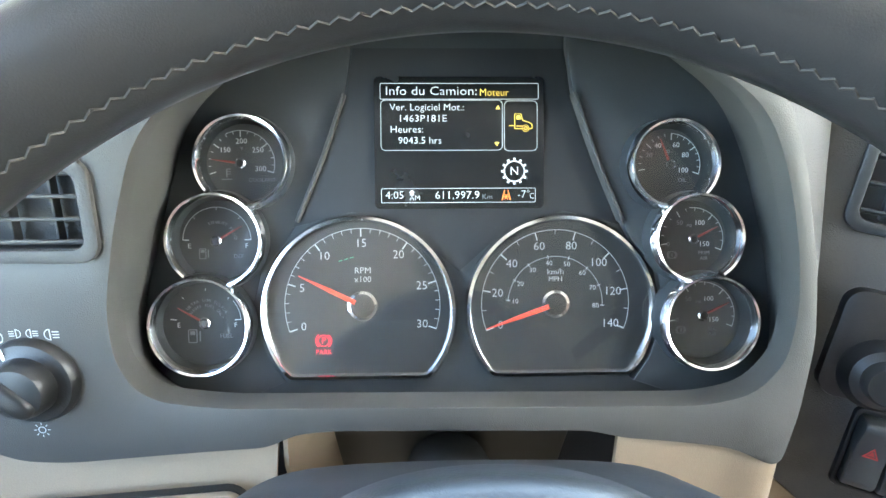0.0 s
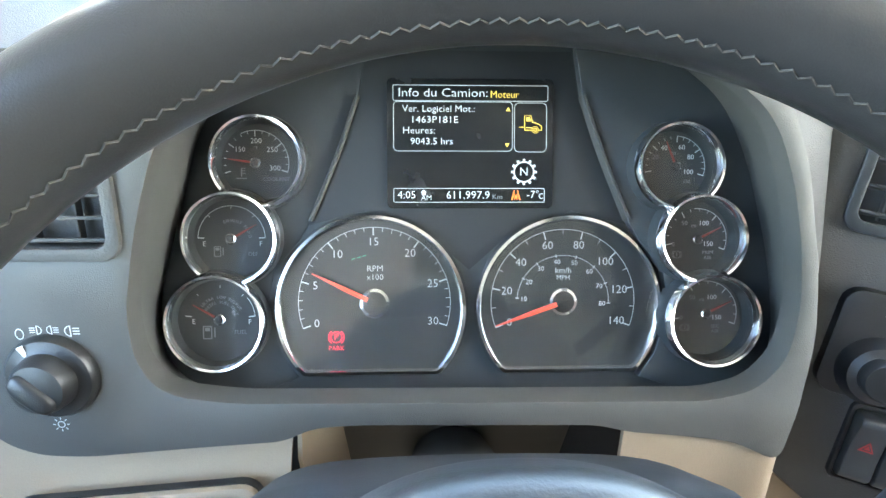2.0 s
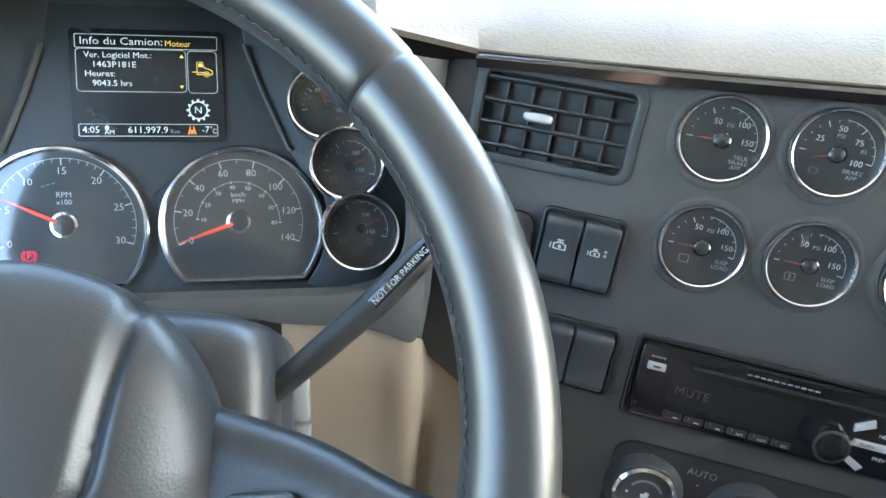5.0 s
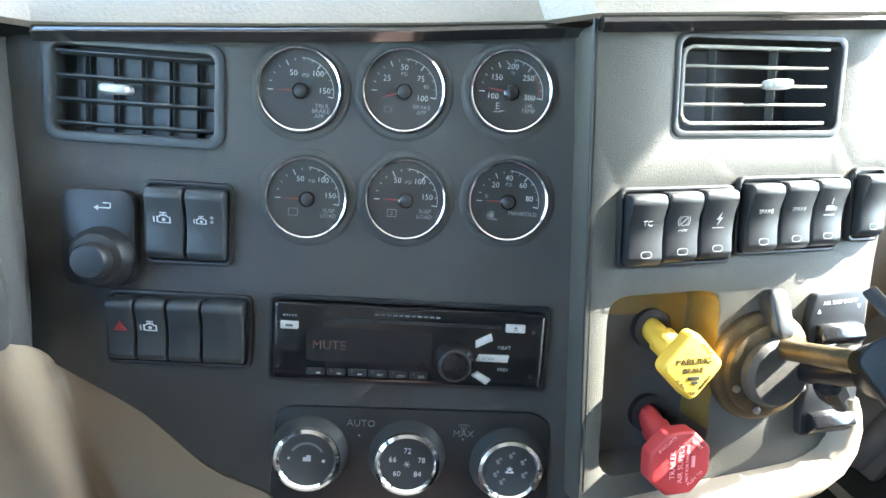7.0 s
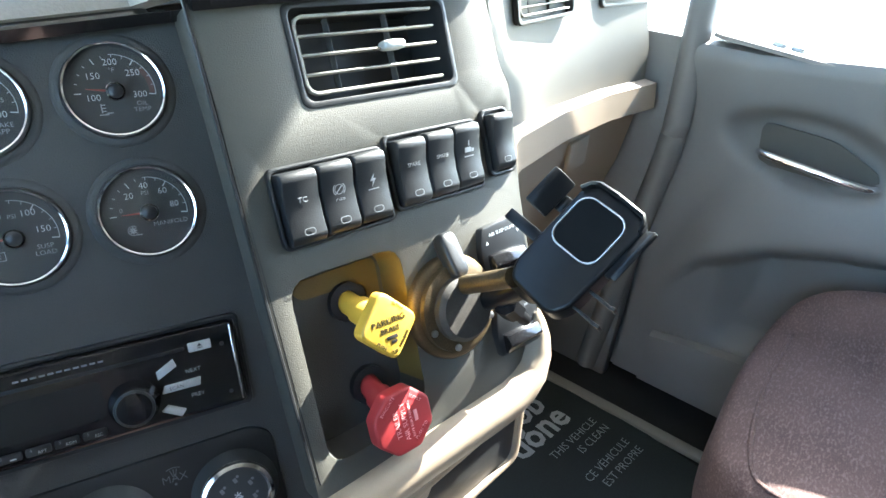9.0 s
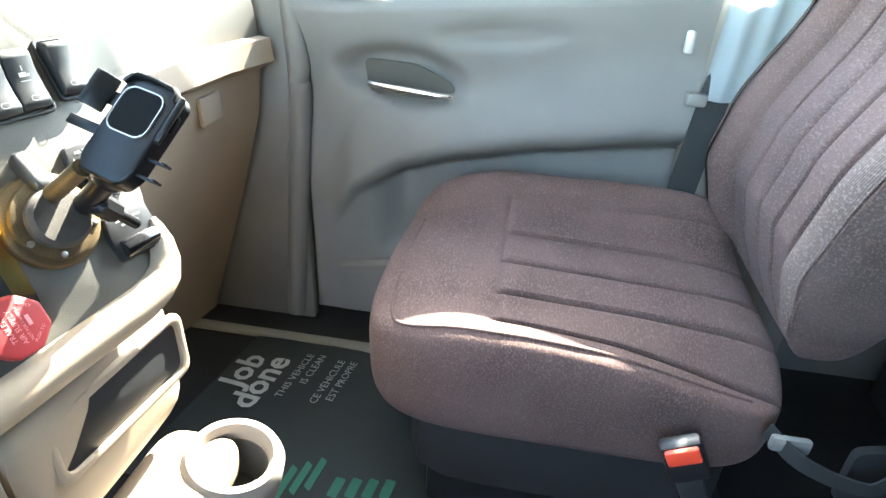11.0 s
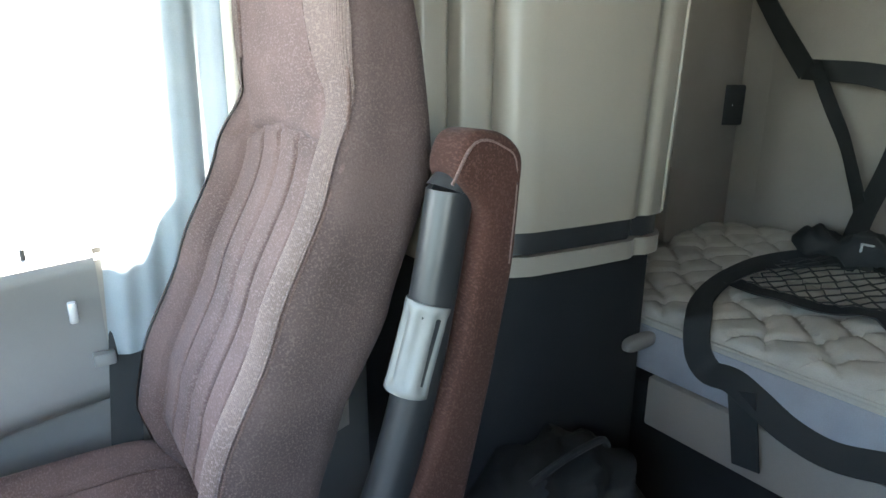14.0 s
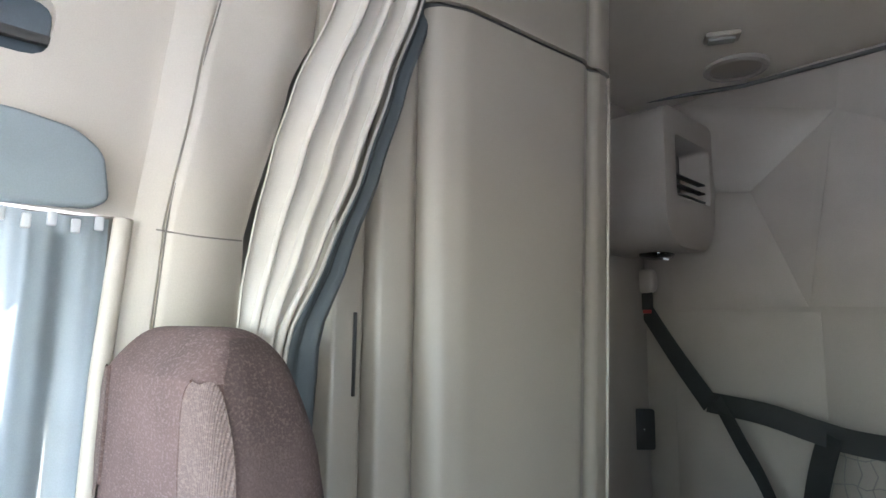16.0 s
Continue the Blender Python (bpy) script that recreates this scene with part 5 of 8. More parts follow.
def rocker(parent, m, w, h, symbol=None, text=None, tone=None, foot=True):
    """A rocker switch cap: a concave lower half and a proud upper edge."""
    prof = [(-h / 2, -0.006), (-h / 2, 0.0065), (-h * 0.40, 0.0095), (-h * 0.15, 0.0085), (h * 0.12, 0.0095), (h * 0.38, 0.0135), (h * 0.47, 0.0125), (h / 2, 0.009), (h / 2, -0.006)]
    cap = part("rocker", slab(prof, w - 0.0012, 0.0016), tone or BLACK, parent, "dark rocker cap", m)
    if symbol:
        symbol(cap, pose(0, h * 0.06, 0.0098, 14))
    if text:
        for i, line in enumerate(text):
            writing(line, 0.0038 if len(line) < 4 else 0.0030, pose(0, h * 0.10 - 0.0055 * i, 0.0102 - 0.001 * i, 14), MID_PRINT, cap)
    if foot:
        part("lens", prism(rounded(0.0078, 0.0044, 0.0021), 0, 0.0004, holes=(rounded(0.0071, 0.0037, 0.0018),)), DIM_PRINT, cap, "", pose(0, -h * 0.33, 0.0100, -4))
    return cap


def engine_mark(cap, m, tone=None, k=1.0):
    o = [(-0.0045, -0.002), (-0.0045, 0.0022), (-0.003, 0.0022), (-0.0022, 0.0034), (0.002, 0.0034), (0.003, 0.002), (0.0045, 0.002), (0.0045, -0.0024), (-0.0025, -0.0024)]
    i = [(x * 0.78, y * 0.74) for x, y in o]
    bm = merged(prism([(x * k, y * k) for x, y in o], 0, 0.0003, holes=([(x * k, y * k) for x, y in i],)), box(0.0042 * k, 0.0008 * k, 0.0003, (0, 0.0047 * k, 0.00015), 0), box(0.0008 * k, 0.0016 * k, 0.0003, (0, 0.004 * k, 0.00015), 0), box(0.0008 * k, 0.004 * k, 0.0003, (-0.0062 * k, 0, 0.00015), 0), prism(ring_of(0.0012 * k, 12), 0, 0.0003))
    part("symbol", bm, tone or PRINT, cap, "", m)


def triangle_mark(cap, m):
    o = [(-0.0042, -0.003), (0.0042, -0.003), (0, 0.0044)]
    part("symbol", merged(prism(o, 0, 0.0003, holes=([(x * 0.68, y * 0.68) for x, y in o],)), prism([(x * 0.42, y * 0.42) for x, y in o], 0, 0.0003)), RED, cap, "red warning triangle", m)


def brake_mark(cap, m):
    part("symbol", moved(merged(arc_band(0.0030, 0.0034, 0, 360, 0), arc_band(0.0041, 0.0046, 130, 230, 0, 10), arc_band(0.0041, 0.0046, -50, 50, 0, 10), ticks((45, 225), 0, 0.003, 0.0006, 0)), pose(0, 0.002, 0)), MID_PRINT, cap, "", m)
    writing("OFF", 0.0030, m @ pose(0, -0.0055, 0.0002), MID_PRINT, cap)


def bolt_mark(cap, m):
    part("symbol", merged(prism([(0.001, 0.006), (-0.0022, 0.001), (0, 0.001), (-0.001, -0.003), (0.0022, 0.0024), (0.0002, 0.0024)], 0, 0.0003), box(0.0085, 0.0009, 0.0003, (0, -0.0048, 0.00015), 0), prism(ring_of(0.001, 10, (-0.003, -0.0062)), 0, 0.0003), prism(ring_of(0.001, 10, (0.003, -0.0062)), 0, 0.0003)), MID_PRINT, cap, "", m)


def dots_mark(cap, m):
    engine_mark(cap, m @ pose(-0.002, 0, 0), k=0.75)
    part("symbol", merged(*[prism(ring_of(0.0011, 10, (0.0048, 0.003 - 0.003 * i)), 0, 0.0003) for i in range(2)]), MID_PRINT, cap, "", m)


def truck_mark(cap, m):
    part("symbol", merged(box(0.006, 0.0036, 0.0003, (-0.001, 0.001, 0.00015), 0), box(0.0024, 0.0024, 0.0003, (0.0036, 0.0004, 0.00015), 0), box(0.009, 0.0008, 0.0003, (0, -0.004, 0.00015), 0), box(0.0008, 0.004, 0.0003, (0.0, 0.006, 0.00015), 0)), MID_PRINT, cap, "", m)


def bank(m, w, h, label, caps, tone=None, foot=True):
    b = thing("switch_bank", label, "switches", m, group="rocker switch banks")
    part("housing", prism(rounded(w + 0.006, h + 0.006, 0.005), -0.003, 0.0030, 0.0014, holes=(rounded(w, h, 0.003),)), BLACK, b, "dark switch housing")
    part("well", box(w + 0.002, h + 0.002, 0.003, (0, 0, -0.0035), 0), BLACK, b)
    for x, y, cw, ch, sym, text in caps:
        rocker(b, pose(x, y, 0.0), cw, ch, sym, text, tone, foot)
    return b


bank(CE @ spot(-0.079, -0.0195, 0.001), 0.052, 0.050, "pair of black rocker switches with engine symbols", [(-0.0130, 0, 0.0255, 0.047, engine_mark, None), (0.0130, 0, 0.0255, 0.047, dots_mark, None)], CLUSTER_BLACK, False)
bank(CE @ spot(-0.0845, -0.0925, 0.001), 0.091, 0.046, "row of four black rocker switches with a red hazard triangle", [(-0.0362, 0, 0.0185, 0.043, triangle_mark, None), (-0.0165, 0, 0.0205, 0.043, engine_mark, None), (0.0052, 0, 0.0222, 0.043, None, None), (0.0305, 0, 0.0280, 0.043, None, None)], CLUSTER_BLACK, False)
bank(RI @ spot(-0.0243, -0.0365, 0.001), 0.079, 0.0475, "three black rocker switches in the console panel", [(-0.0262, -0.001, 0.0262, 0.047, None, ("TC",)), (0.0, 0.0, 0.0255, 0.047, brake_mark, None), (0.0260, 0.001, 0.0255, 0.047, bolt_mark, None)])
bank(RI @ spot(0.0625, -0.0315, 0.001), 0.079, 0.0485, "three black rocker switches, two of them spare", [(-0.0255, -0.001, 0.0255, 0.047, None, ("SPARE",)), (0.0005, 0, 0.0255, 0.047, None, ("SPARE",)), (0.0260, 0.001, 0.0255, 0.047, truck_mark, None)])
bank(RI @ spot(0.1265, -0.0265, 0.001), 0.0225, 0.0470, "single black rocker switch at the panel's edge", [(0, 0, 0.022, 0.044, None, None)])

# rotary engine-speed control
ctl = thing("rotary_control", "black rotary knob on a square plate with an arrow", "knob", CE @ spot(-0.1350, -0.0315, 0.007))
part("plate", prism(rounded(0.047, 0.064, 0.010, (0, 0)), -0.009, 0.0022, 0.0014), BLACK, ctl, "black plate")
part("knob", lathe([(0.0205, 0.001), (0.0202, 0.005), (0.0165, 0.012), (0.0120, 0.0138), (0.0114, 0.0205), (0.0102, 0.0222), (0, 0.0226)], 32), BLACK, ctl, "black stepped knob", spot(0.0035, -0.0125))
part("arrow_mark", merged(prism([(-0.006, -0.0020), (-0.003, -0.0002), (-0.003, -0.0038)], 0.0023, 0.0026), box(0.0075, 0.0007, 0.0003, (0.0008, -0.0020, 0.00245), 0), box(0.0007, 0.0034, 0.0003, (0.0046, -0.0003, 0.00245), 0), box(0.0050, 0.0007, 0.0003, (0.0024, 0.0012, 0.00245), 0)), PRINT, ctl, "", spot(0.004, 0.022))

# radio
radio = thing("car_radio", "black car radio with silver keys and dim display", "radio", CE @ spot(0.073, -0.095))
part("trim_ring", prism(rounded(0.196, 0.062, 0.004), -0.001, 0.0035, 0.001, holes=(rounded(0.190, 0.056, 0.003),)), BLACK, radio, "black mounting ring")
fascia = part("fascia", prism(rounded(0.188, 0.054, 0.004), -0.002, 0.0085, 0.0016), GLOSS_BLACK, radio, "glossy black fascia")
part("disc_slot", box(0.122, 0.0022, 0.001, (0.002, 0.0165, 0.0084), 0.0004), BLACK, fascia)
part("display", prism(rounded(0.086, 0.0235, 0.003, (-0.028, -0.0015)), 0.0085, 0.0089), LCD, radio, "dim reddish display")
writing("MUTE", 0.0066, pose(-0.0555, -0.002, 0.0090), DIM_RED, radio)
for i, word in enumerate(("", "", "", "RPT", "RDM", "ESC")):
    key = part("preset_key", prism(rounded(0.0125, 0.0048, 0.001), 0, 0.0018, 0.0005), BLACK, radio, "black preset key", pose(-0.064 + 0.0142 * i, -0.0205, 0.0082))
    writing(str(i + 1), 0.0021, pose(-0.0035, 0.0012, 0.0019), DIM_PRINT, key)
    if word:
        writing(word, 0.0019, pose(0.0018, -0.0008, 0.0019), PRINT, key)
    else:
        part("symbol", box(0.003, 0.0008, 0.0002, (0.002, -0.0008, 0.0019), 0), PRINT, key)
dial = part("volume_knob", lathe([(0.0140, 0.0), (0.0140, 0.003), (0.0128, 0.005), (0.0122, 0.0105), (0.0110, 0.0128), (0.0060, 0.0140), (0, 0.0143)], 36), GLOSS_BLACK, radio, "glossy black volume knob", pose(0.0305, -0.0085, 0.0085))
part("finger_rim", lathe([(0.0113, 0.0122), (0.0108, 0.0134), (0.0098, 0.0138), (0.0094, 0.0130)], 36), BLACK, dial, "black finger rim")
for y, deg, w in ((0.0075, 28, 0.013), (-0.0045, 0, 0.022), (-0.0185, -30, 0.012)):
    part("silver_key", moved(prism([(-w / 2, -0.0022), (w / 2, -0.0024), (w / 2 + 0.001, 0.0024), (-w / 2 + 0.002, 0.0022)], 0.0085, 0.0112, 0.0006), pose(0.0500 if deg else 0.0570, y - 0.001, 0, 0, 0, deg)), SILVER, radio, "silver key")
writing("SCAN", 0.0024, pose(0.0545, -0.0055, 0.0114), BLACK, radio)
writing("NEXT", 0.0026, pose(0.0655, 0.0020, 0.0087), PRINT, radio)
writing("PREV", 0.0026, pose(0.0655, -0.0140, 0.0087), PRINT, radio)
for x, y, w, h in ((-0.0825, 0.0115, 0.0120, 0.0052), (0.072, 0.0165, 0.0135, 0.0058)):
    part("silver_key", prism(rounded(w, h, 0.0008, (x, y)), 0.0085, 0.0108, 0.0006), SILVER, radio, "silver key")
part("eject_mark", merged(prism([(0.0705, 0.0165), (0.0735, 0.0165), (0.072, 0.0185)], 0.0108, 0.0110), box(0.003, 0.0005, 0.0002, (0.072, 0.0155, 0.0109), 0)), BLACK, radio)
part("phone_mark", box(0.0050, 0.0014, 0.0002, (-0.0825, 0.0115, 0.0109), 0.0001), BLACK, radio)
part("maker_bars", merged(*[box(0.0030, 0.0011, 0.0002, (-0.024 + 0.0042 * i, 0.0212, 0.0087), 0) for i in range(11)]), DIM_PRINT, radio, "maker's mark as plain bars")
part("key_marks", merged(*[box(0.0012, 0.0014, 0.0002, (-0.0865 + 0.002 * i, 0.0180, 0.0087), 0) for i in range(5)]), DIM_PRINT, radio)
part("edge_strip", box(0.0014, 0.050, 0.0012, (0.0915, 0, 0.0086), 0.0004), CHROME, radio, "bright edge strip")
for x in (-0.090, 0.085):
    for y in (-0.018, 0.014):
        part("screw", lathe([(0, 0.0), (0.0012, 0.0003), (0.0014, 0.0)], 10), BLACK, radio, "", pose(x, y, 0.0086))

# heater control
heat = thing("heater_control", "black heater control panel with three chrome-ringed knobs", "heater controls", CE)
part("plate", prism(smooth_loop([(-0.020, -0.152), (-0.010, -0.1445), (0.166, -0.1425), (0.178, -0.150), (0.181, -0.214), (0.170, -0.2215), (-0.012, -0.2215), (-0.022, -0.214)], 0.010, 4), -0.004, 0.0026, 0.0016), BLACK, heat, "black control plate")
writing("AUTO", 0.0054, spot(0.0415, -0.1555, 0.0028), DIM_PRINT, heat)
writing("MAX", 0.0052, spot(0.1150, -0.1605, 0.0028), DIM_PRINT, heat)
part("demist_mark", moved(merged(arc_band(0.0085, 0.0090, 62, 118, 0, 10), ticks((75, 90, 105), 0.0030, 0.0078, 0.0005, 0)), spot(0.1150, -0.1620, 0.0028)), DIM_PRINT, heat)
for x in (0.0405, 0.1150):
    part("lamp", prism(ring_of(0.0008, 10, (x, -0.1645)), 0.0026, 0.0029), DIM_PRINT, heat)
for k, (u, v) in enumerate(((0.0057, -0.1787), (0.0755, -0.1793), (0.1488, -0.1818))):
    kn = part("knob", lathe([(0.0280, 0.002), (0.0268, 0.005), (0.0238, 0.010), (0.0225, 0.014), (0.0195, 0.0146), (0.0192, 0.0125), (0, 0.0125)], 44), CLUSTER_BLACK, heat, "black rotary knob", spot(u, v))
    part("knob_ring", lathe([(0.0228, 0.0100), (0.0236, 0.0125), (0.0228, 0.0150), (0.0205, 0.0160), (0.0190, 0.0142), (0.0192, 0.0124)], 44), CHROME, kn, "chrome ring")
    if k == 0:
        part("fan_scale", moved(arc_band(0.0108, 0.0126, 28, 150, 0, 24), pose(0, 0.0, 0.0127)), DIM_PRINT, kn)
        part("cab_mark", moved(merged(box(0.0055, 0.003, 0.0002, (0, 0, 0), 0), box(0.003, 0.004, 0.0002, (0.0012, 0.001, 0), 0), prism(ring_of(0.0012, 10, (0.0115, -0.001)), 0, 0.0002), prism(ring_of(0.0009, 10, (-0.0125, 0.0005)), 0, 0.0002)), pose(0, 0, 0.0128)), PRINT, kn)
    elif k == 1:
        for word, x, y in (("60", -0.0068, -0.0080), ("66", -0.0102, 0.0025), ("72", 0.0, 0.0092), ("78", 0.0102, 0.0025), ("84", 0.0078, -0.0080)):
            writing(word, 0.0042, pose(x, y, 0.0127), PRINT, kn, "numeral")
        part("flake_mark", moved(ticks(range(0, 360, 60), 0, 0.0024, 0.0004, 0), pose(0, -0.0005, 0.0128)), PRINT, kn)
    else:
        for a in (200, 145, 90, 35, -20, 240):
            part("flow_mark", moved(merged(box(0.0022, 0.0034, 0.0002, (0, 0, 0), 0, Matrix.Rotation(0.4, 4, "Z")), prism(ring_of(0.0010, 8, (0.0018, 0.0024)), 0, 0.0002)), pose(0.0108 * math.cos(radians(a)), 0.0108 * math.sin(radians(a)), 0.0128)), DIM_PRINT, kn)
        part("seat_mark", moved(merged(box(0.0060, 0.0010, 0.0002, (0, -0.002, 0), 0), ticks((30, 90, 150, 210, 330), 0, 0.0024, 0.0007, 0)), pose(0, 0.0005, 0.0128)), PRINT, kn)

# ---- brake valves in their pocket ----
def collar(a, za, b, zb):
    bm = bmesh.new()
    n = len(a)
    mid = [((p[0] + q[0]) / 2 * 0.5 + p[0] * 0.5, (p[1] + q[1]) / 2 * 0.5 + p[1] * 0.5) for p, q in zip(a, b)]
    rows = [[bm.verts.new((p[0], p[1], z)) for p in loop] for loop, z in ((a, za), (mid, za - 0.003), (b, zb))]
    for r, s in zip(rows, rows[1:]):
        for i in range(n):
            bm.faces.new((r[i], r[(i + 1) % n], s[(i + 1) % n], s[i]))
    return bm


def inset(loop, k, w):
    return [(x * k - 0.002, (y + 0.148) * w - 0.148) for x, y in loop]


def pocket_wall(keep):
    bm = collar(POCKET, -0.001, inset(POCKET, 0.94, 0.96), -0.030)
    gone = [f for f in bm.faces if keep(f.calc_center_median()) is False]
    bmesh.ops.delete(bm, geom=gone, context="FACES")
    return bm


def is_yellow(c):
    return c.y > -0.104 or (c.x > -0.01 and c.y > -0.185)


part("pocket", merged(pocket_wall(lambda c: not is_yellow(c)), prism(inset(POCKET, 0.95, 0.97), -0.034, -0.030)), DASH, dash, "dark recess for the brake valves", RI)
# dull yellow on the upper and right walls and behind the knob
part("pocket_brow", pocket_wall(is_yellow), DULL_YELLOW, dash, "yellow wall of the brake valve recess", RI)
part("pocket_patch", prism(smooth_loop([(-0.062, -0.090), (0.010, -0.090), (0.008, -0.135), (0.000, -0.135), (-0.004, -0.106), (-0.055, -0.104)], 0.006, 3), -0.0298, -0.0290), DULL_YELLOW, dash, "yellow patch behind the parking brake knob", RI)


def valve(name, label, centre, foot_uv, tone, outline, words, stem_r):
    """A push-pull air valve knob: a stem from the pocket and a moulded cap."""
    inv = RI.inverted()
    c = inv @ Vector(centre)
    vk = thing(name, label, "brake knob", RI)
    foot = Vector((foot_uv[0], foot_uv[1], -0.031))
    part("collar_ring", moved(lathe([(stem_r * 1.45, 0), (stem_r * 1.4, 0.006), (stem_r * 0.9, 0.007)], 24), Matrix.Translation(foot)), BLACK, vk, "black collar")
    head = c - Vector((0, 0, 0.004))
    part("stem", sweep([tuple(foot), tuple(foot.lerp(head, 0.35)), tuple(foot.lerp(head, 0.37)), tuple(head)], lambda k: ring_of(stem_r * (0.82 if k < 0.5 else 1.0), 20), twist_up=(0, 1, 0)), tone, vk)
    cap = part("cap", prism(outline, -0.007, 0.0045, 0.0025, segments=3), tone, vk, "", Matrix.Translation(c))
    for word, x, y, size, deg, ink in words:
        writing(word, size, pose(x, y, 0.0047, 0, 0, deg), ink, cap)
    return cap


DIAMOND = smooth_loop([(0.0, 0.0262), (0.0245, 0.0), (0.0, -0.0262), (-0.0245, 0.0)], 0.007, 5)
cap = valve("parking_brake_knob", "yellow diamond parking brake knob on a stem", (0.577, -0.236, 0.557), (-0.020, -0.116), YELLOW, DIAMOND, [("PARKING", 0, 0.004, 0.0048, 0, INK), ("BRAKE", 0, -0.0022, 0.0040, 0, INK), ("PUSH", -0.0095, -0.0115, 0.0026, -47, INK), ("TO", 0, -0.0185, 0.0026, 0, INK), ("RELEASE", 0.0095, -0.0115, 0.0024, 47, INK), ("SUPPLY", 0.0100, 0.0125, 0.0024, -47, NEEDLE)], 0.0105)
part("maker_mark", merged(box(0.009, 0.0028, 0.0002, (0, -0.0078, 0.0048), 0.0001), box(0.0050, 0.0022, 0.0002, (0.001, -0.0112, 0.0048), 0.0001)), INK, cap, "maker's mark as plain bars")
OCT = smooth_loop([(0.0255 * math.cos(radians(22.5 + 45 * i)), 0.0255 * math.sin(radians(22.5 + 45 * i))) for i in range(8)], 0.003, 3)
PALE_RED = surface("pale_red_print", (0.75, 0.30, 0.30), 0.5, vary=0.05)
cap = valve("trailer_supply_knob", "red octagonal trailer air supply knob on a stem", (0.565, -0.263, 0.493), (-0.019, -0.183), RED, OCT, [("TRAILER", -0.0062, 0, 0.0042, 90, PALE_RED), ("AIR SUPPLY", 0.0, 0, 0.0042, 90, PALE_RED), ("NOT FOR PARKING", 0.0052, 0, 0.0023, 90, PALE_RED), ("PUSH TO", 0.0118, -0.012, 0.0026, 38, PALE_RED), ("SUPPLY", 0.0118, 0.0135, 0.0026, -42, PALE_RED), ("EVACUATE", -0.011, 0.016, 0.0024, 38, PALE_RED)], 0.0105)
part("maker_mark", box(0.0030, 0.0085, 0.0002, (0.0095, 0.001, 0.0048), 0.0001), PALE_RED, cap, "maker's mark as plain bars")

# power socket with its flap, and the small switches beside it
sock = thing("power_socket", "bronze power socket with screwed flange and raised flap", "socket", RI @ spot(0.0500, -0.1400))
part("flange", lathe([(0.0405, 0.0), (0.0405, 0.0045), (0.0380, 0.0075), (0.0340, 0.0085), (0.0335, 0.013), (0.0290, 0.0145), (0, 0.0145)], 40), BRASS, sock, "bronze flange")
part("cap", lathe([(0.0255, 0.012), (0.0250, 0.020), (0.0215, 0.0235), (0, 0.0240)], 32), DUSTY, sock, "dusty brown rubber cap")
for a in (200, 250, 70, 330):
    part("screw", lathe([(0.0028, 0.0), (0.0026, 0.0018), (0.0012, 0.0024), (0, 0.0022)], 12), STEEL, sock, "steel screw head", pose(0.0300 * math.cos(radians(a)), 0.0300 * math.sin(radians(a)), 0.0140))
part("flap_lug", moved(soft_box(0.016, 0.036, 0.016, e=4, cuts=6), pose(0.003, 0.040, 0.010, -20)), BLACK, sock, "black flap lug")
part("lug_plate", box(0.007, 0.012, 0.003, (0.002, 0.030, 0.016), 0.001), BRASS, sock)
for v0, word in ((-0.1085, "AIR SUSP DUMP"), (-0.176, "")):
    blk = thing("small_switch", "small black rocker switch under a printed plate", "switch", RI @ spot(0.109, v0), group="small console switches")
    part("plate", prism(smooth_loop([(-0.024, 0.0), (-0.020, 0.019), (0.024, 0.022), (0.026, -0.022), (-0.022, -0.022)], 0.003, 2), -0.002, 0.0065, 0.0015), BLACK, blk, "black printed plate")
    part("rocker", slab([(-0.020, 0.0), (-0.020, 0.009), (-0.012, 0.016), (-0.004, 0.012), (-0.002, 0.0)], 0.036, 0.0012), GLOSS_BLACK, blk, "black rocker")
    if word:
        writing(word, 0.0031, pose(0.001, 0.0125, 0.0067, 0, 0, 2), PRINT, blk)
        part("arrow_mark", prism([(-0.018, 0.005), (-0.015, 0.005), (-0.0165, 0.008)], 0.0066, 0.0068), PRINT, blk)
        part("arrow_mark", prism([(0.016, 0.010), (0.019, 0.010), (0.0175, 0.007)], 0.0066, 0.0068), PRINT, blk)
    else:
        part("print_bar", merged(box(0.026, 0.002, 0.0002, (0.001, 0.013, 0.0067), 0), box(0.018, 0.002, 0.0002, (0.001, 0.0085, 0.0067), 0)), DIM_PRINT, blk, "small print as plain bars")

# ---- phone holder ----
n = Vector((-0.700, 0.045, 0.712)).normalized()
lx = Vector((0.671, -0.288, 0.684))
lx = (lx - n * lx.dot(n)).normalized()
ly = n.cross(lx)
c = Vector((0.659, -0.333, 0.638))
PH = Matrix(((lx.x, ly.x, n.x, c.x), (lx.y, ly.y, n.y, c.y), (lx.z, ly.z, n.z, c.z), (0, 0, 0, 1)))
holder = thing("phone_holder", "black plastic phone holder on a jointed arm", "phone holder", PH)
shell = smooth_loop([(-0.057, -0.019), (-0.045, -0.026), (0.021, -0.028), (0.028, -0.021), (0.029, 0.016), (0.022, 0.0245), (-0.045, 0.0245), (-0.056, 0.018)], 0.008, 5)
cradle = part("cradle", prism(shell, -0.016, 0.0, 0.003, segments=3), HOLDER, holder, "black cradle")
lip = [(0.018, -0.0265), (0.0235, -0.0255), (0.0275, -0.021), (0.0290, 0.0), (0.0285, 0.015), (0.0255, 0.020), (0.019, 0.0235)]
part("cradle_lip", sweep([(x, y, 0.0005) for x, y in lip], [(-0.0014, -0.002), (0.0014, -0.002), (0.0014, 0.0035), (0.0, 0.0045), (-0.0014, 0.0035)], twist_up=(0, 0, 1)), HOLDER, cradle)
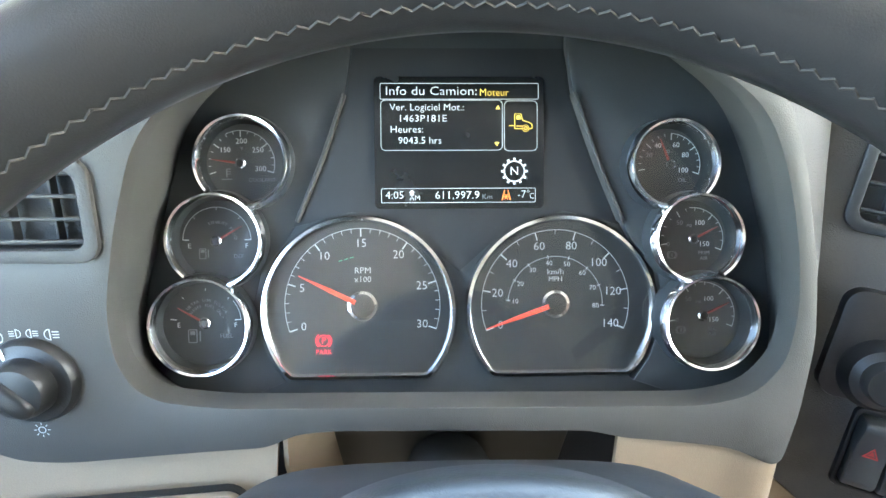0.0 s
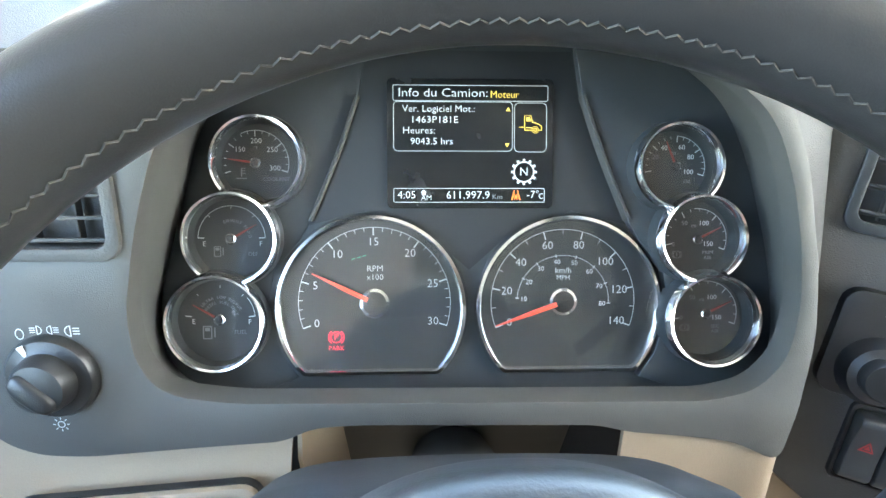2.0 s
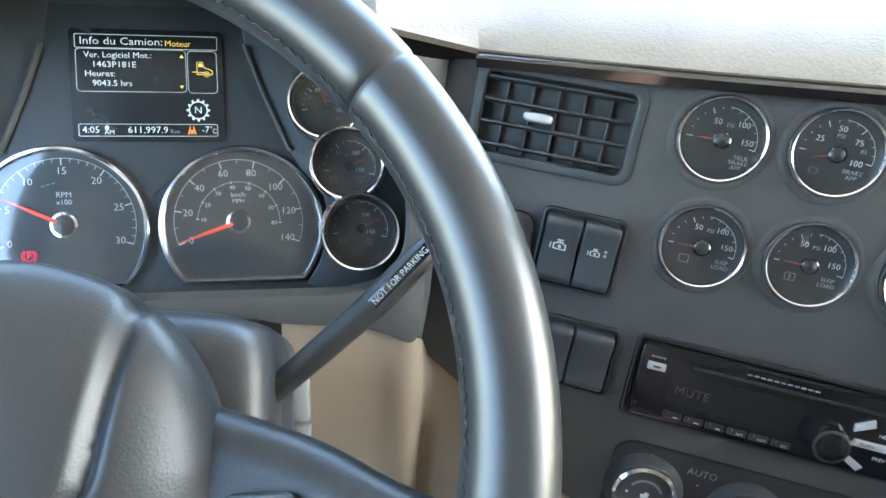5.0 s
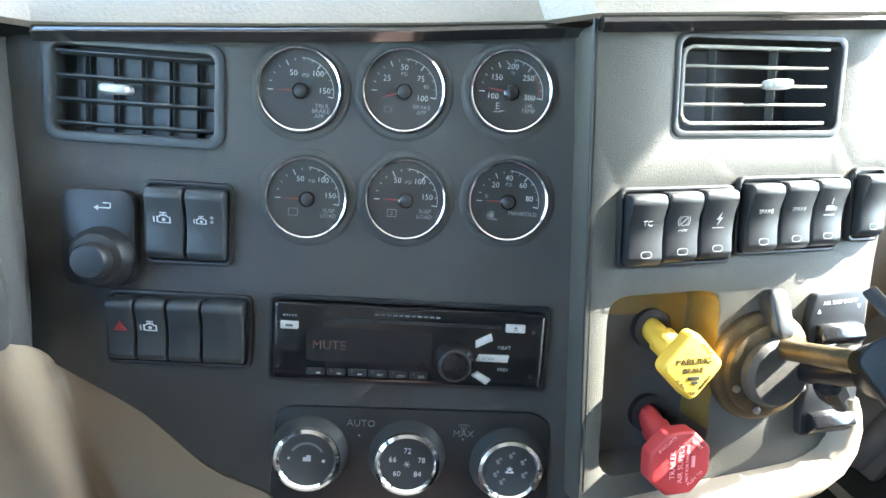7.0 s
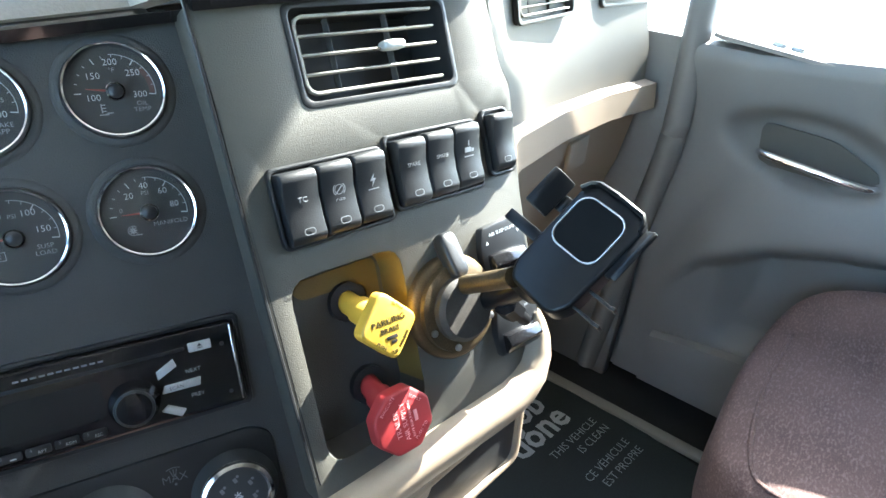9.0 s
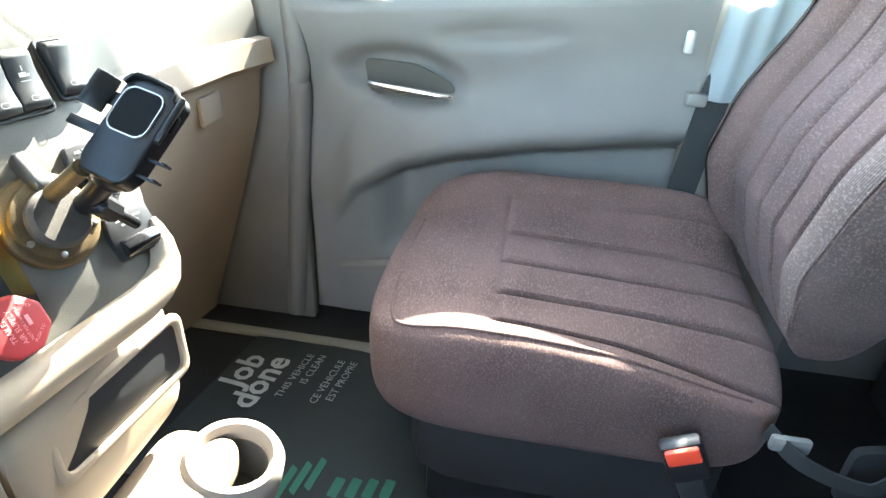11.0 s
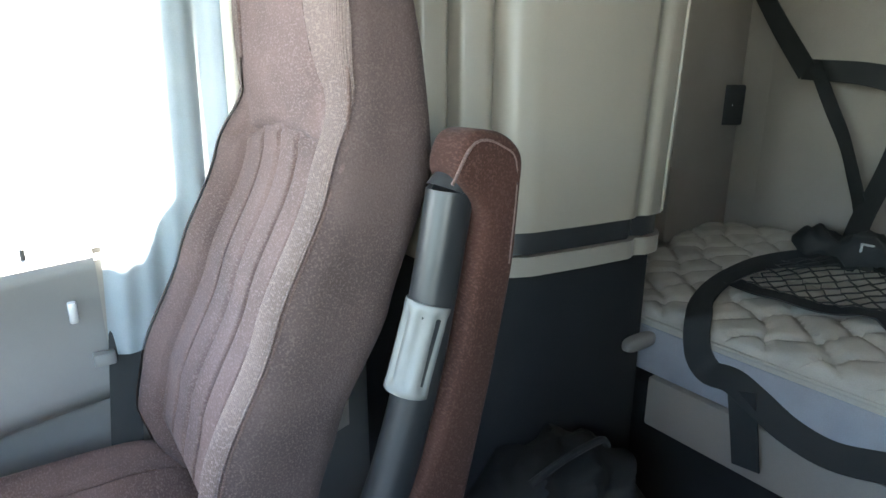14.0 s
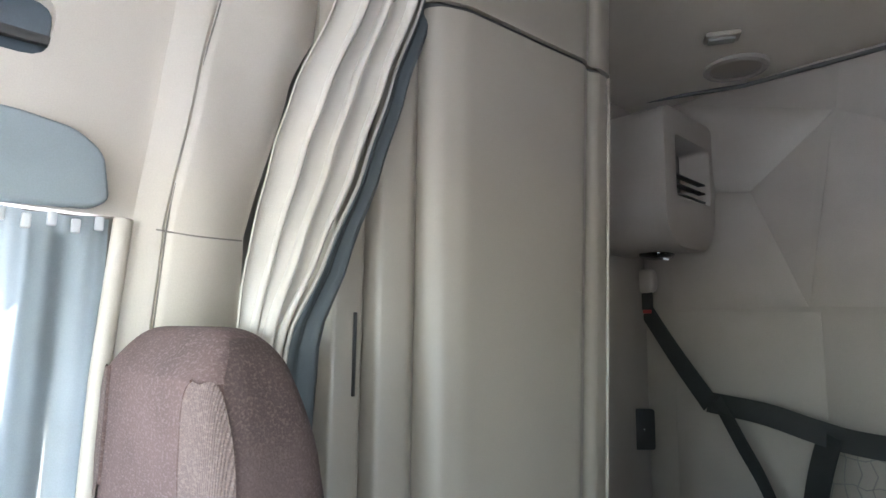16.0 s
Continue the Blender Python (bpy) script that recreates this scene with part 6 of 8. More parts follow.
part("pad", prism(rounded(0.0365, 0.0365, 0.009), 0.0, 0.0016, 0.0006), PAD_RUBBER, holder, "dark rubber pad")
part("pad_ring", prism(rounded(0.039, 0.039, 0.010), 0.0004, 0.0020, 0.0005, holes=(rounded(0.0366, 0.0366, 0.009),)), STEEL, holder, "pale ring round the pad")
bar = part("clamp_arm", box(0.0085, 0.034, 0.004, (-0.023, 0.038, -0.004), 0.0012), HOLDER, holder, "black clamp arm")
part("clamp_jaw", merged(slab([(0.033, -0.006), (0.047, 0.006), (0.0455, 0.009), (0.041, 0.008), (0.030, -0.002)], 0.030, 0.0015), box(0.012, 0.012, 0.004, (0.0, 0.028, -0.006), 0.001)), HOLDER, holder, "black clamp jaw", pose(0.005, 0, 0))
part("clamp_jaw", merged(slab([(-0.029, -0.006), (-0.037, 0.004), (-0.039, 0.008), (-0.035, 0.009), (-0.027, -0.001)], 0.038, 0.0015), box(0.014, 0.010, 0.004, (0.0, -0.027, -0.006), 0.001)), HOLDER, holder, "black clamp jaw", pose(0.003, 0, 0))
for x in (-0.028, -0.042):
    part("foot_hook", merged(box(0.0024, 0.024, 0.003, (x, -0.036, -0.006), 0.0008), box(0.0024, 0.003, 0.010, (x, -0.047, -0.002), 0.0008)), HOLDER, holder, "black foot hook")
inv = PH.inverted()
elbow = [inv @ Vector(p) for p in ((0.665, -0.235, 0.532), (0.655, -0.275, 0.560), (0.655, -0.305, 0.590), (0.650, -0.325, 0.615))]
part("arm", tube([tuple(p) for p in curve([tuple(p) for p in elbow], 6)], 0.0095, 14), HOLDER, holder, "black jointed arm")
part("ball_joint", moved(lathe([(0, 0.018), (0.012, 0.014), (0.017, 0.004), (0.017, -0.006), (0.010, -0.014), (0, -0.016)], 24), Matrix.Translation(elbow[2])), HOLDER, holder)
part("arm_link", tube([tuple(inv @ Vector((0.640, -0.252, 0.566))), tuple(inv @ Vector((0.630, -0.300, 0.601)))], 0.0072, 12), BRASS, holder, "bronze arm link")
part("clamp_screw", merged(moved(lathe([(0.010, 0), (0.010, 0.020), (0.006, 0.024), (0, 0.024)], 8), Matrix.Translation(inv @ Vector((0.668, -0.285, 0.545)))), moved(lathe([(0.005, -0.03), (0.005, 0.0), (0, 0)], 10), Matrix.Translation(inv @ Vector((0.668, -0.285, 0.545))))), HOLDER, holder, "black clamp screw")

# ---- headlamp switch and rockers at the left ----
lamp = thing("headlamp_switch", "black headlamp knob with white pointer and symbols", "switch", SU @ spot(-0.2145, -0.0235, 0.0))
part("knob", lathe([(0.0228, 0), (0.0225, 0.0030), (0.0208, 0.0052), (0.0172, 0.0058), (0.0152, 0.0066), (0.0144, 0.0130), (0.0126, 0.0158), (0.006, 0.0170), (0, 0.0172)], 40), BLACK, lamp, "black rotary knob")
grip = soft_box(0.0250, 0.0120, 0.0100, e=3.0, cuts=6)
part("grip", moved(grip, pose(-0.002, -0.002, 0.0150, 0, 0, 135)), BLACK, lamp)
part("pointer", prism([(-0.0006, 0.0), (0.0006, 0.0), (0.0017, 0.0062), (-0.0017, 0.0062)], 0.0, 0.0006), PRINT, lamp, "white pointer mark", pose(-0.0078, 0.0130, 0.0058, 0, 0, 24))


def lens_mark(at, flip=1):
    return moved(merged(arc_band(0.0020, 0.0024, -90, 90, 0, 10), box(0.0004, 0.0048, 0.0002, (0, 0, 0), 0), *[box(0.0026, 0.0004, 0.0002, (-0.0022, y, 0), 0) for y in (-0.0012, 0.0, 0.0012)]), pose(at[0], at[1], 0.0004) @ Matrix.Diagonal((flip, 1, 1, 1)))


part("symbol", moved(arc_band(0.0019, 0.0024, 0, 360, 0, 20), pose(-0.0127, 0.0229, 0.0004) @ Matrix.Diagonal((0.9, 1.25, 1, 1))), PRINT, lamp)
part("symbol", merged(lens_mark((0.0030, 0.0250), -1), lens_mark((-0.0040, 0.0250), 1)), PRINT, lamp)
part("symbol", moved(lens_mark((0, 0)), pose(0.0121, 0.0243, 0) @ Matrix.Diagonal((-1.25, 1.25, 1, 1))), PRINT, lamp)
part("symbol", moved(merged(arc_band(0.0015, 0.0020, 0, 360, 0, 14), ticks(range(0, 360, 45), 0.0028, 0.0042, 0.0005, 0)), pose(-0.0013, -0.0285, 0.0004)), PRINT, lamp)
left_row = thing("switch_row", "row of dark rocker switches in a tan bezel", "switches", SU @ pose(-0.182, -0.1195, 0.001, 0, 0, 4.5))
part("bezel", prism(rounded(0.134, 0.050, 0.010), -0.004, 0.0045, 0.0025, holes=(rounded(0.112, 0.036, 0.006),)), TAN, left_row, "tan bezel")
part("bezel_groove", prism(rounded(0.136, 0.052, 0.011), -0.004, 0.0008), BLACK, left_row)
part("well", box(0.114, 0.038, 0.003, (0, 0, -0.001), 0), BLACK, left_row)
for i in range(5):
    rocker(left_row, pose(-0.0450 + 0.0225 * i, 0, -0.0015), 0.0222, 0.035, None, None, foot=False)

# ---- passenger seat ----
def lerp_list(table, k):
    for (a, p), (b, q) in zip(table, table[1:]):
        if k <= b:
            t = max(0.0, min(1.0, (k - a) / (b - a)))
            t = t * t * (3 - 2 * t) * 0.35 + t * 0.65
            return p + (q - p) * t
    return table[-1][1]


def step(a, b, v):
    t = max(0.0, min(1.0, (v - a) / (b - a)))
    return t * t * (3 - 2 * t)


def edge_point(shape, x, y, z, e):
    c = Vector((x, y, z))
    c /= (abs(c.x) ** e + abs(c.y) ** e + abs(c.z) ** e) ** (1 / e)
    return shape(c)


seat = thing("passenger_seat", "maroon-brown cloth passenger seat with fluted cushion and raised armrest", "seat", group="cab seats")


def cushion_shape(c):
    x = 1.030 + 0.226 * c.x
    y = -0.712 + 0.262 * c.y + 0.020 * (1 - c.x * c.x) * max(0.0, c.y)
    top = 0.364 + 0.010 * c.x + 0.046 * step(0.45, 0.85, c.x) - 0.028 * (1 - c.y) / 2 * step(0.7, 0.2, c.x) * step(-1.0, -0.70, c.x)
    top -= 0.020 * step(0.45, 1.0, c.y) + 0.050 * step(-0.1, -1.0, c.y) * step(-0.35, -0.95, c.x) - 0.012 * step(-0.55, -0.85, c.x) * step(-0.4, 0.3, c.y)
    if c.z > 0:
        z = 0.27 + c.z * (top - 0.27)
        flutes = sum(math.exp(-((x - g) / 0.0036) ** 2) for g in (0.858, 0.928, 1.007, 1.090, 1.170))
        z -= 0.016 * flutes * step(-0.600, -0.622, y) * step(0.4, 0.8, c.z)
        z -= 0.004 * math.exp(-((y + 0.606) / 0.005) ** 2) * step(0.855, 0.875, x) * step(1.19, 1.17, x) * c.z
    else:
        z = 0.27 + c.z * 0.100
        x += 0.012 * c.x * c.z
    return Vector((x, y, z))


cushion = part("cushion", soft_box(1, 1, 1, e=5.5, cuts=130, shape=cushion_shape), SEAT, seat, "maroon ribbed cloth cushion")


def welt(shape, pts, e, r=0.0028):
    return tube([tuple(p) for p in curve([tuple(edge_point(shape, *q, e)) for q in pts], 4)], r, 8)


part("cushion_welt", welt(cushion_shape, [(-1, -0.95, 1), (-1, -0.6, 1), (-1, -0.2, 1), (-1, 0.2, 1), (-1, 0.6, 1), (-1, 0.95, 1), (-0.8, 1, 1), (-0.4, 1, 1), (0, 1, 1), (0.5, 1, 1)], 5.5), SEAT, cushion)
FRONT = [(0.33, -0.935), (0.41, -0.905), (0.47, -0.893), (0.55, -0.912), (0.70, -0.982), (0.85, -1.052), (0.95, -1.088), (1.05, -1.083), (1.12, -1.078), (1.17, -1.105)]
REAR = [(0.33, -1.02), (0.49, -1.06), (0.58, -1.090), (0.70, -1.158), (0.86, -1.217), (0.98, -1.212), (1.05, -1.203), (1.13, -1.186), (1.17, -1.166)]


def back_shape(c):
    z = 0.748 + 0.419 * c.z
    half = 0.222 - 0.034 * step(0.86, 0.99, z)
    mid = 1.032 - 0.020 * step(0.86, 0.99, z)
    x = mid + half * c.x
    yf, yb = lerp_list(FRONT, z), lerp_list(REAR, z)
    y = yb + (yf - yb) * (c.y + 1) / 2
    if c.y > 0:
        hollow = step(0.175, 0.12, abs(x - 1.018)) * step(0.965, 0.86, z)
        y -= 0.034 * hollow * c.y
        flutes = sum(math.exp(-((x - g) / 0.0034) ** 2) for g in (0.905, 0.965, 1.025, 1.090, 1.155))
        y -= 0.012 * flutes * step(0.885, 0.862, z - 0.02 * math.cos((x - 1.03) * 12)) * step(0.4, 0.8, c.y)
        y -= 0.007 * math.exp(-((z - 0.882 - 0.02 * math.cos((x - 1.03) * 12)) / 0.006) ** 2) * step(0.165, 0.13, abs(x - 1.032))
        y -= 0.006 * math.exp(-((z - 0.930) / 0.035) ** 2) * step(0.10, 0.17, abs(x - mid))
    return Vector((x, y, z))


backrest = part("backrest", soft_box(1, 1, 1, e=5.0, cuts=136, shape=back_shape), SEAT, seat, "maroon cloth backrest with fluted middle and headrest")
for s in (-1, 1):
    for dx, r in ((0.10, 0.0024),):
        part("backrest_welt", welt(back_shape, [(s, 1 - dx * 2.2, z) for z in (-0.92, -0.8, -0.6, -0.4, -0.2, 0.0, 0.2, 0.4, 0.6, 0.8, 0.9)], 5.0, r), SEAT_PLAIN, backrest)
def head_arc(z):
    """How the ribbed band closes in an arch on the headrest."""
    return max(0.02, 1 - max(0.0, (z - 0.72) / 0.435) ** 2.4) ** 0.5


for s in (-1, 1):
    rows = []
    for i in range(61):
        z = -1.00 + 2.15 * i / 60
        line = []
        for j in range(9):
            k = j / 8
            w = (1.0 + 0.9 * step(0.40, 0.70, z)) * head_arc(z)
            c = Vector((s * (1.0 - 0.19 * k * w), 1.0 - 0.20 * w * (1.0 - min(1.0, k * 1.6)), z))
            c /= (abs(c.x) ** 5 + abs(c.y) ** 5 + abs(c.z) ** 5) ** 0.2
            p = back_shape(c)
            line.append(tuple(p + Vector((s * 0.0030, 0.0030, 0.0006))))
        rows.append(line)
    part("edge_band", sheet(rows, 0.0), BAND, backrest, "ribbed cloth edge band")
# flank of the backrest, its shade carried by the darker cloth colour
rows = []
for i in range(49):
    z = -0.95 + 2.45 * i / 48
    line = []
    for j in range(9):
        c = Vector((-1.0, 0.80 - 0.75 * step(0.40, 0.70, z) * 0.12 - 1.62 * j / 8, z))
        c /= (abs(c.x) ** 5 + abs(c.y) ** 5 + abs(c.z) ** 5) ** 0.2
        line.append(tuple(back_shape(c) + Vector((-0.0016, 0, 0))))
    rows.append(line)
part("side_panel", sheet(rows, 0.0), SHADED_CLOTH, backrest, "maroon side cloth with shade put into its colour")
for s in (-1, 1):
    arc = [(s * (1.0 - 0.19 * (1.0 + 0.9 * step(0.40, 0.70, z)) * head_arc(z)), 1.0, z) for z in (0.60, 0.72, 0.82, 0.92, 1.00, 1.06, 1.10)]
    part("head_seam", welt(back_shape, arc, 5.0, 0.0034), SEAT, backrest, "stitched seam on the headrest")

# raised armrest: cloth pad, grey sleeve and ribbed roller
ARM = [(-1.150, 0.872), (-1.168, 0.915), (-1.214, 0.908), (-1.238, 0.886), (-1.229, 0.771), (-1.203, 0.645), (-1.168, 0.500), (-1.134, 0.424), (-1.104, 0.400), (-1.074, 0.414), (-1.068, 0.468), (-1.118, 0.560), (-1.160, 0.680), (-1.188, 0.830)]
turn_x = Matrix(((0, 0, 1, 0), (1, 0, 0, 0), (0, 1, 0, 0), (0, 0, 0, 1)))
pad = prism(smooth_loop(ARM, 0.022, 5), -0.031, 0.031)
bevelled(pad, 0.010, 3)
armrest = part("armrest_pad", moved(pad, Matrix.Translation((0.737, 0, 0)) @ turn_x), ARM_CLOTH, seat, "rust-brown cloth armrest pad, folded up")
seam_line = [(0.7080, -1.146, 0.862), (0.7072, -1.172, 0.900), (0.7072, -1.206, 0.895), (0.7072, -1.226, 0.870), (0.7072, -1.219, 0.772)]
part("pad_seam", tube([tuple(p) for p in curve(seam_line, 5)], 0.0018, 6), SEAT_PLAIN, armrest)
sleeve_line = [(0.742, -1.060, 0.462), (0.742, -1.072, 0.492), (0.742, -1.098, 0.560), (0.742, -1.128, 0.660), (0.742, -1.150, 0.760), (0.742, -1.166, 0.842), (0.742, -1.167, 0.850)]


def sleeve_size(k):
    return (0.78 if k < 0.02 else 0.86 if k > 0.985 else 1) * (1.14 - 0.14 * step(0.0, 0.45, k))


oval = [(0.0228 * math.copysign(abs(math.cos(a)) ** 0.8, math.cos(a)), 0.0238 * math.copysign(abs(math.sin(a)) ** 0.8, math.sin(a))) for a in [2 * math.pi * i / 24 for i in range(24)]]
sleeve = part("armrest_sleeve", sweep([tuple(p) for p in curve(sleeve_line, 6)], lambda k: [(x * sleeve_size(k), y * sleeve_size(k)) for x, y in oval]), SLEEVE, seat, "dark satin sleeve along the armrest")
part("sleeve_slot", box(0.0015, 0.003, 0.014, (0.716, -1.050, 0.517), 0.0004), BLACK, sleeve)
a, b = Vector((0.742, -1.112, 0.640)), Vector((0.742, -1.142, 0.735))
d = (b - a).normalized()
flute = [(0.0250 * (1 - 0.14 * (0.5 + 0.5 * math.cos(8 * t)) ** 1.5) * math.cos(t), 0.0250 * (1 - 0.14 * (0.5 + 0.5 * math.cos(8 * t)) ** 1.5) * math.sin(t)) for t in [2 * math.pi * i / 80 for i in range(80)]]
plain = ring_of(0.0253, 80)
roller = sweep([tuple(a), tuple(a + d * 0.001), tuple(a + d * 0.008), tuple(a + d * 0.014), tuple(b - d * 0.014), tuple(b - d * 0.008), tuple(b - d * 0.001), tuple(b)], lambda k: [(x * 0.97, y * 0.97) for x, y in plain] if k in (0, 1) else flute if 0.3 < k < 0.7 else plain)
part("ribbed_roller", roller, ROLLER, sleeve, "silver ribbed tilt roller")
part("pivot", merged(moved(lathe([(0.016, -0.02), (0.016, 0.02), (0.010, 0.024), (0, 0.024)], 20), Matrix.Translation((0.755, -1.045, 0.455)) @ Matrix.Rotation(radians(-90), 4, "Y")), box(0.03, 0.05, 0.03, (0.79, -1.03, 0.44), 0.006)), BLACK, seat, "black armrest pivot bracket")
for dy, dz in ((0.0, 0.0), (0.022, 0.012), (0.012, -0.022)):
    part("pivot_bolt", moved(lathe([(0.006, 0), (0.006, 0.005), (0.003, 0.007), (0, 0.007)], 6), Matrix.Translation((0.774, -1.035 + dy, 0.448 + dz)) @ Matrix.Rotation(radians(-90), 4, "Y")), BRASS, seat, "dull bolt")
# base, shroud and buckle
part("base_shroud", soft_box(0.40, 0.44, 0.13, (1.03, -0.72, 0.135), e=7, cuts=6), CARPET, seat, "black skirt under the cushion")
part("pedestal", box(0.34, 0.42, 0.09, (1.03, -0.74, 0.045), 0.012), BLACK, seat, "black seat pedestal")
bracket = prism(smooth_loop([(-1.02, 0.205), (-1.02, 0.285), (-1.30, 0.350), (-1.33, 0.32), (-1.33, 0.27), (-1.14, 0.205)], 0.012, 3), -0.006, 0.006, 0.002, holes=(smooth_loop([(-1.185, 0.255), (-1.185, 0.285), (-1.245, 0.305), (-1.245, 0.272)], 0.012, 3),))
part("rear_bracket", moved(bracket, Matrix.Translation((0.80, 0, 0)) @ turn_x), CARPET, seat, "dark steel bracket behind the seat")
buckle = thing("seat_belt_buckle", "seat belt buckle with red release button beside the cushion", "buckle", Matrix.Translation((0.762, -0.833, 0.275)) @ Matrix.Rotation(radians(-26), 4, "X"))
part("buckle_body", box(0.020, 0.045, 0.056, (0.006, 0, -0.012), 0.005), BLACK, buckle, "black buckle body")
part("release_button", box(0.008, 0.037, 0.021, (-0.0055, 0, 0.003), 0.003), NEEDLE, buckle, "red release button")
part("buckle_stalk", box(0.012, 0.030, 0.10, (0.010, 0.004, -0.085), 0.004), STRAP, buckle)
belt = thing("lap_belt_end", "black webbing belt end with a pale tongue hanging beside the cushion", "seat belt")
part("webbing", sweep([tuple(p) for p in curve([(0.80, -0.925, 0.295), (0.765, -0.955, 0.285), (0.758, -1.02, 0.270), (0.755, -1.045, 0.30), (0.757, -1.05, 0.23), (0.758, -1.045, 0.16)], 6)], [(-0.010, -0.0012), (0.010, -0.0012), (0.010, 0.0012), (-0.010, 0.0012)], twist_up=(1, 0, 0.1)), STRAP, belt, "black webbing")
part("belt_tongue", box(0.010, 0.042, 0.020, (0.785, -0.945, 0.292), 0.004), ROLLER, belt, "pale plastic tongue")
# driver seat stays out of view; added to block light from the left
driver_seat = copy_thing(seat, Matrix.Translation((-1.06, -0.06, 0)))
driver_seat.name = "driver_seat"
tagged(driver_seat, "unseen maroon-brown cloth driver seat with raised armrest", "seat", group="cab seats")

# ---- passenger door, kick panel and floor ----
door = thing("door_1", "grey vinyl passenger door with chrome handle in a dark recess", "door", kind="structure")
CREASE = [(-0.90, 0.480), (-0.84, 0.473), (-0.66, 0.448), (-0.49, 0.413), (-0.40, 0.385), (-0.31, 0.330), (-0.25, 0.24), (-0.21, 0.10)]


def door_depth(y, z):
    x = 1.274 - 0.028 * step(0.50, 0.66, z)
    over = z - lerp_list(CREASE, y)
    x += 0.034 * step(0.0, -0.03, over) * step(0.17, 0.22, z) * step(-0.33, -0.40, y)
    x -= (0.026 * step(-0.020, 0.020, over) * step(0.14, 0.02, over) + 0.004 * step(-0.02, 0.02, over)) * step(-0.235, -0.33, y)
    e = ((y + 0.395) / 0.125) ** 2 + ((z - 0.540 - 0.10 * (y + 0.395)) / 0.056) ** 2
    x += 0.028 * step(1.05, 0.35, e)
    e = ((y + 0.560) / 0.120) ** 2 + ((z - 0.605) / 0.022) ** 2
    x += 0.006 * step(1.0, 0.3, e)
    return x


ys = [-0.216 - 0.66 * i / 110 for i in range(111)]
zs = [0.04 + 0.605 * j / 80 for j in range(81)]
rows = []
for y in ys:
    lift = max(0.0, -(y + 0.30)) * 0.085
    col = [(door_depth(y, z), y, z + lift * step(0.5, 0.645, z)) for z in zs]
    t = col[-1]
    col += [(t[0] + 0.004, y, t[2] + 0.007), (t[0] + 0.014, y, t[2] + 0.010), (1.318, y, t[2] + 0.012)]
    rows.append(col)
part("door_trim", sheet(rows, -0.006), DOOR_SKIN, door, "grey vinyl door trim")
part("door_handle", sweep([tuple(p) for p in curve([(1.268, -0.336, 0.524), (1.254, -0.352, 0.526), (1.249, -0.41, 0.522), (1.254, -0.47, 0.515), (1.268, -0.486, 0.513)], 6)], [(x, y * 0.75) for x, y in ring_of(0.0078, 12)]), CHROME, door, "chrome pull handle")
part("handle_plate", moved(prism(smooth_loop([(-0.325, 0.565), (-0.42, 0.560), (-0.485, 0.530), (-0.490, 0.500), (-0.335, 0.505)], 0.015, 4), 0, 0.003), Matrix.Translation((1.2765, 0, 0)) @ turn_x), CONSOLE, door, "dark handle cup")
sw = part("window_switch_plate", prism(rounded(0.056, 0.200, 0.016), 0, 0.006, 0.002), DOOR_CLOTH, door, "grey switch plate on the sill", pose(1.268, -0.330, 0.6605, 5))
part("switch_well", prism(rounded(0.040, 0.062, 0.010), 0.0058, 0.0066), BLACK, sw, "", pose(0, 0.005, 0))
for y in (-0.012, 0.012):
    part("window_switch", moved(soft_box(0.022, 0.018, 0.010, e=4, cuts=4), pose(0, y + 0.005, 0.008)), SILVER, sw, "grey window switch")
part("lock_pin", lathe([(0.004, 0), (0.0035, 0.03), (0, 0.032)], 12), BLACK, door, "", pose(1.29, -0.79, 0.69))
# the lower map pocket
rows = []
for i in range(25):
    y = -0.27 - 0.52 * i / 24
    h = 0.14 + 0.03 * math.sin(i / 24 * math.pi)
    rows.append([(1.262, y, h + 0.02), (1.248, y, h + 0.014), (1.244, y, h - 0.02), (1.250, y, 0.05)])
part("map_pocket", sheet(rows, -0.004), DOOR_SKIN, door, "grey door pocket")
structure("trim_kick_panel", box(0.03, 0.60, 0.66, (1.280, 0.095, 0.33), 0.008), DOOR_SKIN, "grey kick panel ahead of the door", "trim")
structure("trim_b_pillar", moved(prism(smooth_loop([(-0.868, 0.0), (-0.872, 0.70), (-1.055, 0.715), (-1.075, 0.73), (-1.08, 1.36), (-1.12, 1.36), (-1.13, 0.0)], 0.008, 3), 0.0, 0.045, 0.01), Matrix.Translation((1.245, 0, 0)) @ turn_x), DOOR_CLOTH, "taupe vinyl pillar behind the door", "trim")
sb = thing("seat_belt", "black seat belt running down the door pillar", "seat belt")
part("webbing", sweep([(1.243, -1.035, 1.28), (1.243, -1.020, 0.80), (1.232, -0.90, 0.58), (1.225, -0.880, 0.40), (1.20, -0.885, 0.18)], [(-0.023, -0.0013), (0.023, -0.0013), (0.023, 0.0013), (-0.023, 0.0013)], twist_up=(1, 0, 0)), STRAP, sb, "black webbing")
part("belt_guide", box(0.02, 0.030, 0.020, (1.222, -0.868, 0.552), 0.004), ROLLER, sb, "pale belt guide")
part("belt_guide", box(0.014, 0.012, 0.032, (1.215, -0.838, 0.635), 0.003), SILVER, sb, "pale belt stop")

# outside mirror and the yard
mirror = thing("door_mirror", "white truck door mirror on an arm outside the window", "mirror")
part("mirror_shell", soft_box(0.16, 0.10, 0.34, (1.62, 0.17, 0.96), e=5, cuts=6), WHITE_PAINT, mirror, "white mirror shell")
part("mirror_glass", box(0.13, 0.004, 0.30, (1.62, 0.117, 0.96), 0.001), CHROME, mirror, "mirror glass")
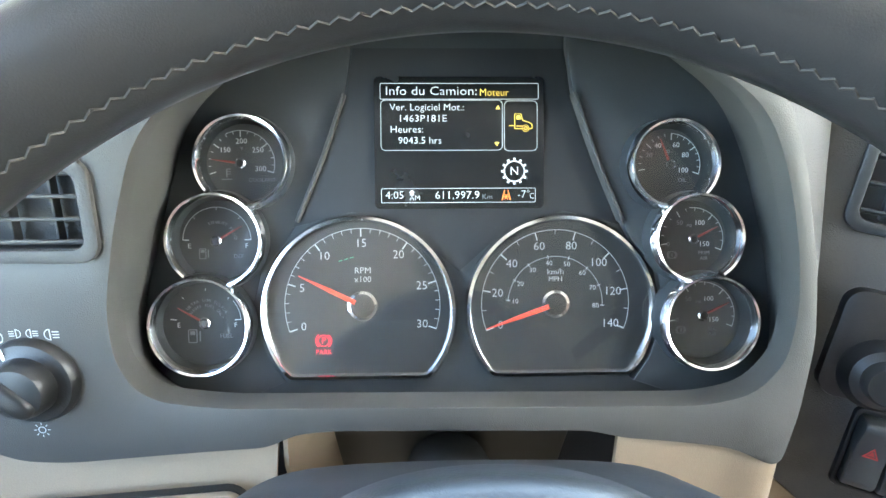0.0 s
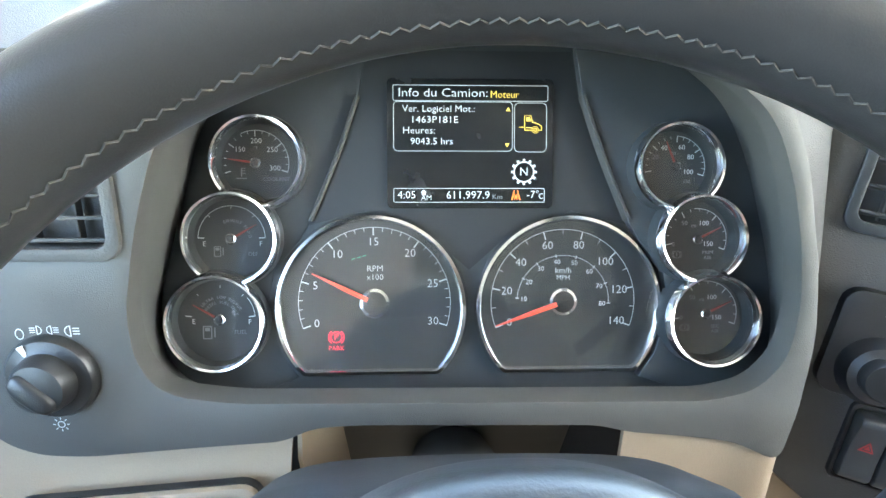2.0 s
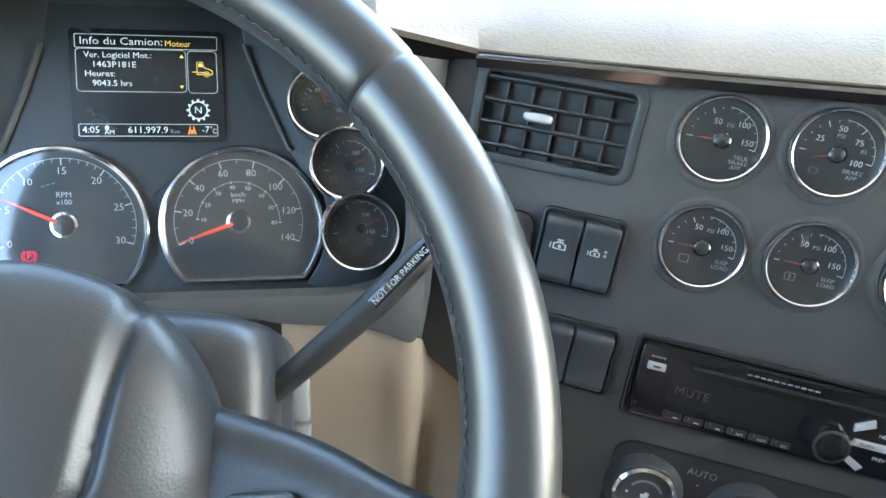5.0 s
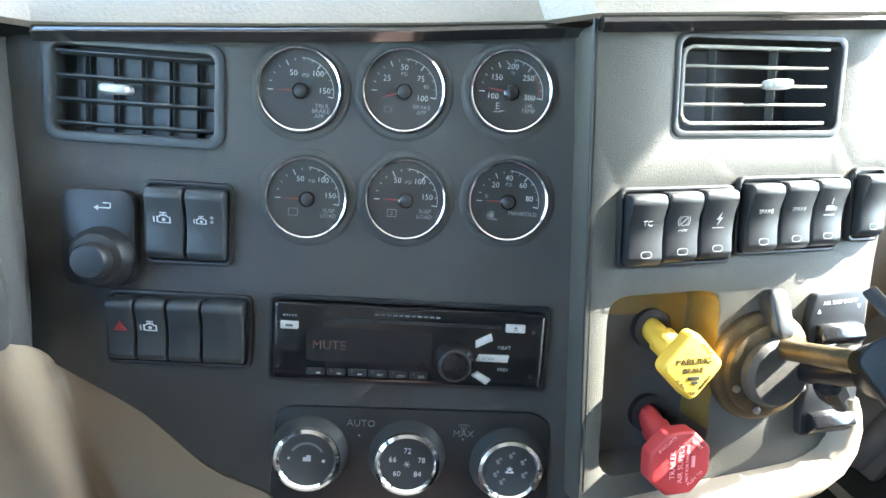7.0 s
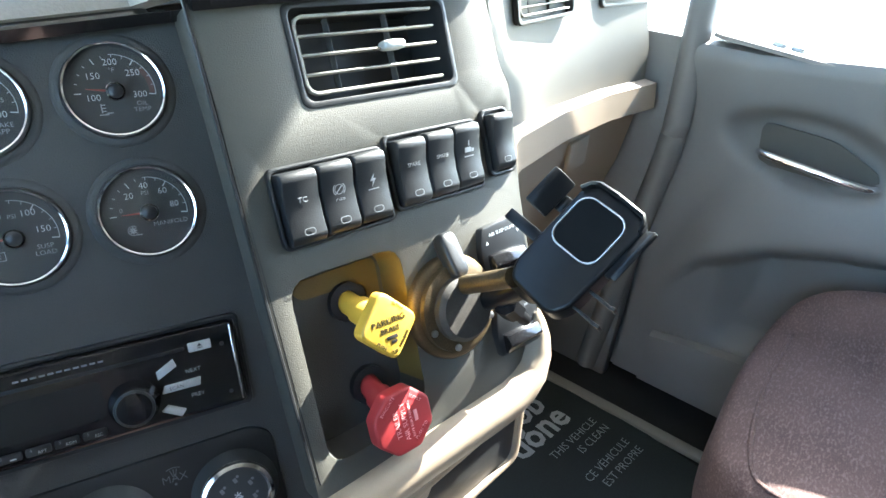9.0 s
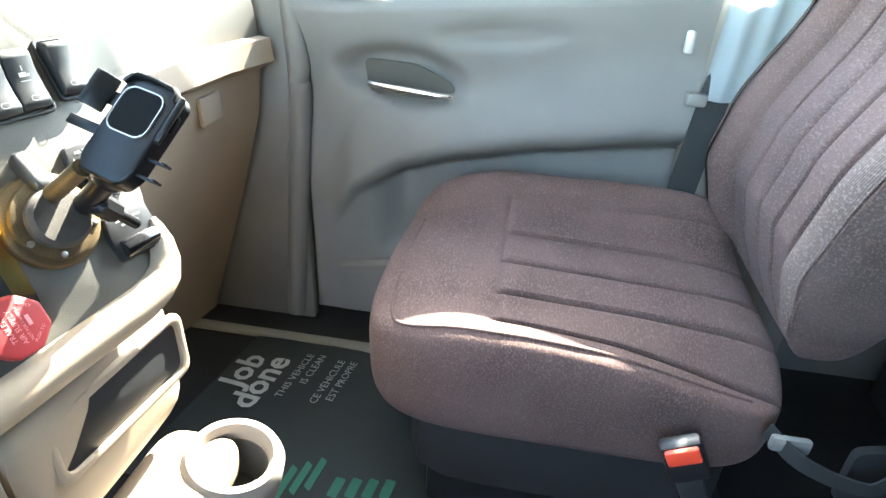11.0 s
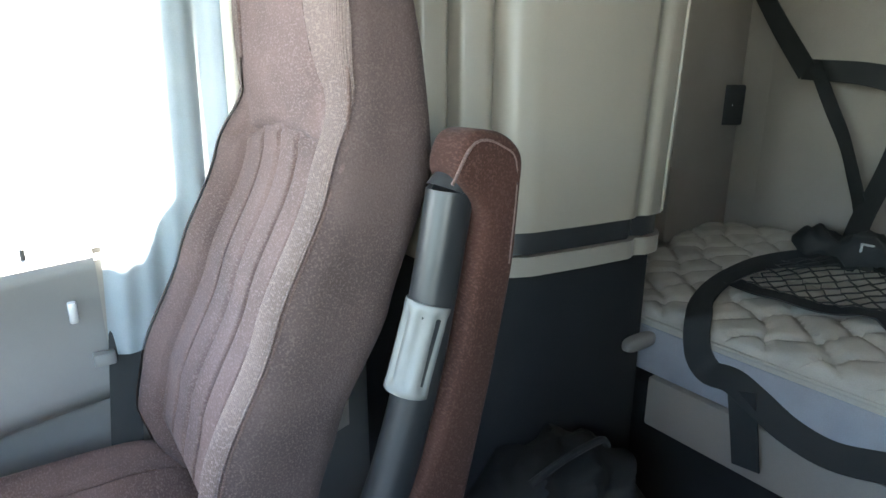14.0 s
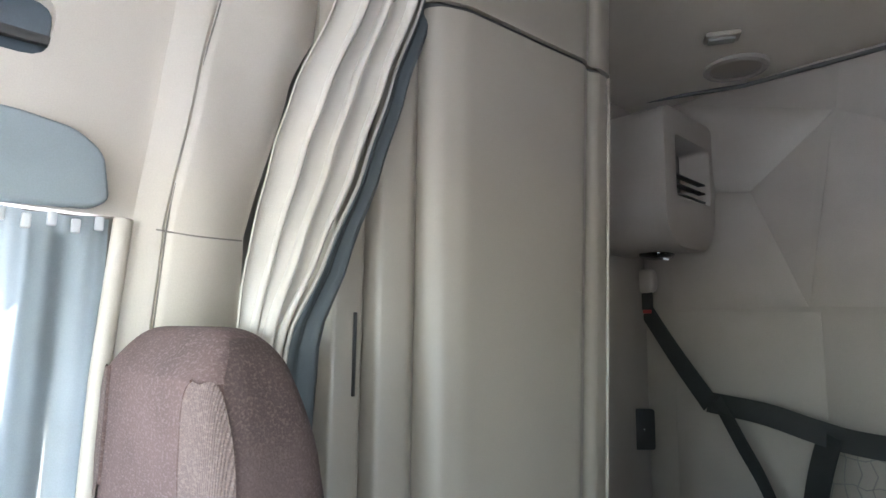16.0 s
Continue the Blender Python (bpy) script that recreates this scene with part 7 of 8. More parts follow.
for z in (0.85, 1.08):
    part("mirror_arm", tube([(1.36, 0.12, z), (1.48, 0.15, z), (1.58, 0.19, z)], 0.012, 10), BLACK, mirror, "black mirror arm")

# paper mat on the floor
MAT = pose(0.990, -0.290, 0.0, 0, 0, -7.5)
mat = thing("paper_floor_mat", "dark green printed paper mat lying on the cab floor", "floor mat", MAT)
rows = []
for i in range(15):
    u = -0.21 + 0.40 * i / 14
    rows.append([(u, -0.27 + 0.47 * j / 14, 0.003 + 0.0035 * (1 + math.sin(u * 31 + j * 0.7) * math.cos(j * 1.3 - u * 17)) / 2) for j in range(15)])
part("sheet", sheet(rows, 0.0012), PAPER, mat, "dark green paper")
INV = MAT.inverted()


def print_on_mat(text, size, x, y, bold=0.0):
    p = INV @ Vector((x, y, 0))
    writing(text, size, pose(p.x, p.y, 0.0085), PAPER_PRINT, mat, align="LEFT", bold=bold)


print_on_mat("Job", 0.052, 1.022, -0.130, 0.05)
print_on_mat("done", 0.052, 0.974, -0.172, 0.05)
for text, x, y in (("THIS VEHICLE", 1.012, -0.228), ("IS CLEAN", 1.055, -0.258), ("CE VÉHICULE", 1.010, -0.294), ("EST PROPRE", 1.022, -0.321)):
    print_on_mat(text, 0.0155, x, y)
for k in range(5):
    p = INV @ Vector((0.815 + 0.012 * k, -0.275 - 0.020 * k, 0))
    part("logo_stripe", prism(smooth_loop([(-0.030, -0.006), (0.030, -0.006), (0.036, 0.006), (-0.024, 0.006)], 0.003, 2), 0.0072, 0.0080), PAPER_GREEN, mat, "green logo stripe", pose(p.x, p.y, 0))
for k in range(4):
    p = INV @ Vector((0.848 + 0.004 * k, -0.395 - 0.026 * k, 0))
    part("maker_bar", prism(rounded(0.036, 0.016, 0.003), 0.0072, 0.0080), PAPER_GREEN, mat, "green maker's mark as plain bars", pose(p.x, p.y, 0))

# cup holder on the end of the console bin
cup = thing("console_bin", "tan plastic console bin with a round cup holder", "storage bin")
part("bin_front", soft_box(0.22, 0.07, 0.15, (0.625, -0.235, 0.345), e=6, cuts=6), TAN, cup, "tan bin front")
# flat black plate in place of the shade inside the bin
part("bin_mouth_shade", prism(smooth_loop([(-0.075, -0.028), (0.075, -0.024), (0.082, 0.030), (-0.072, 0.022)], 0.012, 4), 0.0, 0.004, 0.001), BLACK, cup, "black plate standing for the shaded bin opening", panel_frame((0.632, -0.272, 0.368), (-0.12, -0.97, 0.12)))
part("bin_mouth_rim", prism(smooth_loop([(-0.085, -0.036), (0.084, -0.032), (0.092, 0.038), (-0.082, 0.030)], 0.014, 4), 0.0, 0.008, 0.003, holes=(smooth_loop([(-0.075, -0.028), (0.075, -0.024), (0.082, 0.030), (-0.072, 0.022)], 0.012, 4),)), TAN, cup, "tan rim of the bin", panel_frame((0.632, -0.272, 0.368), (-0.12, -0.97, 0.12)))
part("cup_ring", lathe([(0.050, -0.09), (0.056, -0.02), (0.056, 0.0), (0.051, 0.009), (0.043, 0.009), (0.039, 0.0), (0.0385, -0.012)], 36), DOOR_CLOTH, cup, "tan cup holder ring", pose(0.690, -0.340, 0.232, 12))
part("cup_well", lathe([(0.039, -0.004), (0.036, -0.07), (0, -0.07)], 32), DASH, cup, "grey cup well", pose(0.690, -0.340, 0.232, 12))
part("cup_shelf", soft_box(0.16, 0.10, 0.05, (0.640, -0.290, 0.215), e=5, cuts=6), TAN, cup, "tan shelf under the bin")

# ---- sleeper: cabinet, curtains, bunk ----
cab = thing("tall_cabinet", "taupe moulded tall cabinet at the sleeper entrance", "cabinet")
PLAN = [(0.922, -1.383), (0.905, -1.395), (0.890, -1.43), (0.876, -1.56), (0.868, -1.652), (0.880, -1.674), (0.868, -1.692), (0.872, -1.731), (0.900, -1.764), (1.26, -1.78), (1.26, -1.383)]


def upright(plan, z0, z1, bevel=0.0):
    bm = prism(plan, z0, z1)
    for v in bm.verts:
        if v.co.y < -1.5:
            v.co.y -= 0.055 * (v.co.z - 1.0)
    return bevelled(bm, bevel, 2) if bevel else bm


body = part("body", upright(smooth_loop(PLAN, 0.010, 4), 0.737, 1.598), CABINET, cab, "taupe moulded cabinet front")
part("upper_unit", upright(smooth_loop([(x - 0.002, y) for x, y in PLAN], 0.010, 4), 1.606, 1.86), CABINET, cab, "taupe upper cabinet")
part("seam", upright([(x + 0.006, y) for x, y in PLAN[:9]] + PLAN[9:], 1.597, 1.607), BLACK, cab, "dark seam between the units")
part("front_stile", upright(smooth_loop([(0.962, -1.325), (0.944, -1.329), (0.930, -1.368), (0.938, -1.384), (1.02, -1.384), (1.02, -1.325)], 0.006, 3), 0.70, 1.86), CABINET, cab, "taupe upright stile")
part("edge_stile", upright(smooth_loop([(0.985, -1.275), (0.966, -1.279), (0.958, -1.315), (0.966, -1.323), (1.02, -1.323), (1.02, -1.275)], 0.005, 3), 0.70, 1.86), CABINET, cab, "taupe edge strip")
part("slot", box(0.004, 0.004, 0.10, (0.958, -1.306, 1.136), 0.001), BLACK, cab, "dark slot")
part("edge_bead", tube([(0.869, -1.712, 0.742), (0.869, -1.758, 1.597)], 0.0030, 8), CABINET, cab, "thin edge bead")
part("kick_band", upright([(x + 0.010, y) for x, y in PLAN[:9]] + PLAN[9:], 0.700, 0.736), BLACK, cab, "dark band under the cabinet")
part("base_strip", upright(smooth_loop([(x - 0.002, y) for x, y in PLAN], 0.010, 4), 0.668, 0.699), CABINET, cab, "taupe strip under the cabinet")
structure("wall_cabinet_well", box(0.30, 0.50, 0.66, (1.12, -1.58, 0.33), 0.004), DARK_VOID, "dark carpeted locker side", "wall")
bag = thing("duffel_bag", "dark crumpled bag under the cabinet", "bag")
part("bag_body", soft_box(0.24, 0.34, 0.30, (0.90, -1.52, 0.16), e=3, cuts=14, shape=lambda c: Vector((c.x * 0.12 + 0.012 * math.sin(9 * c.y + 5 * c.z), c.y * 0.17 + 0.012 * math.sin(8 * c.z + 4 * c.x), c.z * 0.16 + 0.012 * math.sin(7 * c.x + 9 * c.y)))), BAG, bag, "dark cloth")
part("bag_handle", tube([tuple(p) for p in curve([(0.86, -1.42, 0.315), (0.84, -1.47, 0.352), (0.84, -1.56, 0.356), (0.86, -1.61, 0.318)], 6)], 0.007, 8), BAG, bag, "dark carry handle")

# curtain drawn to the side: folds and dark lining
LEFT = [(0.98, -1.168), (1.16, -1.163), (1.21, -1.166), (1.27, -1.176), (1.36, -1.195), (1.442, -1.219), (1.569, -1.271), (1.84, -1.392)]
RIGHT = [(0.98, -1.178), (1.05, -1.180), (1.155, -1.192), (1.247, -1.236), (1.352, -1.281), (1.469, -1.320), (1.602, -1.369), (1.84, -1.455)]
drape = thing("sleeper_curtain", "beige vinyl curtain gathered in folds with dark lining", "curtain")
rows = []
for i in range(41):
    z = 0.98 + 0.83 * i / 40
    a, b = lerp_list(LEFT, z), lerp_list(RIGHT, z)
    deep = 0.010 + 0.008 * step(1.0, 1.7, z)
    rows.append([(0.955 - 0.035 * k + deep * 0.7 * math.sin(2 * math.pi * (3.2 * k + 0.02 * math.sin(z * 7)) + 0.5) + 0.003 * math.sin(11 * k + z * 5), a + (b - a) * k + deep * 0.6 * math.cos(2 * math.pi * 3.2 * k), z) for k in [j / 64 for j in range(65)]])
part("folds", sheet(rows, 0.002), CURTAIN, drape, "beige vinyl folds")
rows = []
for i in range(31):
    z = 0.98 + 0.83 * i / 30
    b = lerp_list(RIGHT, z)
    w = 0.032 + 0.016 * step(1.35, 1.0, z)
    rows.append([(0.925 + 0.006 * k + 0.005 * math.sin(k * 9 + z * 3), b - 0.004 - w * k, z) for k in [j / 12 for j in range(13)]])
part("lining", sheet(rows, 0.002), DARK_LINING, drape, "slate lining")
part("hem", tube([(0.920, lerp_list(RIGHT, z) - 0.003, z) for z in [0.98 + 0.83 * i / 40 for i in range(41)]], 0.0022, 6), CURTAIN, drape)

# padded vinyl cover on the side wall, with seams
A_LINE = [(0.30, -1.095), (1.10, -1.110), (1.30, -1.122), (1.50, -1.143), (1.63, -1.156), (1.86, -1.18)]
B_LINE = [(0.30, -1.262), (1.15, -1.276), (1.30, -1.279), (1.56, -1.342), (1.74, -1.423), (1.86, -1.47)]
rows = []
for i in range(61):
    z = 0.30 + 1.54 * i / 60
    a, b = lerp_list(A_LINE, z), lerp_list(B_LINE, z)
    row = []
    for j in range(41):
        k = j / 40
        puff = 0.018 * math.sin(math.pi * min(1, k * 1.02)) + 0.006 * math.sin(6 * k + 9 * z) * step(1.3, 1.5, z) * math.sin(math.pi * k)
        seam = 0.006 * math.exp(-((k - 0.26) / 0.02) ** 2) + 0.005 * math.exp(-((z - 1.294) / 0.008) ** 2)
        row.append((1.215 - puff + seam, a + (b - a) * k, z))
    rows.append(row)
cover = thing("side_wall_padding", "cream vinyl padded cover with stitched seams on the side wall", "wall padding", kind="structure")
part("padding", sheet(rows, -0.02), HEADLINER, cover, "cream padded vinyl")
part("vertical_stitch", tube([(1.206, lerp_list(A_LINE, z) + 0.26 * (lerp_list(B_LINE, z) - lerp_list(A_LINE, z)), z) for z in [0.4 + 1.4 * i / 50 for i in range(51)]], 0.0012, 6), DOOR_CLOTH, cover)
part("cross_stitch", tube([tuple(p) for p in curve([(1.206, -1.150, 1.296), (1.198, -1.20, 1.292), (1.206, -1.272, 1.294)], 6)], 0.0012, 6), DOOR_CLOTH, cover)
structure("trim_side_edge", tube([(1.212, lerp_list(A_LINE, z) + 0.012, z) for z in (0.3, 0.8, 1.1, 1.3, 1.305)], 0.012, 10), HEADLINER, "cream edge trim beside the padding", "trim")

# header above the door with a small window, visor board and blue curtain
head = prism([(-0.87, 1.31), (-1.14, 1.31), (-1.20, 1.86), (-0.87, 1.76)], 0, 0.03, 0.006, holes=(smooth_loop([(-0.885, 1.50), (-1.012, 1.50), (-1.018, 1.585), (-0.885, 1.580)], 0.03, 4),))
structure("trim_door_header", moved(head, Matrix.Translation((1.228, 0, 0)) @ turn_x), HEADLINER, "cream vinyl header above the passenger door", "trim")
structure("window_4", moved(prism(smooth_loop([(-0.875, 1.49), (-1.02, 1.49), (-1.025, 1.595), (-0.875, 1.590)], 0.03, 4), 0, 0.004), Matrix.Translation((1.262, 0, 0)) @ turn_x), SMOKED, "dark smoked upper vent window", "window")
structure("trim_window_rail", box(0.012, 0.14, 0.014, (1.246, -0.945, 1.530), 0.003), DASH, "grey bar across the upper window", "trim")
visor = thing("sun_visor", "grey-blue padded visor board above the door window", "sun visor")
vis = prism(smooth_loop([(-0.87, 1.300), (-1.070, 1.312), (-1.088, 1.325), (-1.078, 1.385), (-1.045, 1.410), (-0.98, 1.420), (-0.87, 1.418)], 0.016, 4), 0, 0.020)
bevelled(vis, 0.006, 3)
part("board", moved(vis, Matrix.Translation((1.192, 0, 0)) @ turn_x), BLUE_CURTAIN, visor, "grey-blue vinyl board")
part("clip", box(0.014, 0.040, 0.024, (1.186, -0.930, 1.355), 0.005), PRINT, visor, "white clip")
blue = thing("window_curtain", "pale blue curtain hung on hooks behind the door window", "curtain")
rows = []
for i in range(36):
    z = 0.55 + 0.755 * i / 35
    rows.append([(1.226 + (0.003 + 0.005 * step(0.9, 1.3, z)) * math.sin(2 * math.pi * 5.5 * k + 0.6 * math.sin(3 * z)) + 0.004 * math.sin(13 * k + 4 * z), -0.880 - 0.217 * k + 0.012 * math.sin(5 * z) * (1 - k), z) for k in [j / 70 for j in range(71)]])
part("cloth", sheet(rows, 0.0), CURTAIN_CLOTH, blue, "pale blue cloth")
for k in range(9):
    part("hook", box(0.008, 0.010, 0.018, (1.214, -0.875 - 0.026 * k, 1.296 - 0.006 * (k % 2)), 0.002), PRINT, blue, "white curtain hook")

# bunk with mattress, straps and net
bunk = thing("bunk", "sleeper bunk with grey base rail", "bunk bed")
part("base", box(1.74, 0.62, 0.30, (0.38, -2.20, 0.15), 0.006), DARK_VOID, bunk, "dark carpeted base")
part("front_rail", box(1.42, 0.035, 0.115, (0.245, -1.868, 0.285), 0.006), QUILT, bunk, "taupe bunk rail")
part("rail_end", soft_box(0.030, 0.10, 0.032, (0.960, -1.815, 0.432), e=3, cuts=5), DOOR_CLOTH, bunk, "pale rounded rail end")


def mattress_shape(c):
    x, y = 0.375 + 0.865 * c.x, -2.175 + 0.318 * c.y
    z = 0.415 + 0.080 * c.z
    if c.z > 0.3:
        z += 0.13 * max(0.0, -1.90 - y)
        u, v = x + 0.012 * math.sin(y * 38), y + 0.012 * math.sin(x * 34)
        for w in ((u + v) / 0.115, (u - v) / 0.115):
            z -= 0.011 * math.exp(-(((w + 0.5) % 1.0 - 0.5) / 0.10) ** 2)
    return Vector((x, y, z))


bed = thing("mattress", "quilted cream mattress with grey sides on the bunk", "mattress")
part("quilt_top", soft_box(1, 1, 1, e=9, cuts=150, shape=lambda c: mattress_shape(c) + Vector((0, 0, 0.012))), MATTRESS, bed, "quilted cream top")
part("side_band", soft_box(1.74, 0.642, 0.125, (0.375, -2.175, 0.402), e=14, cuts=8), MATTRESS_SIDE, bed, "grey mattress side")
part("piping", tube([(-0.45, -1.856, 0.468), (0.3, -1.853, 0.469), (0.90, -1.855, 0.468), (1.22, -1.858, 0.467)], 0.005, 8), MATTRESS, bed, "cream piping")
net = thing("bunk_safety_net", "black safety net with webbing straps lying on the bunk", "safety net")
flat = [(-0.026, -0.0016), (0.026, -0.0016), (0.026, 0.0016), (-0.026, 0.0016)]


def over(p):
    return (p[0], p[1], p[2] + 0.13 * max(0.0, -1.90 - p[1]))


def strap(points, up=(0, 0, 1), parent=net, n=6, wide=1.0):
    if parent is net:
        points = [over(p) for p in points]
    return part("strap", sweep([tuple(p) for p in curve(points, n)], [(x * wide, y) for x, y in flat], twist_up=up), STRAP, parent, "black webbing strap")


strap([(0.50, -1.838, 0.385), (0.585, -1.838, 0.362), (0.66, -1.838, 0.372), (0.725, -1.838, 0.402), (0.768, -1.838, 0.420), (0.812, -1.838, 0.418), (0.838, -1.838, 0.441), (0.849, -1.838, 0.481), (0.858, -1.852, 0.515), (0.894, -1.918, 0.518), (0.918, -2.005, 0.518), (0.924, -2.094, 0.517), (0.911, -2.181, 0.516), (0.865, -2.258, 0.516), (0.79, -2.30, 0.516), (0.68, -2.33, 0.516)], (0, 0.7, 0.7))
LOWER = [(0.50, -1.990), (0.544, -2.002), (0.582, -2.036), (0.619, -2.072), (0.666, -2.068), (0.704, -2.042), (0.737, -2.037), (0.789, -2.041), (0.841, -2.037), (0.905, -2.050)]
strap([(x, y, 0.517) for x, y in LOWER])
strap([(0.745, -1.832, 0.410), (0.728, -1.826, 0.345), (0.716, -1.832, 0.262)], (0, 1, 0.1))
lines = []
for i in range(11):
    line = []
    for k in range(21):
        x = 0.51 + 0.0185 * k
        a = lerp_list(LOWER, x) - 0.012
        b = -2.32 + 0.10 * step(0.80, 0.90, x)
        v = (i + 0.48 * (1 if (i + k) % 2 else -1)) / 10.5
        line.append((x + 0.004 * math.sin(3.1 * k + 1.7 * i), a + (b - a) * max(0.0, min(1.0, v)), 0.521))
    lines.append(line)
tagged(part("netting", merged(*[tube([over(p) for p in line], 0.0021, 5) for line in lines]), STRAP, net, "black cord netting in diamond mesh"), kind="stuff")
# restraint belt from the corner to the mattress
rest = thing("restraint_belt", "black bunk restraint belts hung from the rear corner", "belt")
for pts, k in (([(1.187, -2.490, 1.223), (1.10, -2.470, 1.105), (0.998, -2.437, 0.985)], 1.0), ([(1.000, -2.437, 0.990), (0.862, -2.41, 0.978), (0.76, -2.40, 0.954), (0.667, -2.395, 0.938), (0.45, -2.36, 0.935)], 1.0), ([(0.975, -2.425, 1.000), (0.913, -2.405, 0.898), (0.874, -2.40, 0.830), (0.843, -2.40, 0.754), (0.806, -2.385, 0.663), (0.79, -2.33, 0.60)], 0.72), ([(0.728, -2.392, 0.950), (0.752, -2.385, 0.860), (0.772, -2.38, 0.756), (0.792, -2.365, 0.665), (0.79, -2.32, 0.60)], 1.45)):
    strap(pts, (0.6, 0.7, 0.4), rest, wide=k)
part("buckle", box(0.035, 0.012, 0.06, (1.188, -2.493, 1.255), 0.004), BLACK, rest, "black anchor buckle")
part("buckle_tab", box(0.026, 0.010, 0.010, (1.182, -2.485, 1.222), 0.002), RED, rest, "red tab")
part("anchor", soft_box(0.06, 0.04, 0.07, (1.19, -2.495, 1.31), e=4, cuts=5), QUILT, rest, "taupe anchor cover")
cordnet = [[(0.735 - 0.026 * k + 0.006 * math.sin(9 * i + k), -2.41 + 0.03 * (0.93 - z) / 0.3, z) for i, z in enumerate([0.60 + 0.0275 * j for j in range(13)])] for k in range(9)]
cordnet += [[(0.74 - 0.0225 * j, -2.41 + 0.03 * (0.30 - 0.055 * i) / 0.3, 0.63 + 0.055 * i + 0.005 * math.sin(2.3 * j + i)) for j in range(11)] for i in range(6)]
tagged(part("netting", merged(*[tube(line, 0.0012, 5) for line in cordnet]), DOOR_SKIN, rest, "grey cord netting"), kind="stuff")
hookm = thing("strap_clip", "bright metal clip on a heap of black webbing on the bunk", "clip")
part("clip", merged(box(0.024, 0.006, 0.004, (0.739, -2.268, 0.622), 0.001), box(0.004, 0.006, 0.020, (0.750, -2.268, 0.614), 0.001)), SILVER, hookm)
part("strap_coil", soft_box(1, 1, 1, e=3, cuts=22, shape=lambda c: Vector((0.748 + 0.165 * c.x, -2.318 + (0.048 + 0.010 * math.sin(11 * c.x)) * c.y, 0.596 + (0.032 + 0.012 * math.sin(9 * c.x + 1.0) + 0.006 * math.sin(23 * c.x + 6 * c.y)) * c.z))), STRAP, hookm, "coil of black webbing")

# rear wall: padded panels with seams, corner trim, outlet
quilt = thing("rear_wall_padding", "taupe padded rear wall panels with stitched seams", "wall padding", kind="structure")


def padded(corners, puff=0.014, n=14):
    a, b, c, d = [Vector(p) for p in corners]
    rows = []
    for i in range(n + 1):
        s = i / n
        l, r = a.lerp(d, s), b.lerp(c, s)
        rows.append([tuple(l.lerp(r, j / n) + Vector((0, puff * (min(1, 6 * s * (1 - s)) * min(1, 6 * (j / n) * (1 - j / n))) ** 0.5, 0))) for j in range(n + 1)])
    return sheet(rows, 0.004)


W = -2.518
for corners in ([(1.12, 1.225), (0.785, 1.230), (0.90, 1.530), (1.12, 1.56)], [(0.780, 1.230), (0.30, 1.222), (0.30, 1.500), (0.70, 1.700), (0.898, 1.534)][:4], [(1.12, 1.565), (0.900, 1.536), (0.700, 1.705), (1.12, 1.83)], [(0.695, 1.706), (0.30, 1.505), (0.30, 1.83), (0.68, 1.83)], [(1.12, 0.50), (0.76, 0.50), (0.76, 1.216), (1.12, 1.220)], [(0.755, 0.50), (0.25, 0.50), (0.25, 1.212), (0.755, 1.216)]):
    part("panel", padded([(x, W, z) for x, z in corners]), QUILT, quilt, "taupe padded panel")
part("panel", padded([(0.295, W, 0.50), (-0.5, W, 0.50), (-0.5, W, 1.83), (0.295, W, 1.83)]), QUILT, quilt)
structure("trim_rear_corner", box(0.05, 0.30, 1.40, (1.225, -2.37, 1.15), 0.012), QUILT, "taupe corner trim of the sleeper", "trim")
structure("wall_sleeper_side", box(0.02, 0.72, 1.34, (1.262, -2.16, 1.17), 0.004), QUILT, "taupe sleeper side wall", "wall")
structure("trim_ceiling_seam", tube([(1.25, -2.40, 1.826), (0.9, -2.505, 1.822), (-0.5, -2.505, 1.822)], 0.006, 8), DASH, "grey seam where ceiling and rear wall meet", "trim")
outlet = thing("wall_outlet", "black socket plate on the sleeper wall", "outlet")
OF = panel_frame((1.192, -2.455, 0.898), (-0.75, 0.66, 0))
part("plate", prism(rounded(0.062, 0.110, 0.008), 0, 0.010, 0.003), BLACK, outlet, "black plate", OF)
part("indicator", lathe([(0.0016, 0), (0.0012, 0.0015), (0, 0.0018)], 10), LIT_WHITE, outlet, "tiny white lamp", OF @ pose(0, 0, 0.010))

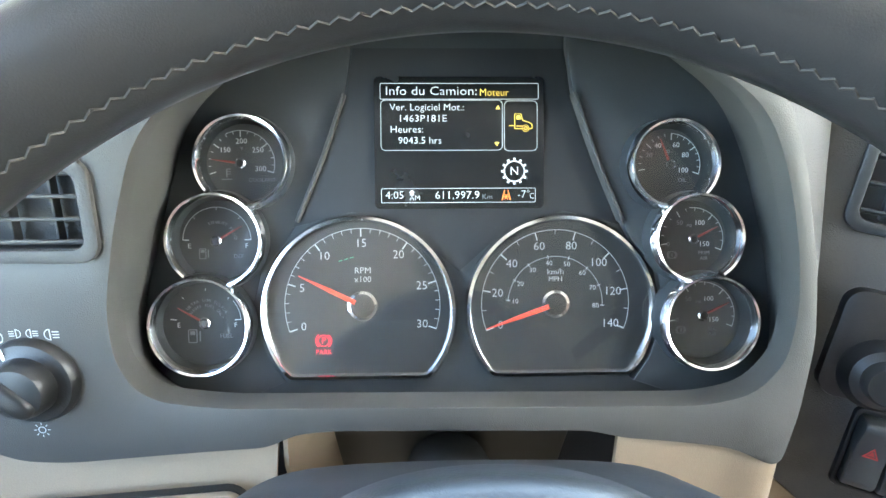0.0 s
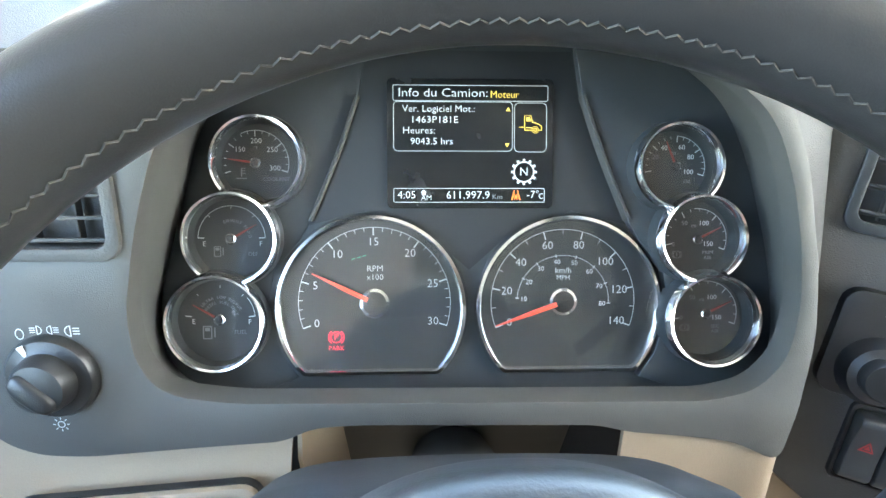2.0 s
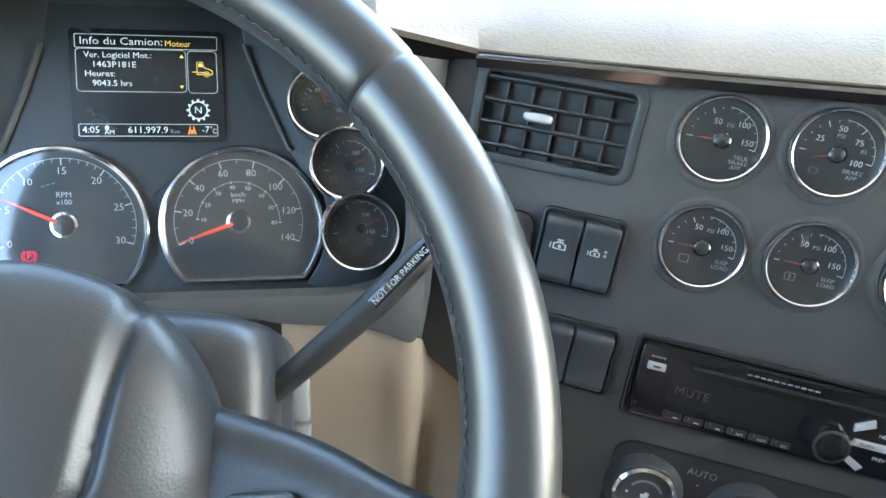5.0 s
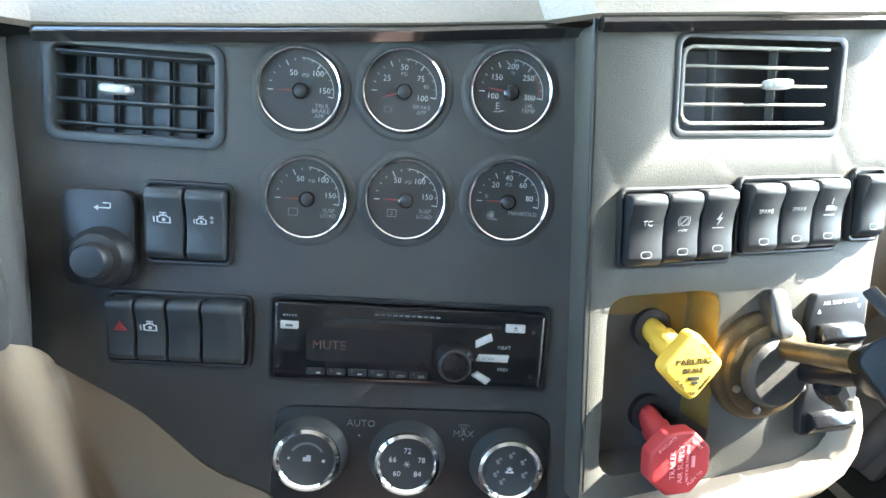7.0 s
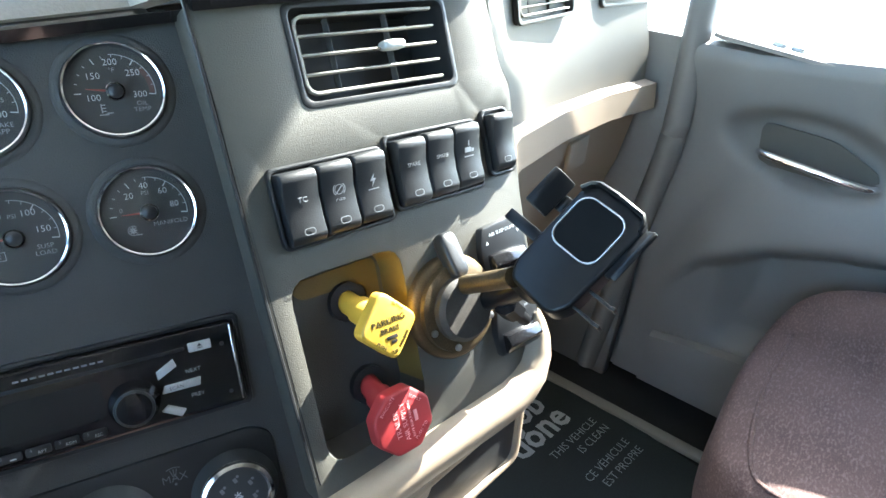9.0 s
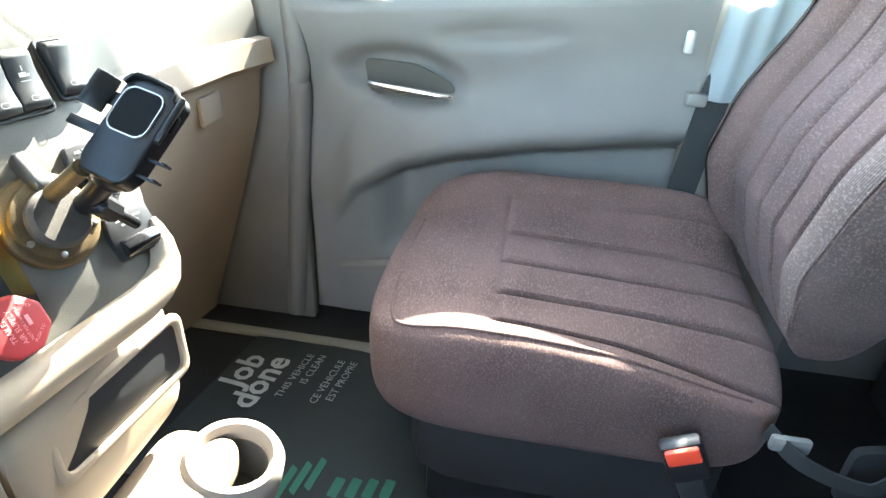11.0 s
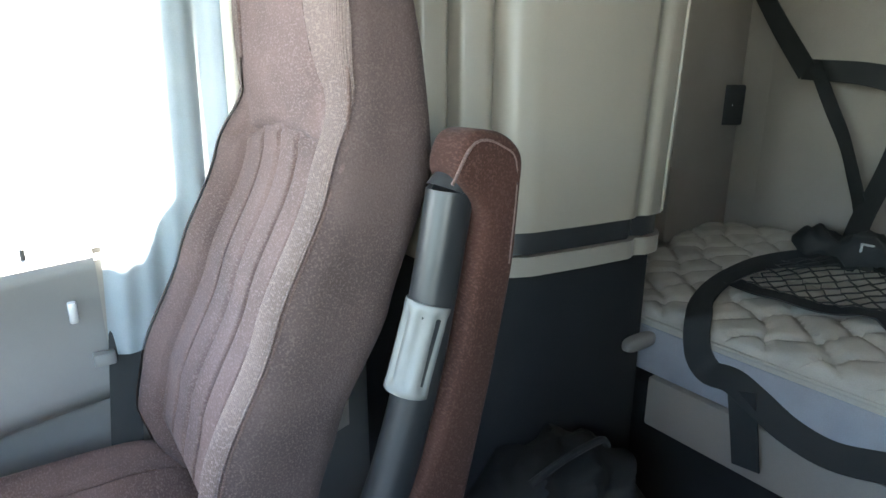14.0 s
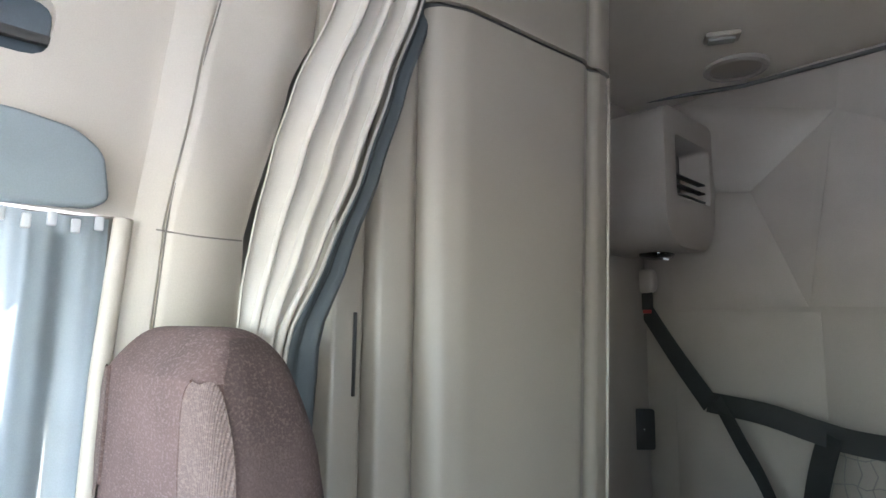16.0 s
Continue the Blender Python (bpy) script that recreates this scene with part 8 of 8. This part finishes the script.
# air outlet box under the ceiling
ac = thing("bunk_air_unit", "taupe moulded bunk air outlet box with louvres", "air unit")
outline = smooth_loop([(-2.215, 1.42), (-2.215, 1.72), (-2.50, 1.722), (-2.518, 1.66), (-2.514, 1.49), (-2.480, 1.405), (-2.43, 1.372), (-2.27, 1.372)], 0.035, 5)
inner = smooth_loop([(-2.275, 1.500), (-2.275, 1.655), (-2.478, 1.655), (-2.478, 1.500)], 0.014, 4)
boxy = prism(outline, -0.14, 0.14, 0.018, holes=(inner,), segments=3)
AF = Matrix.Translation((1.128, 0, 0)) @ Matrix(((0, 0, -1, 0), (1, 0, 0, 0), (0, 1, 0, 0), (0, 0, 0, 1)))
part("shell", moved(boxy, AF), QUILT, ac, "taupe plastic shell")
part("duct_back", box(0.01, 0.205, 0.16, (1.075, -2.377, 1.578), 0.002), BLACK, ac, "dark duct")
for k in range(3):
    part("louvre", box(0.020, 0.195, 0.0035, (1.010, -2.38, 1.512 + 0.024 * k), 0.001, None), DASH, ac)
part("lamp_pod", soft_box(0.08, 0.09, 0.03, (1.10, -2.385, 1.372), e=3, cuts=6), GLOSS_BLACK, ac, "glossy lamp pod")
for dy in (-0.008, 0.008):
    part("lamp", lathe([(0.004, 0), (0.003, -0.003), (0, -0.004)], 10), LIT_WHITE, ac, "small white lamp", pose(1.075, -2.385 + dy, 1.358))

# ceiling lamp and switch of the sleeper
dome_lamp = thing("ceiling_lamp", "round unlit ceiling lamp with taupe rim", "ceiling lamp", pose(0.882, -2.405, 1.838, 180))
part("rim", lathe([(0.078, -0.004), (0.076, 0.010), (0.066, 0.014), (0.060, 0.010), (0.060, 0.004)], 40), QUILT, dome_lamp, "taupe rim")
part("lens", lathe([(0, 0.012), (0.035, 0.011), (0.062, 0.006)], 40), CABINET, dome_lamp, "unlit lens")
rocker_box = thing("ceiling_switch", "small pale reading lamp switch on the sleeper ceiling", "switch", pose(0.842, -2.215, 1.838, 180, 0, 30))
part("base", box(0.075, 0.042, 0.014, (0, 0, 0.004), 0.004), CABINET, rocker_box, "taupe base")
part("button", box(0.058, 0.026, 0.012, (0.002, 0, 0.012), 0.003), DOOR_SKIN, rocker_box, "grey button")

settle_text()
